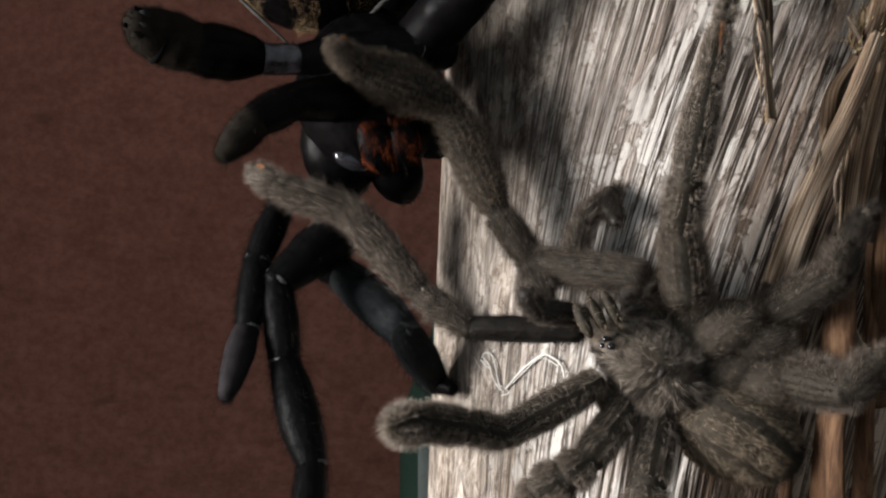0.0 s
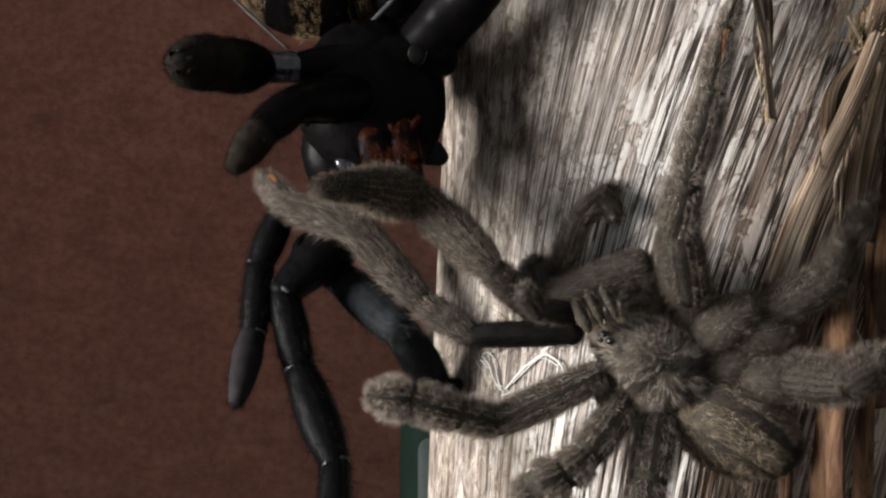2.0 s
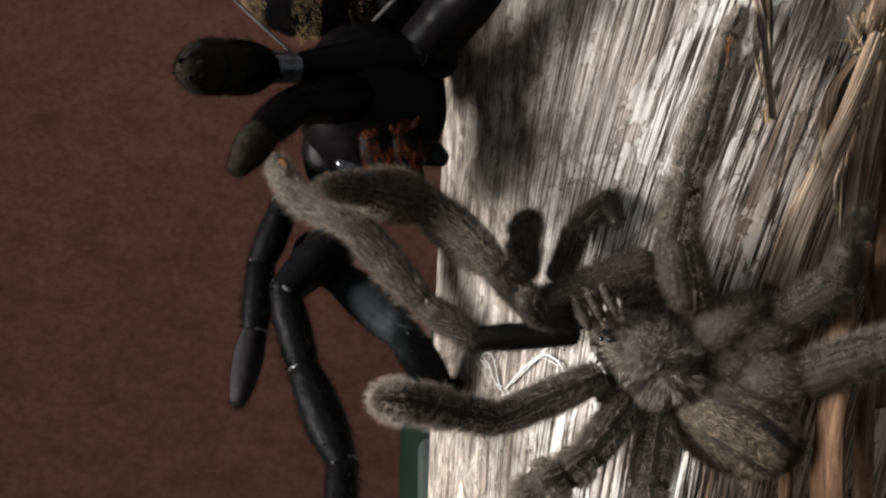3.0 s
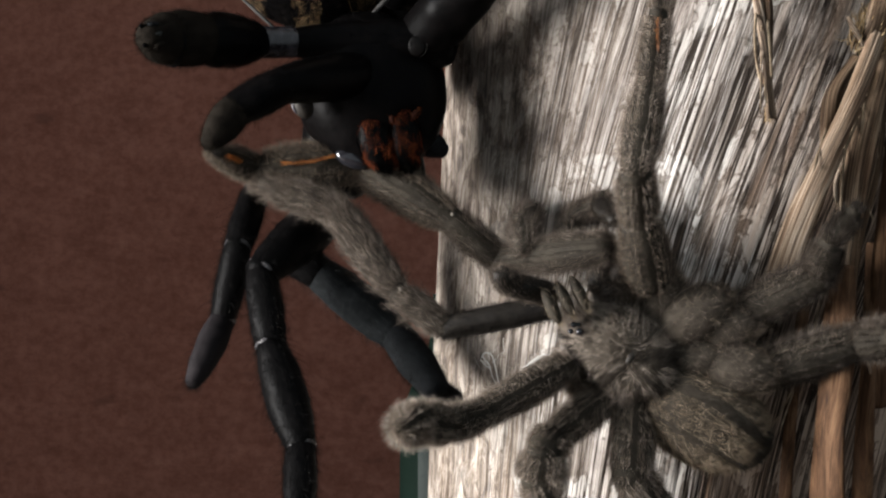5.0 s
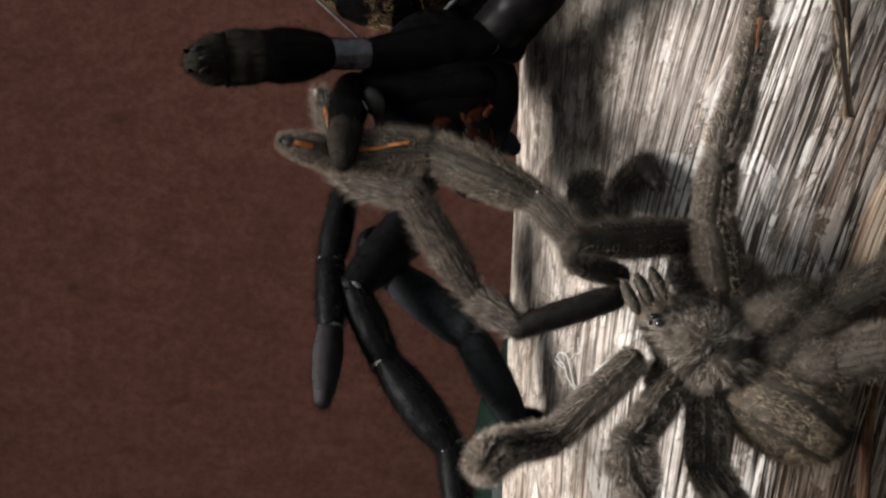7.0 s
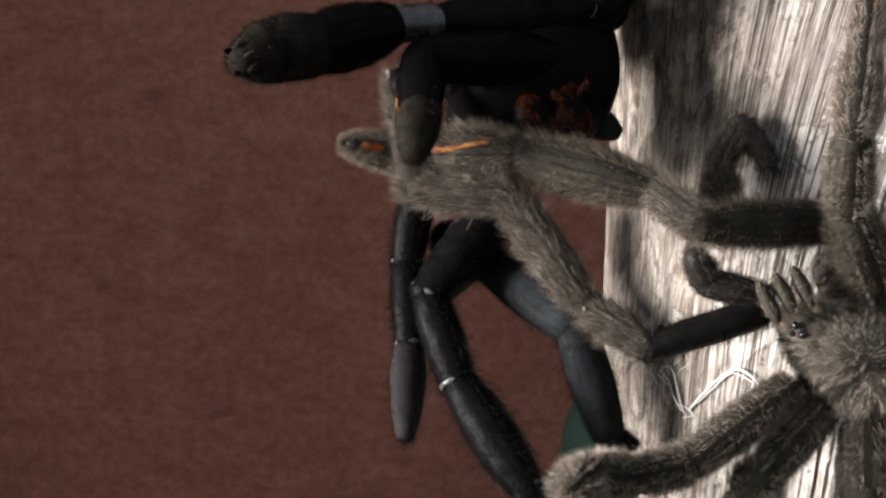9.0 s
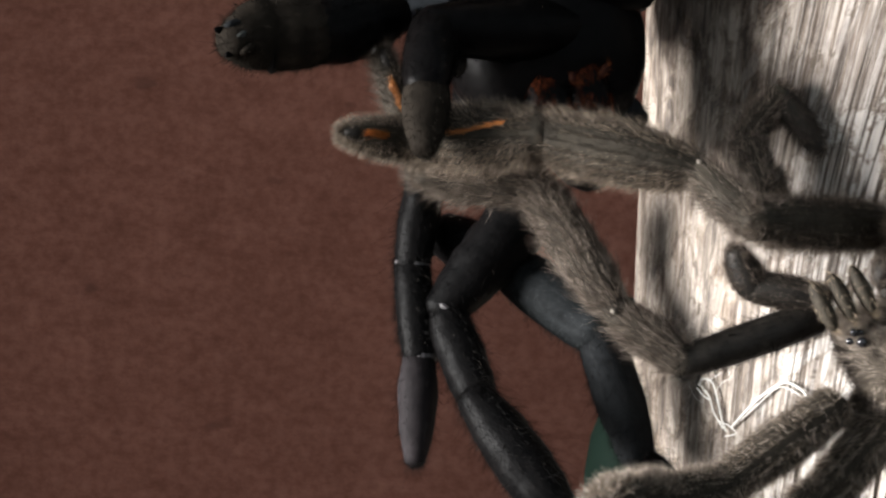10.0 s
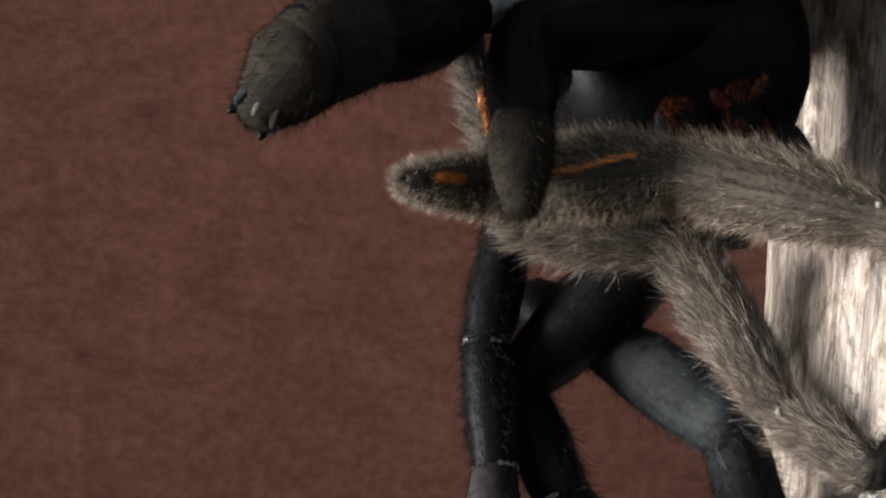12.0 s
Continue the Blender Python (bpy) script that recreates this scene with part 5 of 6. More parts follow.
    joint(grey, "lower", 1, [(0.00, 10.4, -8.2, -32.3), (0.40, 9.4, -7.1, -31.9), (2.00, 9.5, -4.2, -30.6), (2.50, 9.5, -6.3, -30.2), (3.00, 9.5, -6.9, -29.9), (3.10, 9.5, -6.9, -29.9), (3.20, 8.5, -6.9, -29.4), (4.70, 6.4, -11.7, -28.6), (5.00, 6.4, -11.7, -28.6), (5.50, 8.5, -4.6, -33.5), (5.65, 8.5, -4.6, -33.5), (6.00, 6.0, -5.9, -33.7), (7.00, 6.8, -4.8, -32.9), (8.80, 10.6, -10.4, -31.7), (9.50, 9.5, -12.0, -30.5), (10.30, 8.5, -10.7, -31.3), (11.00, 10.0, -13.7, -28.4), (12.00, 10.2, -14.7, -27.4)])
    joint(grey, "lower", 2, [(0.00, 4.0, -11.5, -30.6), (0.40, 3.5, -11.2, -30.1), (2.00, 2.8, -6.7, -29.0), (2.50, 2.4, -7.6, -28.6), (3.00, 2.5, -9.0, -28.3), (3.10, 2.5, -9.0, -28.3), (3.20, 1.6, -9.0, -27.8), (4.70, 0.6, -15.9, -30.3), (5.00, 0.6, -15.9, -30.3), (5.50, 1.6, -7.0, -34.3), (5.65, 1.6, -7.0, -34.3), (6.00, 0.1, -10.3, -34.4), (7.00, -0.6, -4.9, -34.4), (8.80, 2.4, -10.5, -33.8), (9.50, 2.7, -14.5, -31.8), (10.30, 2.3, -14.5, -32.3), (11.00, 3.3, -16.6, -29.3), (12.00, 3.0, -16.5, -28.3)])
    joint(grey, "lower", 3, [(0.00, -4.3, -13.9, -29.5), (0.40, -5.8, -11.2, -28.7), (2.00, -5.5, -7.4, -26.5), (2.50, -6.5, -7.6, -25.9), (3.00, -5.3, -12.2, -26.4), (3.10, -5.3, -12.2, -26.4), (3.20, -6.0, -12.2, -25.2), (4.70, -4.2, -22.8, -28.8), (5.00, -4.2, -22.8, -28.8), (5.50, -2.8, -14.0, -33.8), (5.65, -2.8, -14.0, -33.8), (6.00, -3.7, -17.3, -33.8), (7.00, -4.4, -11.9, -34.9), (8.80, -4.2, -16.1, -33.3), (9.50, -3.3, -20.7, -31.3), (10.30, -3.2, -21.2, -31.7), (11.00, -2.8, -22.6, -28.7), (12.00, -2.8, -22.8, -27.4)])
    joint(grey, "lower", 4, [(0.00, -9.5, -19.2, -30.5), (0.40, -12.0, -15.4, -29.3), (2.00, -13.0, -7.7, -25.6), (2.50, -14.1, -7.7, -24.7), (3.00, -12.0, -15.4, -25.4), (3.10, -12.0, -15.4, -25.4), (3.20, -13.5, -13.0, -25.6), (4.70, -7.4, -29.0, -30.3), (5.00, -7.4, -29.0, -30.3), (5.50, -7.3, -19.8, -35.4), (5.65, -7.3, -19.8, -35.4), (6.00, -6.5, -23.4, -34.8), (7.00, -6.3, -18.3, -37.7), (8.80, -6.9, -22.4, -35.1), (9.50, -7.0, -26.9, -32.9), (10.30, -7.1, -27.4, -33.0), (11.00, -5.9, -28.7, -29.7), (12.00, -6.0, -28.8, -28.1)])
    key_leg(grey, "lower")
    joint(grey, "bent", 0, [(0.00, 33.0, -2.0, -27.3), (3.00, 32.5, -2.0, -27.3), (3.15, 32.5, -2.0, -27.3), (4.70, 30.5, -2.0, -24.8), (5.00, 30.5, -2.0, -24.8), (5.50, 31.0, -2.0, -25.8), (5.65, 31.0, -2.0, -25.8), (6.00, 28.9, -2.0, -25.1), (7.00, 28.1, -2.0, -22.7), (8.80, 30.1, -2.0, -24.4), (9.50, 30.0, -2.0, -22.8), (10.30, 30.2, -2.0, -24.2), (11.00, 30.5, -2.0, -22.9), (12.00, 29.5, -2.0, -23.5)])
    joint(grey, "bent", 1, [(0.00, 25.2, -6.5, -36.9), (3.00, 25.1, -8.2, -36.2), (3.15, 25.1, -8.2, -36.2), (4.70, 20.0, -2.1, -32.7), (5.00, 20.0, -2.1, -32.7), (5.50, 21.3, -6.5, -33.4), (5.65, 21.3, -6.5, -33.4), (6.00, 20.7, -7.6, -33.6), (7.00, 20.9, -7.5, -32.2), (8.80, 21.5, -6.3, -33.2), (9.50, 21.5, -2.3, -32.9), (10.30, 21.7, -2.3, -34.3), (11.00, 22.0, -2.3, -33.0), (12.00, 21.0, -2.3, -33.6)])
    joint(grey, "bent", 2, [(0.00, 21.3, -6.6, -39.8), (3.00, 21.2, -8.6, -39.1), (3.15, 21.2, -8.6, -39.1), (4.70, 17.4, -5.3, -35.5), (5.00, 17.4, -5.3, -35.5), (5.50, 19.6, -10.5, -35.1), (5.65, 19.6, -10.5, -35.1), (6.00, 19.1, -11.6, -35.2), (7.00, 18.8, -11.5, -33.9), (8.80, 18.8, -9.8, -35.4), (9.50, 19.7, -6.2, -34.0), (10.30, 19.9, -6.2, -35.4), (11.00, 20.2, -6.2, -34.2), (12.00, 19.2, -6.2, -34.7)])
    joint(grey, "bent", 3, [(0.00, 17.4, -4.6, -42.5), (3.00, 16.3, -8.7, -41.6), (3.15, 16.3, -8.7, -41.6), (4.70, 16.9, -4.5, -40.5), (5.00, 16.9, -4.5, -40.5), (5.50, 19.7, -9.4, -40.0), (5.65, 19.7, -9.4, -40.0), (6.00, 19.6, -10.6, -40.2), (7.00, 19.8, -10.6, -38.8), (8.80, 19.6, -9.2, -40.4), (9.50, 20.6, -4.7, -38.8), (10.30, 20.8, -4.7, -40.2), (11.00, 21.0, -4.7, -39.0), (12.00, 20.1, -4.7, -39.5)])
    joint(grey, "bent", 4, [(0.00, 14.5, -2.5, -46.1), (3.00, 13.4, -6.5, -45.2), (3.15, 13.4, -6.5, -45.2), (4.70, 19.0, -3.4, -45.1), (5.00, 19.0, -3.4, -45.1), (5.50, 22.1, -8.9, -44.5), (5.65, 22.1, -8.9, -44.5), (6.00, 22.1, -10.0, -44.6), (7.00, 22.3, -9.9, -43.2), (8.80, 22.2, -7.2, -44.3), (9.50, 23.1, -2.8, -42.9), (10.30, 23.2, -2.8, -44.3), (11.00, 23.5, -2.8, -43.0), (12.00, 22.5, -2.8, -43.6)])
    key_leg(grey, "bent")
    joint(grey, "trailing", 0, [(0.00, 38.5, -1.0, -28.8), (3.00, 38.5, -1.0, -28.8), (3.15, 38.5, -1.0, -28.8), (4.70, 34.0, -1.0, -25.8), (5.00, 34.0, -1.0, -25.8), (5.50, 36.0, -1.0, -27.8), (5.65, 36.0, -1.0, -27.8), (6.00, 33.5, -1.0, -26.1), (7.00, 33.1, -1.0, -24.8), (8.80, 36.0, -1.0, -24.4), (9.50, 35.9, -1.0, -22.9), (10.30, 36.1, -1.0, -24.3), (11.00, 36.3, -1.0, -23.0), (12.00, 35.4, -1.0, -23.6)])
    joint(grey, "trailing", 1, [(0.00, 35.6, -6.7, -41.3), (3.00, 36.0, -7.0, -41.2), (3.15, 36.0, -7.0, -41.2), (4.70, 32.9, -3.2, -39.6), (5.00, 32.9, -3.2, -39.6), (5.50, 34.5, -7.3, -40.2), (5.65, 34.5, -7.3, -40.2), (6.00, 32.3, -3.4, -39.9), (7.00, 32.8, -4.4, -38.3), (8.80, 35.5, -6.4, -37.3), (9.50, 35.3, -6.4, -35.8), (10.30, 35.5, -6.4, -37.2), (11.00, 35.8, -6.4, -35.9), (12.00, 34.8, -6.4, -36.5)])
    joint(grey, "trailing", 2, [(0.00, 35.1, -6.1, -47.2), (3.00, 35.6, -6.3, -47.2), (3.15, 35.6, -6.3, -47.2), (4.70, 36.5, -0.9, -43.8), (5.00, 36.5, -0.9, -43.8), (5.50, 37.7, -4.5, -44.4), (5.65, 37.7, -4.5, -44.4), (6.00, 35.1, -0.1, -44.1), (7.00, 36.3, -4.2, -43.2), (8.80, 38.8, -6.0, -42.3), (9.50, 38.7, -6.0, -40.8), (10.30, 38.8, -6.0, -42.2), (11.00, 39.1, -6.0, -40.9), (12.00, 38.1, -6.0, -41.4)])
    joint(grey, "trailing", 3, [(0.00, 36.1, -5.5, -58.2), (3.00, 36.1, -5.6, -58.2), (3.15, 36.1, -5.6, -58.2), (4.70, 40.6, 0.3, -53.9), (5.00, 40.6, 0.3, -53.9), (5.50, 41.8, -3.0, -54.5), (5.65, 41.8, -3.0, -54.5), (6.00, 39.1, 1.1, -54.3), (7.00, 41.0, -0.6, -52.5), (8.80, 43.3, -2.8, -51.8), (9.50, 43.2, -2.8, -50.3), (10.30, 43.3, -2.8, -51.7), (11.00, 43.6, -2.8, -50.4), (12.00, 42.7, -2.8, -51.0)])
    key_leg(grey, "trailing")
    joint(grey, "upright", 0, [(0.00, 42.5, -6.0, -7.8), (0.40, 42.5, -6.0, -7.8), (3.00, 42.5, -6.0, -7.8), (3.15, 42.5, -6.0, -7.8), (4.70, 36.1, -6.0, -4.8), (5.00, 36.1, -6.0, -4.8), (5.50, 39.1, -6.0, -6.8), (5.65, 39.1, -6.0, -6.8), (6.00, 37.0, -6.0, -5.6), (7.00, 35.6, -6.0, -4.9), (8.80, 36.3, -6.0, -5.0), (9.50, 36.2, -6.0, -3.5), (10.30, 36.3, -6.0, -4.9), (11.00, 36.6, -6.0, -3.7), (12.00, 35.7, -6.0, -4.2)])
    joint(grey, "upright", 1, [(0.00, 41.3, -6.0, 4.0), (0.40, 40.8, -9.0, 3.5), (3.00, 40.3, -8.7, 3.5), (3.15, 40.3, -8.7, 3.5), (4.70, 33.7, -12.2, 5.0), (5.00, 33.7, -12.2, 5.0), (5.50, 38.3, -6.1, 5.0), (5.65, 38.3, -6.1, 5.0), (6.00, 36.5, -9.6, 5.7), (7.00, 33.5, -10.6, 5.8), (8.80, 32.4, -12.6, 4.0), (9.50, 32.2, -12.6, 5.5), (10.30, 32.4, -12.6, 4.1), (11.00, 32.7, -12.6, 5.4), (12.00, 31.7, -12.6, 4.8)])
    joint(grey, "upright", 2, [(0.00, 41.7, -16.9, 12.4), (0.40, 41.3, -20.0, 11.7), (3.00, 41.2, -19.8, 11.6), (3.15, 41.2, -19.8, 11.6), (4.70, 32.3, -23.0, 13.4), (5.00, 32.3, -23.0, 13.4), (5.50, 40.0, -6.8, 18.8), (5.65, 40.0, -6.8, 18.8), (6.00, 40.1, -10.5, 19.3), (7.00, 34.0, -20.7, 15.1), (8.80, 32.2, -21.8, 14.2), (9.50, 32.1, -21.8, 15.7), (10.30, 32.3, -21.8, 14.3), (11.00, 32.5, -21.8, 15.6), (12.00, 31.6, -21.8, 15.0)])
    joint(grey, "upright", 3, [(0.00, 45.3, -14.6, 27.7), (0.40, 45.1, -17.8, 27.0), (3.00, 46.3, -14.2, 25.5), (3.15, 46.3, -14.2, 25.5), (4.70, 35.2, -17.5, 28.0), (5.00, 35.2, -17.5, 28.0), (5.50, 46.2, -3.4, 32.3), (5.65, 46.2, -3.4, 32.3), (6.00, 45.2, -8.1, 34.1), (7.00, 38.7, -12.7, 27.9), (8.80, 34.8, -12.5, 26.8), (9.50, 34.6, -12.5, 28.3), (10.30, 34.8, -12.5, 26.9), (11.00, 35.1, -12.5, 28.1), (12.00, 34.1, -12.5, 27.6)])
    joint(grey, "upright", 4, [(0.00, 48.1, -11.9, 39.0), (0.40, 47.9, -14.9, 38.3), (3.00, 49.5, -10.0, 36.3), (3.15, 49.5, -10.0, 36.3), (4.70, 36.5, -18.8, 40.3), (5.00, 36.5, -18.8, 40.3), (5.50, 49.6, -4.8, 41.6), (5.65, 49.6, -4.8, 41.6), (6.00, 48.5, -4.7, 43.3), (7.00, 41.4, -11.6, 39.6), (8.80, 36.9, -4.7, 35.6), (9.50, 36.7, -4.7, 37.2), (10.30, 36.9, -4.7, 35.8), (11.00, 37.1, -4.7, 37.0), (12.00, 36.2, -4.7, 36.5)])
    joint(grey, "upright", 5, [(0.00, 50.3, -9.1, 46.1), (0.40, 50.2, -12.0, 45.3), (3.00, 52.2, -5.0, 41.6), (3.15, 52.2, -5.0, 41.6), (4.70, 38.0, -17.9, 48.1), (5.00, 38.0, -17.9, 48.1), (5.50, 51.0, -5.4, 47.5), (5.65, 51.0, -5.4, 47.5), (6.00, 49.9, -5.3, 49.1), (7.00, 43.1, -11.2, 47.4), (8.80, 38.4, -2.1, 40.9), (9.50, 38.2, -2.1, 42.4), (10.30, 38.4, -2.1, 41.0), (11.00, 38.7, -2.1, 42.3), (12.00, 37.7, -2.1, 41.7)])
    key_leg(grey, "upright")
    joint(grey, "arched", 0, [(0.00, 22.8, 3.0, -3.9), (3.00, 20.7, 3.0, -4.9), (3.15, 20.7, 3.0, -4.9), (4.70, 21.7, 3.0, -0.9), (5.00, 21.7, 3.0, -0.9), (5.50, 17.2, 3.0, 3.1), (5.65, 17.2, 3.0, 3.1), (6.00, 17.2, 3.0, 2.8), (6.50, 18.0, 3.0, 4.9), (7.00, 17.9, 3.0, 4.0), (8.80, 17.0, 3.0, 2.5), (9.50, 16.5, 3.0, 6.0), (10.30, 14.2, 3.0, 7.0), (11.00, 14.5, 3.0, 8.2), (12.00, 13.6, 3.0, 7.7)])
    joint(grey, "arched", 1, [(0.00, 24.8, 2.8, 5.1), (3.00, 24.2, 2.7, 4.1), (3.15, 24.2, 2.7, 4.1), (4.70, 23.0, 7.9, 5.7), (5.00, 23.0, 7.9, 5.7), (5.50, 17.4, 7.3, 10.8), (5.65, 17.4, 7.3, 10.8), (6.00, 17.6, 9.2, 9.0), (6.50, 17.3, 10.0, 9.5), (7.00, 17.7, 9.7, 9.6), (8.80, 15.5, 6.8, 10.2), (9.50, 14.4, 8.5, 12.5), (10.30, 12.5, 8.5, 13.6), (11.00, 12.8, 8.5, 14.8), (12.00, 11.8, 8.5, 14.3)])
    joint(grey, "arched", 2, [(0.00, 29.4, 4.6, 9.0), (3.00, 29.4, 4.7, 8.7), (3.15, 29.4, 4.7, 8.7), (4.70, 27.9, 5.1, 8.2), (5.00, 27.9, 5.1, 8.2), (5.50, 20.5, 8.9, 15.7), (5.65, 20.5, 8.9, 15.7), (6.00, 21.5, 8.3, 14.0), (6.50, 21.8, 8.1, 14.6), (7.00, 22.4, 7.8, 15.4), (8.80, 18.9, 6.3, 17.5), (9.50, 18.5, 9.5, 18.6), (10.30, 17.4, 7.7, 19.3), (11.00, 17.7, 7.7, 20.5), (12.00, 16.8, 7.7, 20.0)])
    joint(grey, "arched", 3, [(0.00, 30.6, -2.5, 4.6), (3.00, 30.6, -2.4, 4.6), (3.15, 30.6, -2.4, 4.6), (4.70, 30.0, -2.0, 5.1), (5.00, 30.0, -2.0, 5.1), (5.50, 22.9, 1.9, 11.1), (5.65, 22.9, 1.9, 11.1), (6.00, 23.6, 1.3, 9.8), (6.50, 24.5, 1.0, 10.9), (7.00, 24.8, 0.8, 10.9), (8.80, 24.0, 6.1, 10.2), (9.50, 23.5, 7.3, 11.2), (10.30, 22.4, 7.1, 12.1), (11.00, 22.6, 7.1, 13.3), (12.00, 21.7, 7.1, 12.8)])
    key_leg(grey, "arched")
    joint(grey, "second_palp", 0, [(0.00, 17.6, 1.0, -7.9), (2.40, 17.6, 1.0, -7.9), (3.00, 14.6, 1.0, -3.9), (3.15, 14.6, 1.0, -3.9), (4.70, 14.6, 1.0, 0.1), (5.00, 14.6, 1.0, 0.1), (5.50, 15.6, 1.0, 1.1), (5.65, 15.6, 1.0, 1.1), (6.00, 12.1, 1.0, 1.8), (6.50, 13.9, 1.0, 2.8), (7.00, 14.4, 1.0, 3.0), (8.80, 18.6, 1.0, 2.5), (9.50, 17.1, 1.0, 2.0), (10.30, 17.3, 1.0, 0.6), (11.00, 17.6, 1.0, 1.9), (12.00, 16.6, 1.0, 1.3)])
    joint(grey, "second_palp", 1, [(0.00, 16.3, 6.2, -5.0), (2.40, 16.3, 6.2, -5.0), (3.00, 14.2, 3.1, 2.1), (3.15, 14.2, 3.1, 2.1), (4.70, 14.3, 5.9, 4.2), (5.00, 14.3, 5.9, 4.2), (5.50, 14.3, 6.1, 4.2), (5.65, 14.3, 6.1, 4.2), (6.00, 9.6, 0.9, 7.8), (6.50, 10.5, 2.7, 7.9), (7.00, 10.9, 1.0, 9.0), (8.80, 14.6, 4.5, 5.9), (9.50, 14.2, 5.1, 6.0), (10.30, 14.4, 5.1, 4.6), (11.00, 14.7, 5.1, 5.8), (12.00, 13.7, 5.1, 5.3)])
    joint(grey, "second_palp", 2, [(0.00, 17.5, 10.6, -3.0), (2.40, 17.5, 10.6, -3.0), (3.00, 16.3, 5.8, 6.4), (3.15, 16.3, 5.8, 6.4), (4.70, 16.9, 9.3, 7.6), (5.00, 16.9, 9.3, 7.6), (5.50, 17.0, 10.4, 5.7), (5.65, 17.0, 10.4, 5.7), (6.00, 11.6, 0.7, 13.1), (6.50, 13.2, 2.5, 12.7), (7.00, 14.2, 1.8, 13.3), (8.80, 17.7, 7.4, 9.4), (9.50, 16.8, 7.8, 10.0), (10.30, 16.9, 7.8, 8.6), (11.00, 17.2, 7.8, 9.9), (12.00, 16.3, 7.8, 9.3)])
    key_leg(grey, "second_palp")
    joint(grey, "palp", 0, [(0.00, 24.4, -4.0, -11.8), (3.00, 23.4, -4.0, -12.8), (3.15, 23.4, -4.0, -12.8), (4.70, 18.9, -4.0, -7.8), (5.00, 18.9, -4.0, -7.8), (5.50, 19.9, -4.0, -8.8), (5.65, 19.9, -4.0, -8.8), (6.00, 16.9, -4.0, -7.6), (7.00, 18.1, -4.0, -4.9), (8.80, 21.6, -4.0, -8.4), (9.50, 21.4, -4.0, -6.1), (10.30, 22.0, -4.0, -8.4), (11.00, 21.4, -4.0, -7.6), (12.00, 20.4, -4.0, -8.2)])
    joint(grey, "palp", 1, [(0.00, 16.3, -7.4, -10.7), (3.00, 16.3, -9.1, -11.7), (3.15, 16.3, -9.1, -11.7), (4.70, 11.9, -9.0, -6.3), (5.00, 11.9, -9.0, -6.3), (5.50, 12.8, -8.6, -6.3), (5.65, 12.8, -8.6, -6.3), (6.00, 10.9, -9.3, -4.1), (7.00, 11.1, -9.0, -2.9), (8.80, 13.3, -5.2, -5.9), (9.50, 12.6, -3.5, -5.0), (10.30, 13.1, -3.3, -6.4), (11.00, 13.1, -6.5, -5.7), (12.00, 12.2, -6.5, -6.3)])
    joint(grey, "palp", 2, [(0.00, 13.8, -10.7, -6.7), (3.00, 13.7, -12.3, -7.7), (3.15, 13.7, -12.3, -7.7), (4.70, 9.3, -13.5, -3.8), (5.00, 9.3, -13.5, -3.8), (5.50, 9.8, -12.8, -3.8), (5.65, 9.8, -12.8, -3.8), (6.00, 8.3, -13.6, -1.2), (7.00, 8.6, -13.2, -0.0), (8.80, 11.1, -7.0, -0.9), (9.50, 9.8, -5.4, -0.3), (10.30, 11.0, -3.2, -0.8), (11.00, 11.3, -6.3, -0.2), (12.00, 10.4, -6.3, -0.7)])
    key_leg(grey, "palp")
    joint(grey, "far", 0, [(0.00, 55.6, 0.0, -12.9), (3.00, 56.6, 0.0, -13.9), (3.15, 56.6, 0.0, -13.9), (4.70, 51.6, 0.0, -11.9), (5.00, 51.6, 0.0, -11.9), (5.50, 52.6, 0.0, -13.4), (5.65, 52.6, 0.0, -13.4), (6.00, 50.0, 0.0, -12.2), (7.00, 50.0, 0.0, -11.9), (8.80, 52.2, 0.0, -12.5), (9.50, 52.1, 0.0, -11.0), (10.30, 52.3, 0.0, -12.4), (11.00, 52.5, 0.0, -11.2), (12.00, 51.6, 0.0, -11.7)])
    joint(grey, "far", 1, [(0.00, 68.3, -8.4, -4.8), (3.00, 69.3, -8.4, -5.8), (3.15, 69.3, -8.4, -5.8), (4.70, 65.5, -7.3, -4.8), (5.00, 65.5, -7.3, -4.8), (5.50, 66.9, -4.3, -4.9), (5.65, 66.9, -4.3, -4.9), (6.00, 64.1, -5.8, -4.1), (7.00, 65.1, -4.4, -4.9), (8.80, 67.4, -4.4, -5.5), (9.50, 67.2, -4.4, -4.0), (10.30, 67.4, -4.4, -5.4), (11.00, 67.7, -4.4, -4.2), (12.00, 66.7, -4.4, -4.7)])
    joint(grey, "far", 2, [(0.00, 70.1, -9.2, 1.6), (3.00, 69.9, -11.5, 0.1), (3.15, 69.9, -11.5, 0.1), (4.70, 67.0, -10.1, 1.1), (5.00, 67.0, -10.1, 1.1), (5.50, 67.9, -7.6, 0.9), (5.65, 67.9, -7.6, 0.9), (6.00, 66.6, -8.8, 1.3), (7.00, 67.8, -6.1, 1.0), (8.80, 70.0, -6.1, 0.3), (9.50, 69.9, -6.1, 1.9), (10.30, 70.0, -6.1, 0.5), (11.00, 70.3, -6.1, 1.7), (12.00, 69.4, -6.1, 1.2)])
    joint(grey, "far", 3, [(0.00, 73.8, -13.6, 7.1), (3.00, 73.5, -12.2, 7.3), (3.15, 73.5, -12.2, 7.3), (4.70, 71.2, -13.2, 7.1), (5.00, 71.2, -13.2, 7.1), (5.50, 71.9, -10.5, 7.1), (5.65, 71.9, -10.5, 7.1), (6.00, 70.5, -12.2, 7.4), (7.00, 72.1, -9.5, 6.8), (8.80, 74.3, -9.5, 6.1), (9.50, 74.2, -9.5, 7.7), (10.30, 74.3, -9.5, 6.3), (11.00, 74.6, -9.5, 7.5), (12.00, 73.7, -9.5, 7.0)])
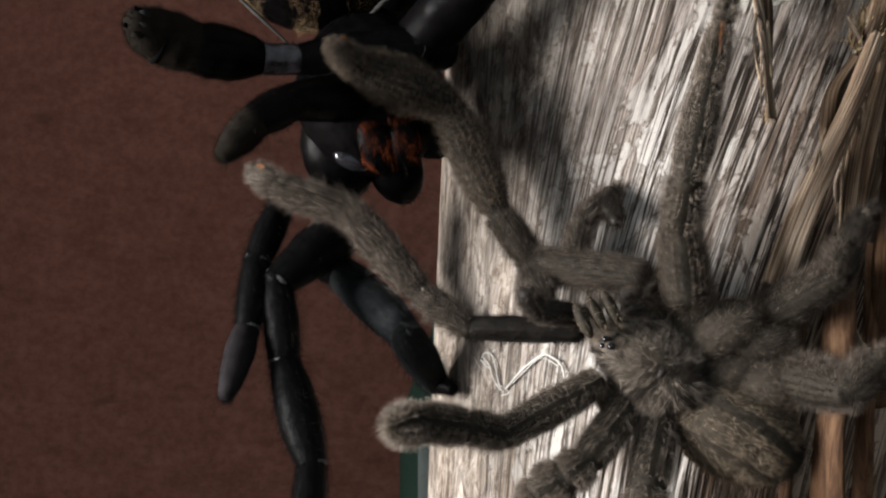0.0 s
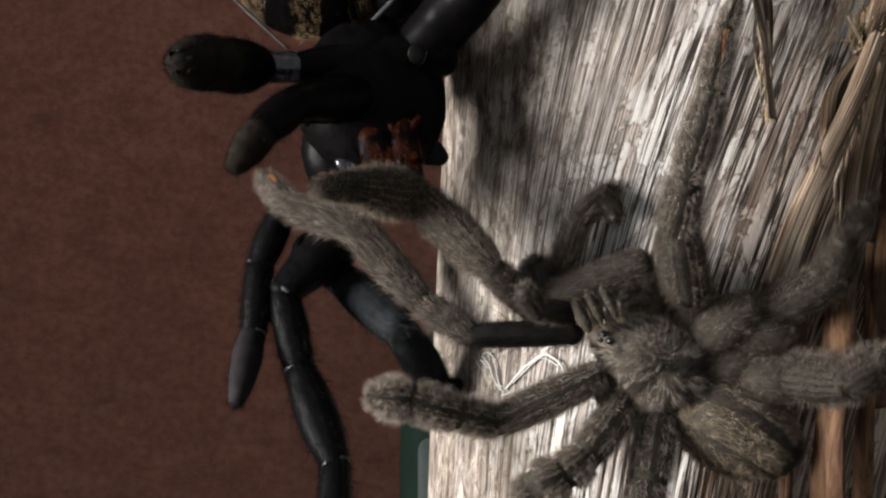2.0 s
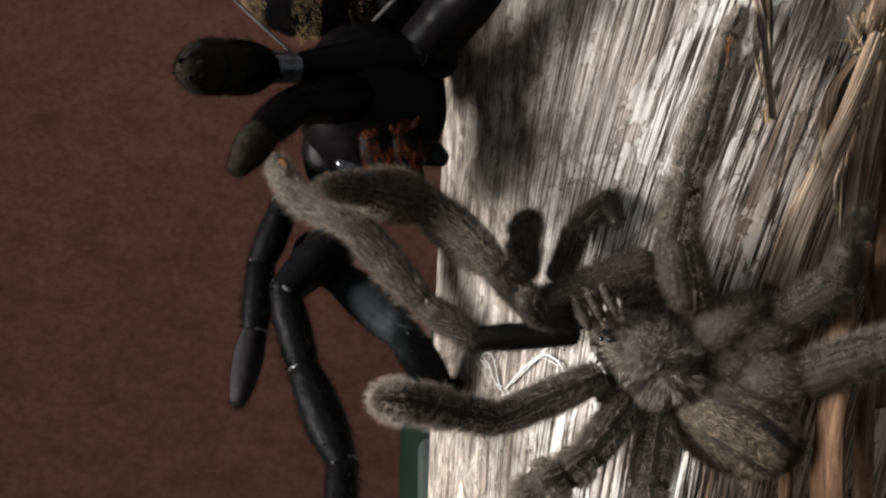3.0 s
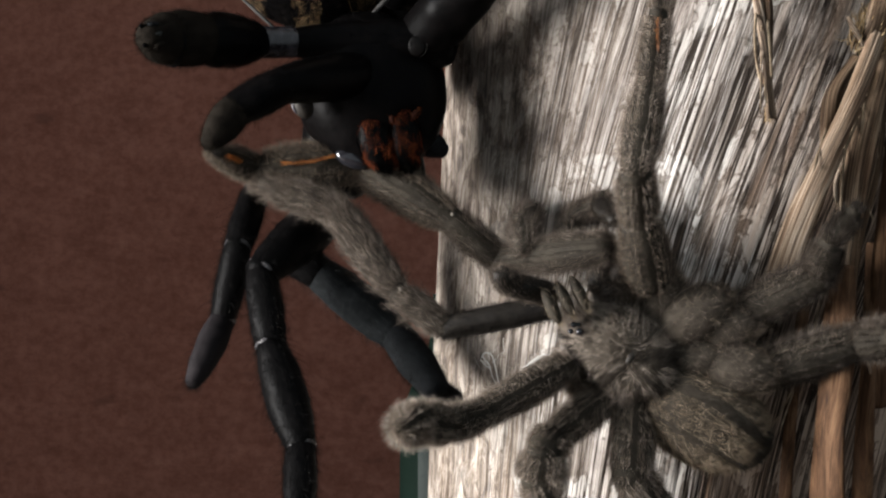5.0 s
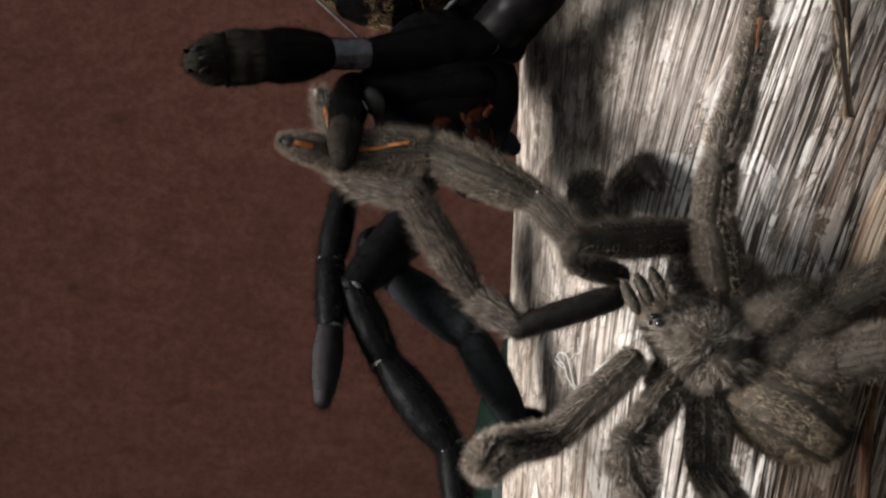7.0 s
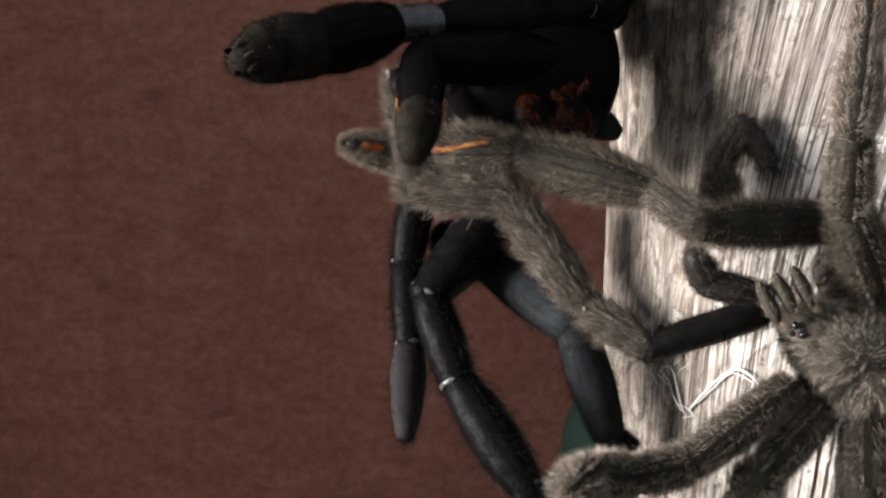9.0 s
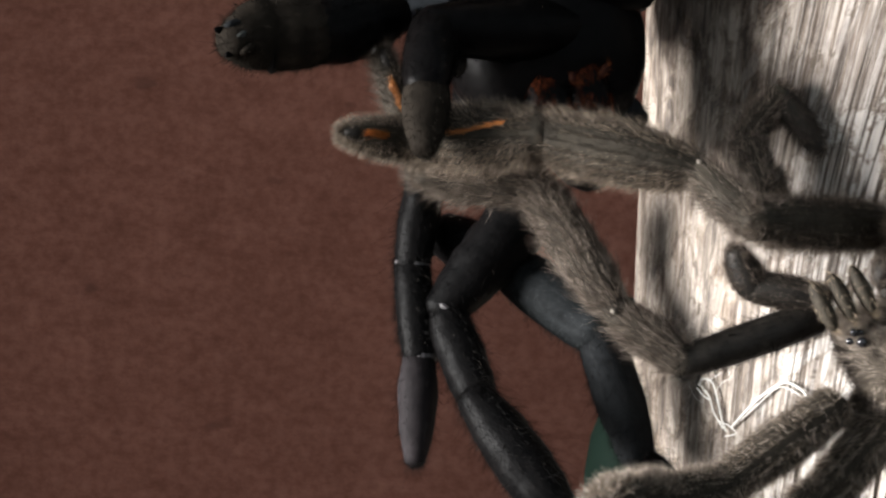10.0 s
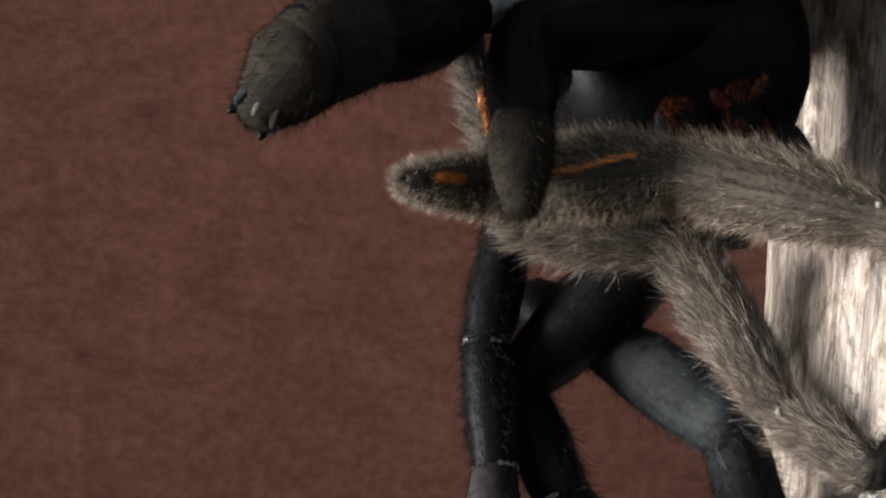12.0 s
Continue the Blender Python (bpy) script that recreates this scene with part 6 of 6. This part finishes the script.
    key_leg(grey, "far")
    joint(grey, "hind", 0, [(0.00, 59.5, -1.0, -21.9), (0.40, 59.5, -1.0, -21.9), (2.00, 59.5, -1.0, -22.3), (2.60, 60.5, -1.0, -22.8), (3.00, 61.5, -1.0, -23.3), (3.15, 61.5, -1.0, -23.3), (4.70, 55.5, -1.0, -21.9), (5.00, 55.5, -1.0, -21.9), (5.50, 58.5, -1.0, -24.3), (5.65, 58.5, -1.0, -24.3), (6.00, 56.9, -1.0, -22.1), (7.00, 54.8, -1.0, -19.8), (8.80, 57.0, -1.0, -20.4), (9.50, 56.9, -1.0, -18.9), (10.30, 57.1, -1.0, -20.3), (11.00, 57.3, -1.0, -19.0), (12.00, 56.4, -1.0, -19.6)])
    joint(grey, "hind", 1, [(0.00, 68.9, -16.8, -24.0), (0.40, 68.9, -16.8, -24.0), (2.00, 68.9, -17.0, -23.0), (2.60, 75.8, -10.1, -18.0), (3.00, 75.6, -11.4, -17.4), (3.15, 75.6, -11.4, -17.4), (4.70, 73.0, -3.7, -16.3), (5.00, 73.0, -3.7, -16.3), (5.50, 75.5, -3.6, -17.3), (5.65, 75.5, -3.6, -17.3), (6.00, 71.0, -12.0, -17.2), (7.00, 66.4, -15.0, -16.3), (8.80, 68.6, -15.0, -16.9), (9.50, 68.5, -15.0, -15.4), (10.30, 68.7, -15.0, -16.8), (11.00, 68.9, -15.0, -15.5), (12.00, 68.0, -15.0, -16.1)])
    joint(grey, "hind", 2, [(0.00, 74.2, -19.3, -19.0), (0.40, 74.2, -19.3, -19.0), (2.00, 73.9, -21.1, -19.0), (2.60, 80.7, -15.5, -15.3), (3.00, 80.4, -17.0, -15.3), (3.15, 80.4, -17.0, -15.3), (4.70, 77.9, -9.6, -15.6), (5.00, 77.9, -9.6, -15.6), (5.50, 81.0, -8.9, -16.1), (5.65, 81.0, -8.9, -16.1), (6.00, 76.9, -16.8, -16.5), (7.00, 72.2, -20.0, -16.1), (8.80, 74.4, -20.0, -16.7), (9.50, 74.3, -20.0, -15.2), (10.30, 74.5, -20.0, -16.6), (11.00, 74.7, -20.0, -15.3), (12.00, 73.8, -20.0, -15.9)])
    joint(grey, "hind", 3, [(0.00, 82.2, -17.6, -20.1), (0.40, 82.2, -17.6, -20.1), (2.00, 81.9, -19.3, -20.0), (2.60, 88.6, -14.5, -17.3), (3.00, 88.3, -15.9, -17.3), (3.15, 88.3, -15.9, -17.3), (4.70, 85.8, -8.9, -17.5), (5.00, 85.8, -8.9, -17.5), (5.50, 88.9, -8.3, -18.1), (5.65, 88.9, -8.3, -18.1), (6.00, 84.8, -15.6, -18.5), (7.00, 80.0, -18.4, -18.0), (8.80, 82.3, -18.4, -18.6), (9.50, 82.1, -18.4, -17.1), (10.30, 82.3, -18.4, -18.5), (11.00, 82.6, -18.4, -17.3), (12.00, 81.6, -18.4, -17.8)])
    key_leg(grey, "hind")
    joint(black, "stubby", 0, [(0.00, -0.4, 10.0, 36.4), (0.40, -0.4, 10.0, 36.4), (1.50, -0.4, 10.0, 35.7), (3.00, -0.4, 10.0, 34.9), (3.10, -0.4, 10.0, 34.9), (3.20, -0.4, 10.0, 35.7), (4.70, -0.4, 10.0, 36.9), (5.00, -0.4, 10.0, 36.9), (5.50, -0.4, 10.0, 36.4), (5.65, -0.4, 10.0, 36.4), (6.00, -0.9, 10.0, 37.1), (7.00, -1.6, 10.0, 37.1), (8.80, -0.7, 10.0, 35.5), (9.50, -2.3, 10.0, 35.9), (10.30, -1.8, 10.0, 34.0), (11.00, -2.3, 10.0, 35.3), (11.50, -4.0, 10.0, 34.0), (12.00, -3.0, 10.0, 33.7)])
    joint(black, "stubby", 1, [(0.00, -26.2, 5.4, 34.0), (0.40, -26.2, 5.8, 33.5), (1.50, -26.7, 8.6, 33.2), (3.00, -26.2, 5.4, 32.5), (3.10, -26.2, 5.4, 32.5), (3.20, -26.2, 5.3, 33.5), (4.70, -26.9, 8.4, 37.3), (5.00, -26.9, 8.4, 37.3), (5.50, -26.2, 4.6, 36.0), (5.65, -26.2, 4.6, 36.0), (6.00, -26.1, 2.5, 35.0), (7.00, -26.6, 2.2, 34.5), (8.80, -26.0, 3.3, 32.5), (9.50, -26.8, 1.1, 32.0), (10.30, -27.9, 7.8, 31.1), (11.00, -26.9, 1.6, 31.3), (11.50, -27.3, -1.6, 30.0), (12.00, -26.1, -1.9, 29.8)])
    joint(black, "stubby", 2, [(0.00, -31.9, 4.1, 33.9), (0.40, -31.9, 4.5, 33.4), (1.50, -32.0, 6.3, 33.1), (3.00, -31.0, 2.1, 32.3), (3.10, -31.0, 2.1, 32.3), (3.20, -31.6, 3.1, 33.3), (4.70, -32.4, 6.4, 37.1), (5.00, -32.4, 6.4, 37.1), (5.50, -31.6, 2.4, 35.8), (5.65, -31.6, 2.4, 35.8), (6.00, -31.9, 1.9, 35.0), (7.00, -32.9, 1.7, 34.5), (8.80, -31.4, 1.1, 32.3), (9.50, -32.1, -1.1, 31.4), (10.30, -32.8, 4.7, 30.1), (11.00, -31.9, -1.5, 31.0), (11.50, -31.9, -5.1, 29.3), (12.00, -30.7, -5.5, 28.9)])
    joint(black, "stubby", 3, [(0.00, -44.0, 0.6, 35.6), (0.40, -44.0, 1.0, 35.0), (1.50, -39.9, -2.5, 33.4), (3.00, -37.7, -8.6, 31.5), (3.10, -37.7, -8.6, 31.5), (3.20, -38.2, -7.6, 32.5), (4.70, -42.2, -1.6, 37.0), (5.00, -42.2, -1.6, 37.0), (5.50, -41.0, -6.0, 35.4), (5.65, -41.0, -6.0, 35.4), (6.00, -42.5, -5.1, 35.4), (7.00, -44.0, -4.3, 33.6), (8.80, -43.0, -2.5, 28.7), (9.50, -42.4, -7.8, 28.2), (10.30, -42.9, -2.2, 26.7), (11.00, -42.8, -6.8, 27.4), (11.50, -40.7, -13.3, 25.3), (12.00, -40.1, -13.1, 25.3)])
    joint(black, "stubby", 4, [(0.00, -50.1, -2.4, 37.4), (0.40, -50.2, -2.2, 36.4), (1.50, -44.8, -7.6, 33.5), (3.00, -40.5, -14.5, 31.1), (3.10, -40.5, -14.5, 31.1), (3.20, -41.6, -13.6, 32.1), (4.70, -47.7, -6.0, 36.6), (5.00, -47.7, -6.0, 36.6), (5.50, -46.0, -11.0, 35.0), (5.65, -46.0, -11.0, 35.0), (6.00, -48.5, -8.7, 35.1), (7.00, -51.3, -5.1, 33.0), (8.80, -49.5, -5.1, 27.7), (9.50, -48.1, -12.0, 27.8), (10.30, -49.8, -3.0, 25.9), (11.00, -47.9, -11.4, 25.8), (11.50, -45.3, -18.1, 22.9), (12.00, -45.1, -17.6, 23.1)])
    joint(black, "stubby", 5, [(0.00, -54.5, -8.7, 40.3), (0.40, -54.5, -8.7, 38.8), (1.50, -48.6, -14.6, 33.5), (3.00, -43.2, -21.4, 30.1), (3.10, -43.2, -21.4, 30.1), (3.20, -44.1, -20.4, 30.4), (4.70, -51.6, -13.1, 36.5), (5.00, -51.6, -13.1, 36.5), (5.50, -49.5, -17.9, 33.5), (5.65, -49.5, -17.9, 33.5), (6.00, -52.5, -15.7, 33.6), (7.00, -57.0, -11.0, 32.1), (8.80, -55.1, -10.7, 25.2), (9.50, -53.8, -17.6, 25.9), (10.30, -54.6, -9.5, 24.0), (11.00, -53.6, -14.8, 20.9), (11.50, -50.7, -21.0, 17.4), (12.00, -51.2, -18.2, 16.0)])
    key_leg(black, "stubby")
    joint(black, "hooked", 0, [(0.00, -14.6, 7.0, 27.5), (3.00, -14.6, 7.0, 27.5), (3.10, -14.6, 7.0, 27.5), (3.20, -14.6, 7.0, 28.5), (4.70, -14.6, 7.0, 31.6), (5.00, -14.6, 7.0, 31.6), (5.50, -12.6, 7.0, 30.6), (5.65, -12.6, 7.0, 30.6), (6.00, -4.0, 7.0, 28.2), (7.00, -6.6, 7.0, 29.3), (8.80, -9.4, 7.0, 27.5), (9.50, -11.1, 7.0, 28.4), (10.30, -11.2, 7.0, 28.0), (11.00, -10.2, 7.0, 29.1), (12.00, -9.8, 7.0, 28.4)])
    joint(black, "hooked", 1, [(0.00, -26.3, -9.3, 25.6), (3.00, -25.8, -9.6, 25.0), (3.10, -25.8, -9.6, 25.0), (3.20, -26.6, -9.1, 26.5), (4.70, -27.9, -7.9, 28.6), (5.00, -27.9, -7.9, 28.6), (5.50, -27.0, -7.0, 28.2), (5.65, -27.0, -7.0, 28.2), (6.00, -26.2, 5.7, 28.2), (7.00, -29.3, 5.6, 28.8), (8.80, -27.9, -1.0, 26.6), (9.50, -28.0, -4.0, 27.2), (10.30, -27.9, -4.4, 27.1), (11.00, -27.3, -3.5, 27.0), (12.00, -26.0, -4.8, 26.3)])
    joint(black, "hooked", 2, [(0.00, -32.2, -16.0, 21.8), (3.00, -30.7, -16.1, 19.9), (3.10, -30.7, -16.1, 19.9), (3.20, -33.3, -13.8, 21.4), (4.70, -36.0, -10.4, 24.0), (5.00, -36.0, -10.4, 24.0), (5.50, -34.5, -11.8, 24.4), (5.65, -34.5, -11.8, 24.4), (6.00, -29.8, -1.8, 23.2), (7.00, -30.2, -0.9, 21.7), (8.80, -27.8, -7.1, 19.1), (9.50, -28.5, -9.9, 19.5), (10.30, -28.4, -9.8, 19.1), (11.00, -27.6, -7.2, 18.0), (12.00, -26.2, -9.5, 17.8)])
    joint(black, "hooked", 3, [(0.00, -37.9, -19.4, 15.1), (3.00, -35.4, -20.0, 12.7), (3.10, -35.4, -20.0, 12.7), (3.20, -39.4, -15.3, 14.4), (4.70, -40.4, -15.5, 17.5), (5.00, -40.4, -15.5, 17.5), (5.50, -38.2, -15.2, 16.5), (5.65, -38.2, -15.2, 16.5), (6.00, -29.3, -6.1, 14.9), (7.00, -30.4, -6.2, 14.0), (8.80, -28.6, -12.2, 11.3), (9.50, -29.1, -13.5, 10.8), (10.30, -28.4, -12.9, 10.2), (11.00, -27.3, -11.7, 9.8), (12.00, -26.1, -11.2, 8.6)])
    key_leg(black, "hooked")
    joint(black, "hanging", 0, [(0.00, -29.9, 24.0, 9.1), (0.40, -29.9, 24.0, 8.5), (3.00, -28.9, 24.0, 9.6), (3.10, -28.9, 24.0, 9.6), (3.20, -32.0, 24.0, 10.1), (4.70, -35.2, 24.0, 10.1), (5.00, -35.2, 24.0, 10.1), (5.50, -32.6, 24.0, 10.6), (5.65, -32.6, 24.0, 10.6), (6.00, -32.6, 24.0, 10.3), (7.00, -32.1, 24.0, 10.0), (8.80, -29.8, 24.0, 10.3), (9.50, -31.3, 24.0, 9.1), (10.30, -30.5, 24.0, 10.2), (11.00, -29.8, 24.0, 9.3), (12.00, -29.2, 24.0, 8.5)])
    joint(black, "hanging", 1, [(0.00, -34.2, 17.9, -2.2), (0.40, -33.9, 17.3, -2.5), (3.00, -33.8, 22.0, -2.8), (3.10, -33.8, 22.0, -2.8), (3.20, -36.8, 17.3, -0.6), (4.70, -37.6, 15.0, 0.3), (5.00, -37.6, 15.0, 0.3), (5.50, -36.7, 16.6, 0.1), (5.65, -36.7, 16.6, 0.1), (6.00, -36.3, 17.2, -0.7), (7.00, -34.3, 18.8, -2.3), (8.80, -32.0, 23.7, -3.4), (9.50, -32.6, 18.6, -3.2), (10.30, -32.7, 23.7, -3.8), (11.00, -31.9, 19.9, -3.4), (12.00, -31.2, 18.8, -3.8)])
    joint(black, "hanging", 2, [(0.00, -35.6, 12.5, -14.3), (0.40, -35.0, 12.3, -14.8), (3.00, -34.7, 17.3, -15.3), (3.10, -34.7, 17.3, -15.3), (3.20, -38.7, 13.0, -13.1), (4.70, -40.2, 14.4, -12.8), (5.00, -40.2, 14.4, -12.8), (5.50, -39.1, 14.5, -12.8), (5.65, -39.1, 14.5, -12.8), (6.00, -37.5, 13.3, -13.4), (7.00, -33.9, 13.3, -14.4), (8.80, -31.4, 19.1, -15.9), (9.50, -31.6, 13.4, -15.4), (10.30, -31.3, 21.1, -16.7), (11.00, -30.1, 16.8, -16.2), (12.00, -30.0, 14.2, -16.2)])
    joint(black, "hanging", 3, [(0.00, -39.1, 5.1, -27.2), (0.40, -38.0, 4.6, -27.7), (3.00, -37.2, 10.1, -28.5), (3.10, -37.2, 10.1, -28.5), (3.20, -44.4, 5.3, -25.0), (4.70, -45.2, 6.3, -24.7), (5.00, -45.2, 6.3, -24.7), (5.50, -44.4, 7.4, -25.3), (5.65, -44.4, 7.4, -25.3), (6.00, -40.8, 6.2, -26.6), (7.00, -35.0, 7.7, -28.6), (8.80, -31.8, 14.6, -30.5), (9.50, -32.2, 10.4, -30.5), (10.30, -31.4, 16.8, -31.5), (11.00, -30.2, 12.8, -31.0), (12.00, -29.9, 6.7, -29.6)])
    key_leg(black, "hanging")
    joint(black, "long", 0, [(0.00, -17.3, 24.0, 4.8), (0.40, -17.1, 24.0, 4.8), (1.00, -16.8, 24.0, 4.8), (2.00, -16.4, 24.0, 4.8), (3.00, -16.2, 24.0, 4.8), (3.10, -16.2, 24.0, 4.8), (3.20, -18.9, 24.0, 5.4), (4.70, -22.6, 24.0, 5.9), (5.00, -22.6, 24.0, 5.9), (5.50, -21.5, 24.0, 5.9), (5.65, -21.5, 24.0, 5.9), (6.00, -21.0, 24.0, 5.6), (6.50, -19.8, 24.0, 5.6), (7.00, -18.4, 24.0, 5.8), (8.80, -16.4, 24.0, 5.6), (9.50, -17.4, 24.0, 4.5), (10.30, -15.7, 24.0, 4.7), (11.00, -15.8, 24.0, 5.2), (12.00, -14.5, 24.0, 5.3)])
    joint(black, "long", 1, [(0.00, -30.4, 15.3, -6.1), (0.40, -30.2, 15.6, -6.3), (1.00, -29.8, 16.6, -7.2), (2.00, -29.5, 17.7, -7.7), (3.00, -29.3, 17.7, -7.7), (3.10, -29.3, 17.7, -7.7), (3.20, -32.0, 15.6, -5.8), (4.70, -33.1, 11.5, -4.1), (5.00, -33.1, 11.5, -4.1), (5.50, -32.8, 13.1, -5.0), (5.65, -32.8, 13.1, -5.0), (6.00, -32.7, 13.5, -5.4), (6.50, -31.3, 14.5, -6.4), (7.00, -30.0, 16.0, -7.2), (8.80, -28.7, 18.8, -8.1), (9.50, -27.4, 13.3, -7.9), (10.30, -28.8, 22.8, -10.0), (11.00, -29.4, 22.8, -8.6), (12.00, -28.4, 22.8, -7.9)])
    joint(black, "long", 2, [(0.00, -28.8, 11.8, -20.4), (0.40, -28.4, 11.4, -20.4), (1.00, -26.8, 13.5, -21.3), (2.00, -26.2, 13.6, -21.5), (3.00, -25.5, 14.2, -21.6), (3.10, -25.5, 14.2, -21.6), (3.20, -29.1, 10.9, -19.6), (4.70, -30.8, 4.9, -17.2), (5.00, -30.8, 4.9, -17.2), (5.50, -30.0, 9.3, -19.1), (5.65, -30.0, 9.3, -19.1), (6.00, -29.9, 7.2, -18.5), (6.50, -26.2, 10.5, -19.8), (7.00, -23.9, 13.7, -20.5), (8.80, -23.6, 14.7, -21.4), (9.50, -23.2, 8.6, -21.3), (10.30, -23.2, 16.3, -22.1), (11.00, -23.9, 21.9, -22.7), (12.00, -22.9, 15.8, -19.7)])
    joint(black, "long", 3, [(0.00, -23.4, 4.8, -38.8), (0.40, -22.4, 4.9, -38.8), (1.00, -20.0, 4.5, -38.4), (2.00, -19.2, 4.2, -38.3), (3.00, -17.9, 5.4, -38.4), (3.10, -17.9, 5.4, -38.4), (3.20, -23.9, 5.5, -38.6), (4.70, -24.9, -3.7, -34.7), (5.00, -24.9, -3.7, -34.7), (5.50, -21.5, 1.2, -35.8), (5.65, -21.5, 1.2, -35.8), (6.00, -21.4, -1.0, -35.1), (6.50, -15.1, 4.4, -35.7), (7.00, -11.7, 8.2, -36.0), (8.80, -12.8, 7.6, -37.2), (9.50, -11.8, 1.1, -36.5), (10.30, -11.3, 9.6, -37.2), (11.00, -12.2, 14.5, -37.8), (12.00, -11.5, 9.1, -35.3)])
    joint(black, "long", 4, [(0.00, -24.2, -3.6, -51.5), (0.40, -22.7, -3.6, -51.5), (1.00, -20.1, -3.2, -51.5), (2.00, -19.3, -3.2, -51.5), (3.00, -18.1, -2.0, -51.7), (3.10, -18.1, -2.0, -51.7), (3.20, -23.8, -2.3, -51.6), (4.70, -24.9, -11.8, -47.6), (5.00, -24.9, -11.8, -47.6), (5.50, -20.9, -6.9, -48.6), (5.65, -20.9, -6.9, -48.6), (6.00, -20.5, -8.7, -48.3), (6.50, -13.9, -1.3, -49.8), (7.00, -9.6, 2.9, -50.1), (8.80, -10.1, -0.2, -50.0), (9.50, -8.6, -5.8, -49.6), (10.30, -8.4, 1.4, -49.7), (11.00, -9.0, 6.5, -50.3), (12.00, -9.1, -2.2, -45.3)])
    key_leg(black, "long")
    joint(black, "bracing", 0, [(0.00, -26.3, 29.0, 0.3), (3.00, -25.5, 29.0, 0.2), (3.15, -25.5, 29.0, 0.2), (4.70, -30.4, 29.0, 0.5), (5.00, -30.4, 29.0, 0.5), (5.50, -29.5, 29.0, 0.9), (5.65, -29.5, 29.0, 0.9), (6.00, -29.5, 29.0, 0.6), (7.00, -27.2, 29.0, 1.4), (8.80, -25.8, 29.0, 0.3), (9.50, -28.1, 29.0, 0.7), (10.30, -27.9, 29.1, 0.7), (10.50, -27.5, 29.2, 1.5), (11.00, -27.6, 29.2, 1.4), (11.50, -27.9, 29.2, -0.2), (12.00, -26.5, 29.1, 0.1)])
    joint(black, "bracing", 1, [(0.00, -19.5, 27.0, -4.0), (3.00, -19.5, 27.0, -5.2), (3.15, -19.5, 27.0, -5.2), (4.70, -23.8, 27.0, -4.1), (5.00, -23.8, 27.0, -4.1), (5.50, -23.2, 27.0, -4.1), (5.65, -23.2, 27.0, -4.1), (6.00, -23.2, 27.0, -4.4), (7.00, -22.7, 27.0, -5.3), (8.80, -18.9, 27.0, -3.9), (9.50, -20.3, 25.0, -2.7), (10.30, -20.7, 27.0, -2.7), (10.50, -20.4, 27.0, -2.1), (11.00, -20.4, 27.0, -2.0), (11.50, -20.2, 27.0, -2.3), (12.00, -19.2, 27.0, -3.4)])
    joint(black, "bracing", 2, [(0.00, -7.8, 17.5, -14.5), (3.00, -7.7, 16.9, -15.0), (3.15, -7.7, 16.9, -15.0), (4.70, -9.0, 25.8, -15.7), (5.00, -9.0, 25.8, -15.7), (5.50, -7.9, 25.8, -14.7), (5.65, -7.9, 25.8, -14.7), (6.00, -9.4, 20.8, -14.8), (7.00, -8.9, 20.8, -15.7), (8.80, -6.4, 16.5, -12.4), (9.50, -5.8, 20.0, -13.4), (10.30, -7.1, 18.3, -11.5), (10.50, -7.0, 17.2, -10.0), (11.00, -6.1, 19.1, -10.6), (11.50, -6.7, 18.7, -11.8), (12.00, -6.0, 17.7, -12.1)])
    joint(black, "bracing", 3, [(0.00, -1.5, 29.8, -25.0), (3.00, -0.4, 27.6, -26.5), (3.15, -0.4, 27.6, -26.5), (4.70, -1.4, 14.1, -25.6), (5.00, -1.4, 14.1, -25.6), (5.50, 0.1, 26.4, -30.0), (5.65, 0.1, 26.4, -30.0), (6.00, 0.1, 20.9, -29.5), (7.00, -0.6, 20.8, -31.3), (8.80, -0.8, 16.3, -29.2), (9.50, -1.2, 20.3, -30.1), (10.30, -1.5, 20.0, -27.8), (10.50, -0.8, 16.8, -26.3), (11.00, 0.1, 22.8, -26.4), (11.50, -2.0, 24.6, -27.3), (12.00, -1.7, 25.3, -27.0)])
    joint(black, "bracing", 4, [(0.00, 2.2, 24.7, -26.4), (3.00, 3.3, 22.5, -25.1), (3.15, 3.3, 22.5, -25.1), (4.70, 3.2, 18.2, -27.5), (5.00, 3.2, 18.2, -27.5), (5.50, 4.2, 21.6, -31.3), (5.65, 4.2, 21.6, -31.3), (6.00, 4.3, 25.4, -31.4), (7.00, 4.1, 25.2, -31.0), (8.80, 3.6, 20.6, -31.3), (9.50, 3.6, 24.3, -32.1), (10.30, 3.6, 21.0, -31.7), (10.50, 4.0, 18.2, -30.4), (11.00, 5.0, 24.1, -30.5), (11.50, 2.8, 24.7, -31.7), (12.00, 3.0, 24.0, -31.5)])
    key_leg(black, "bracing")


motions()
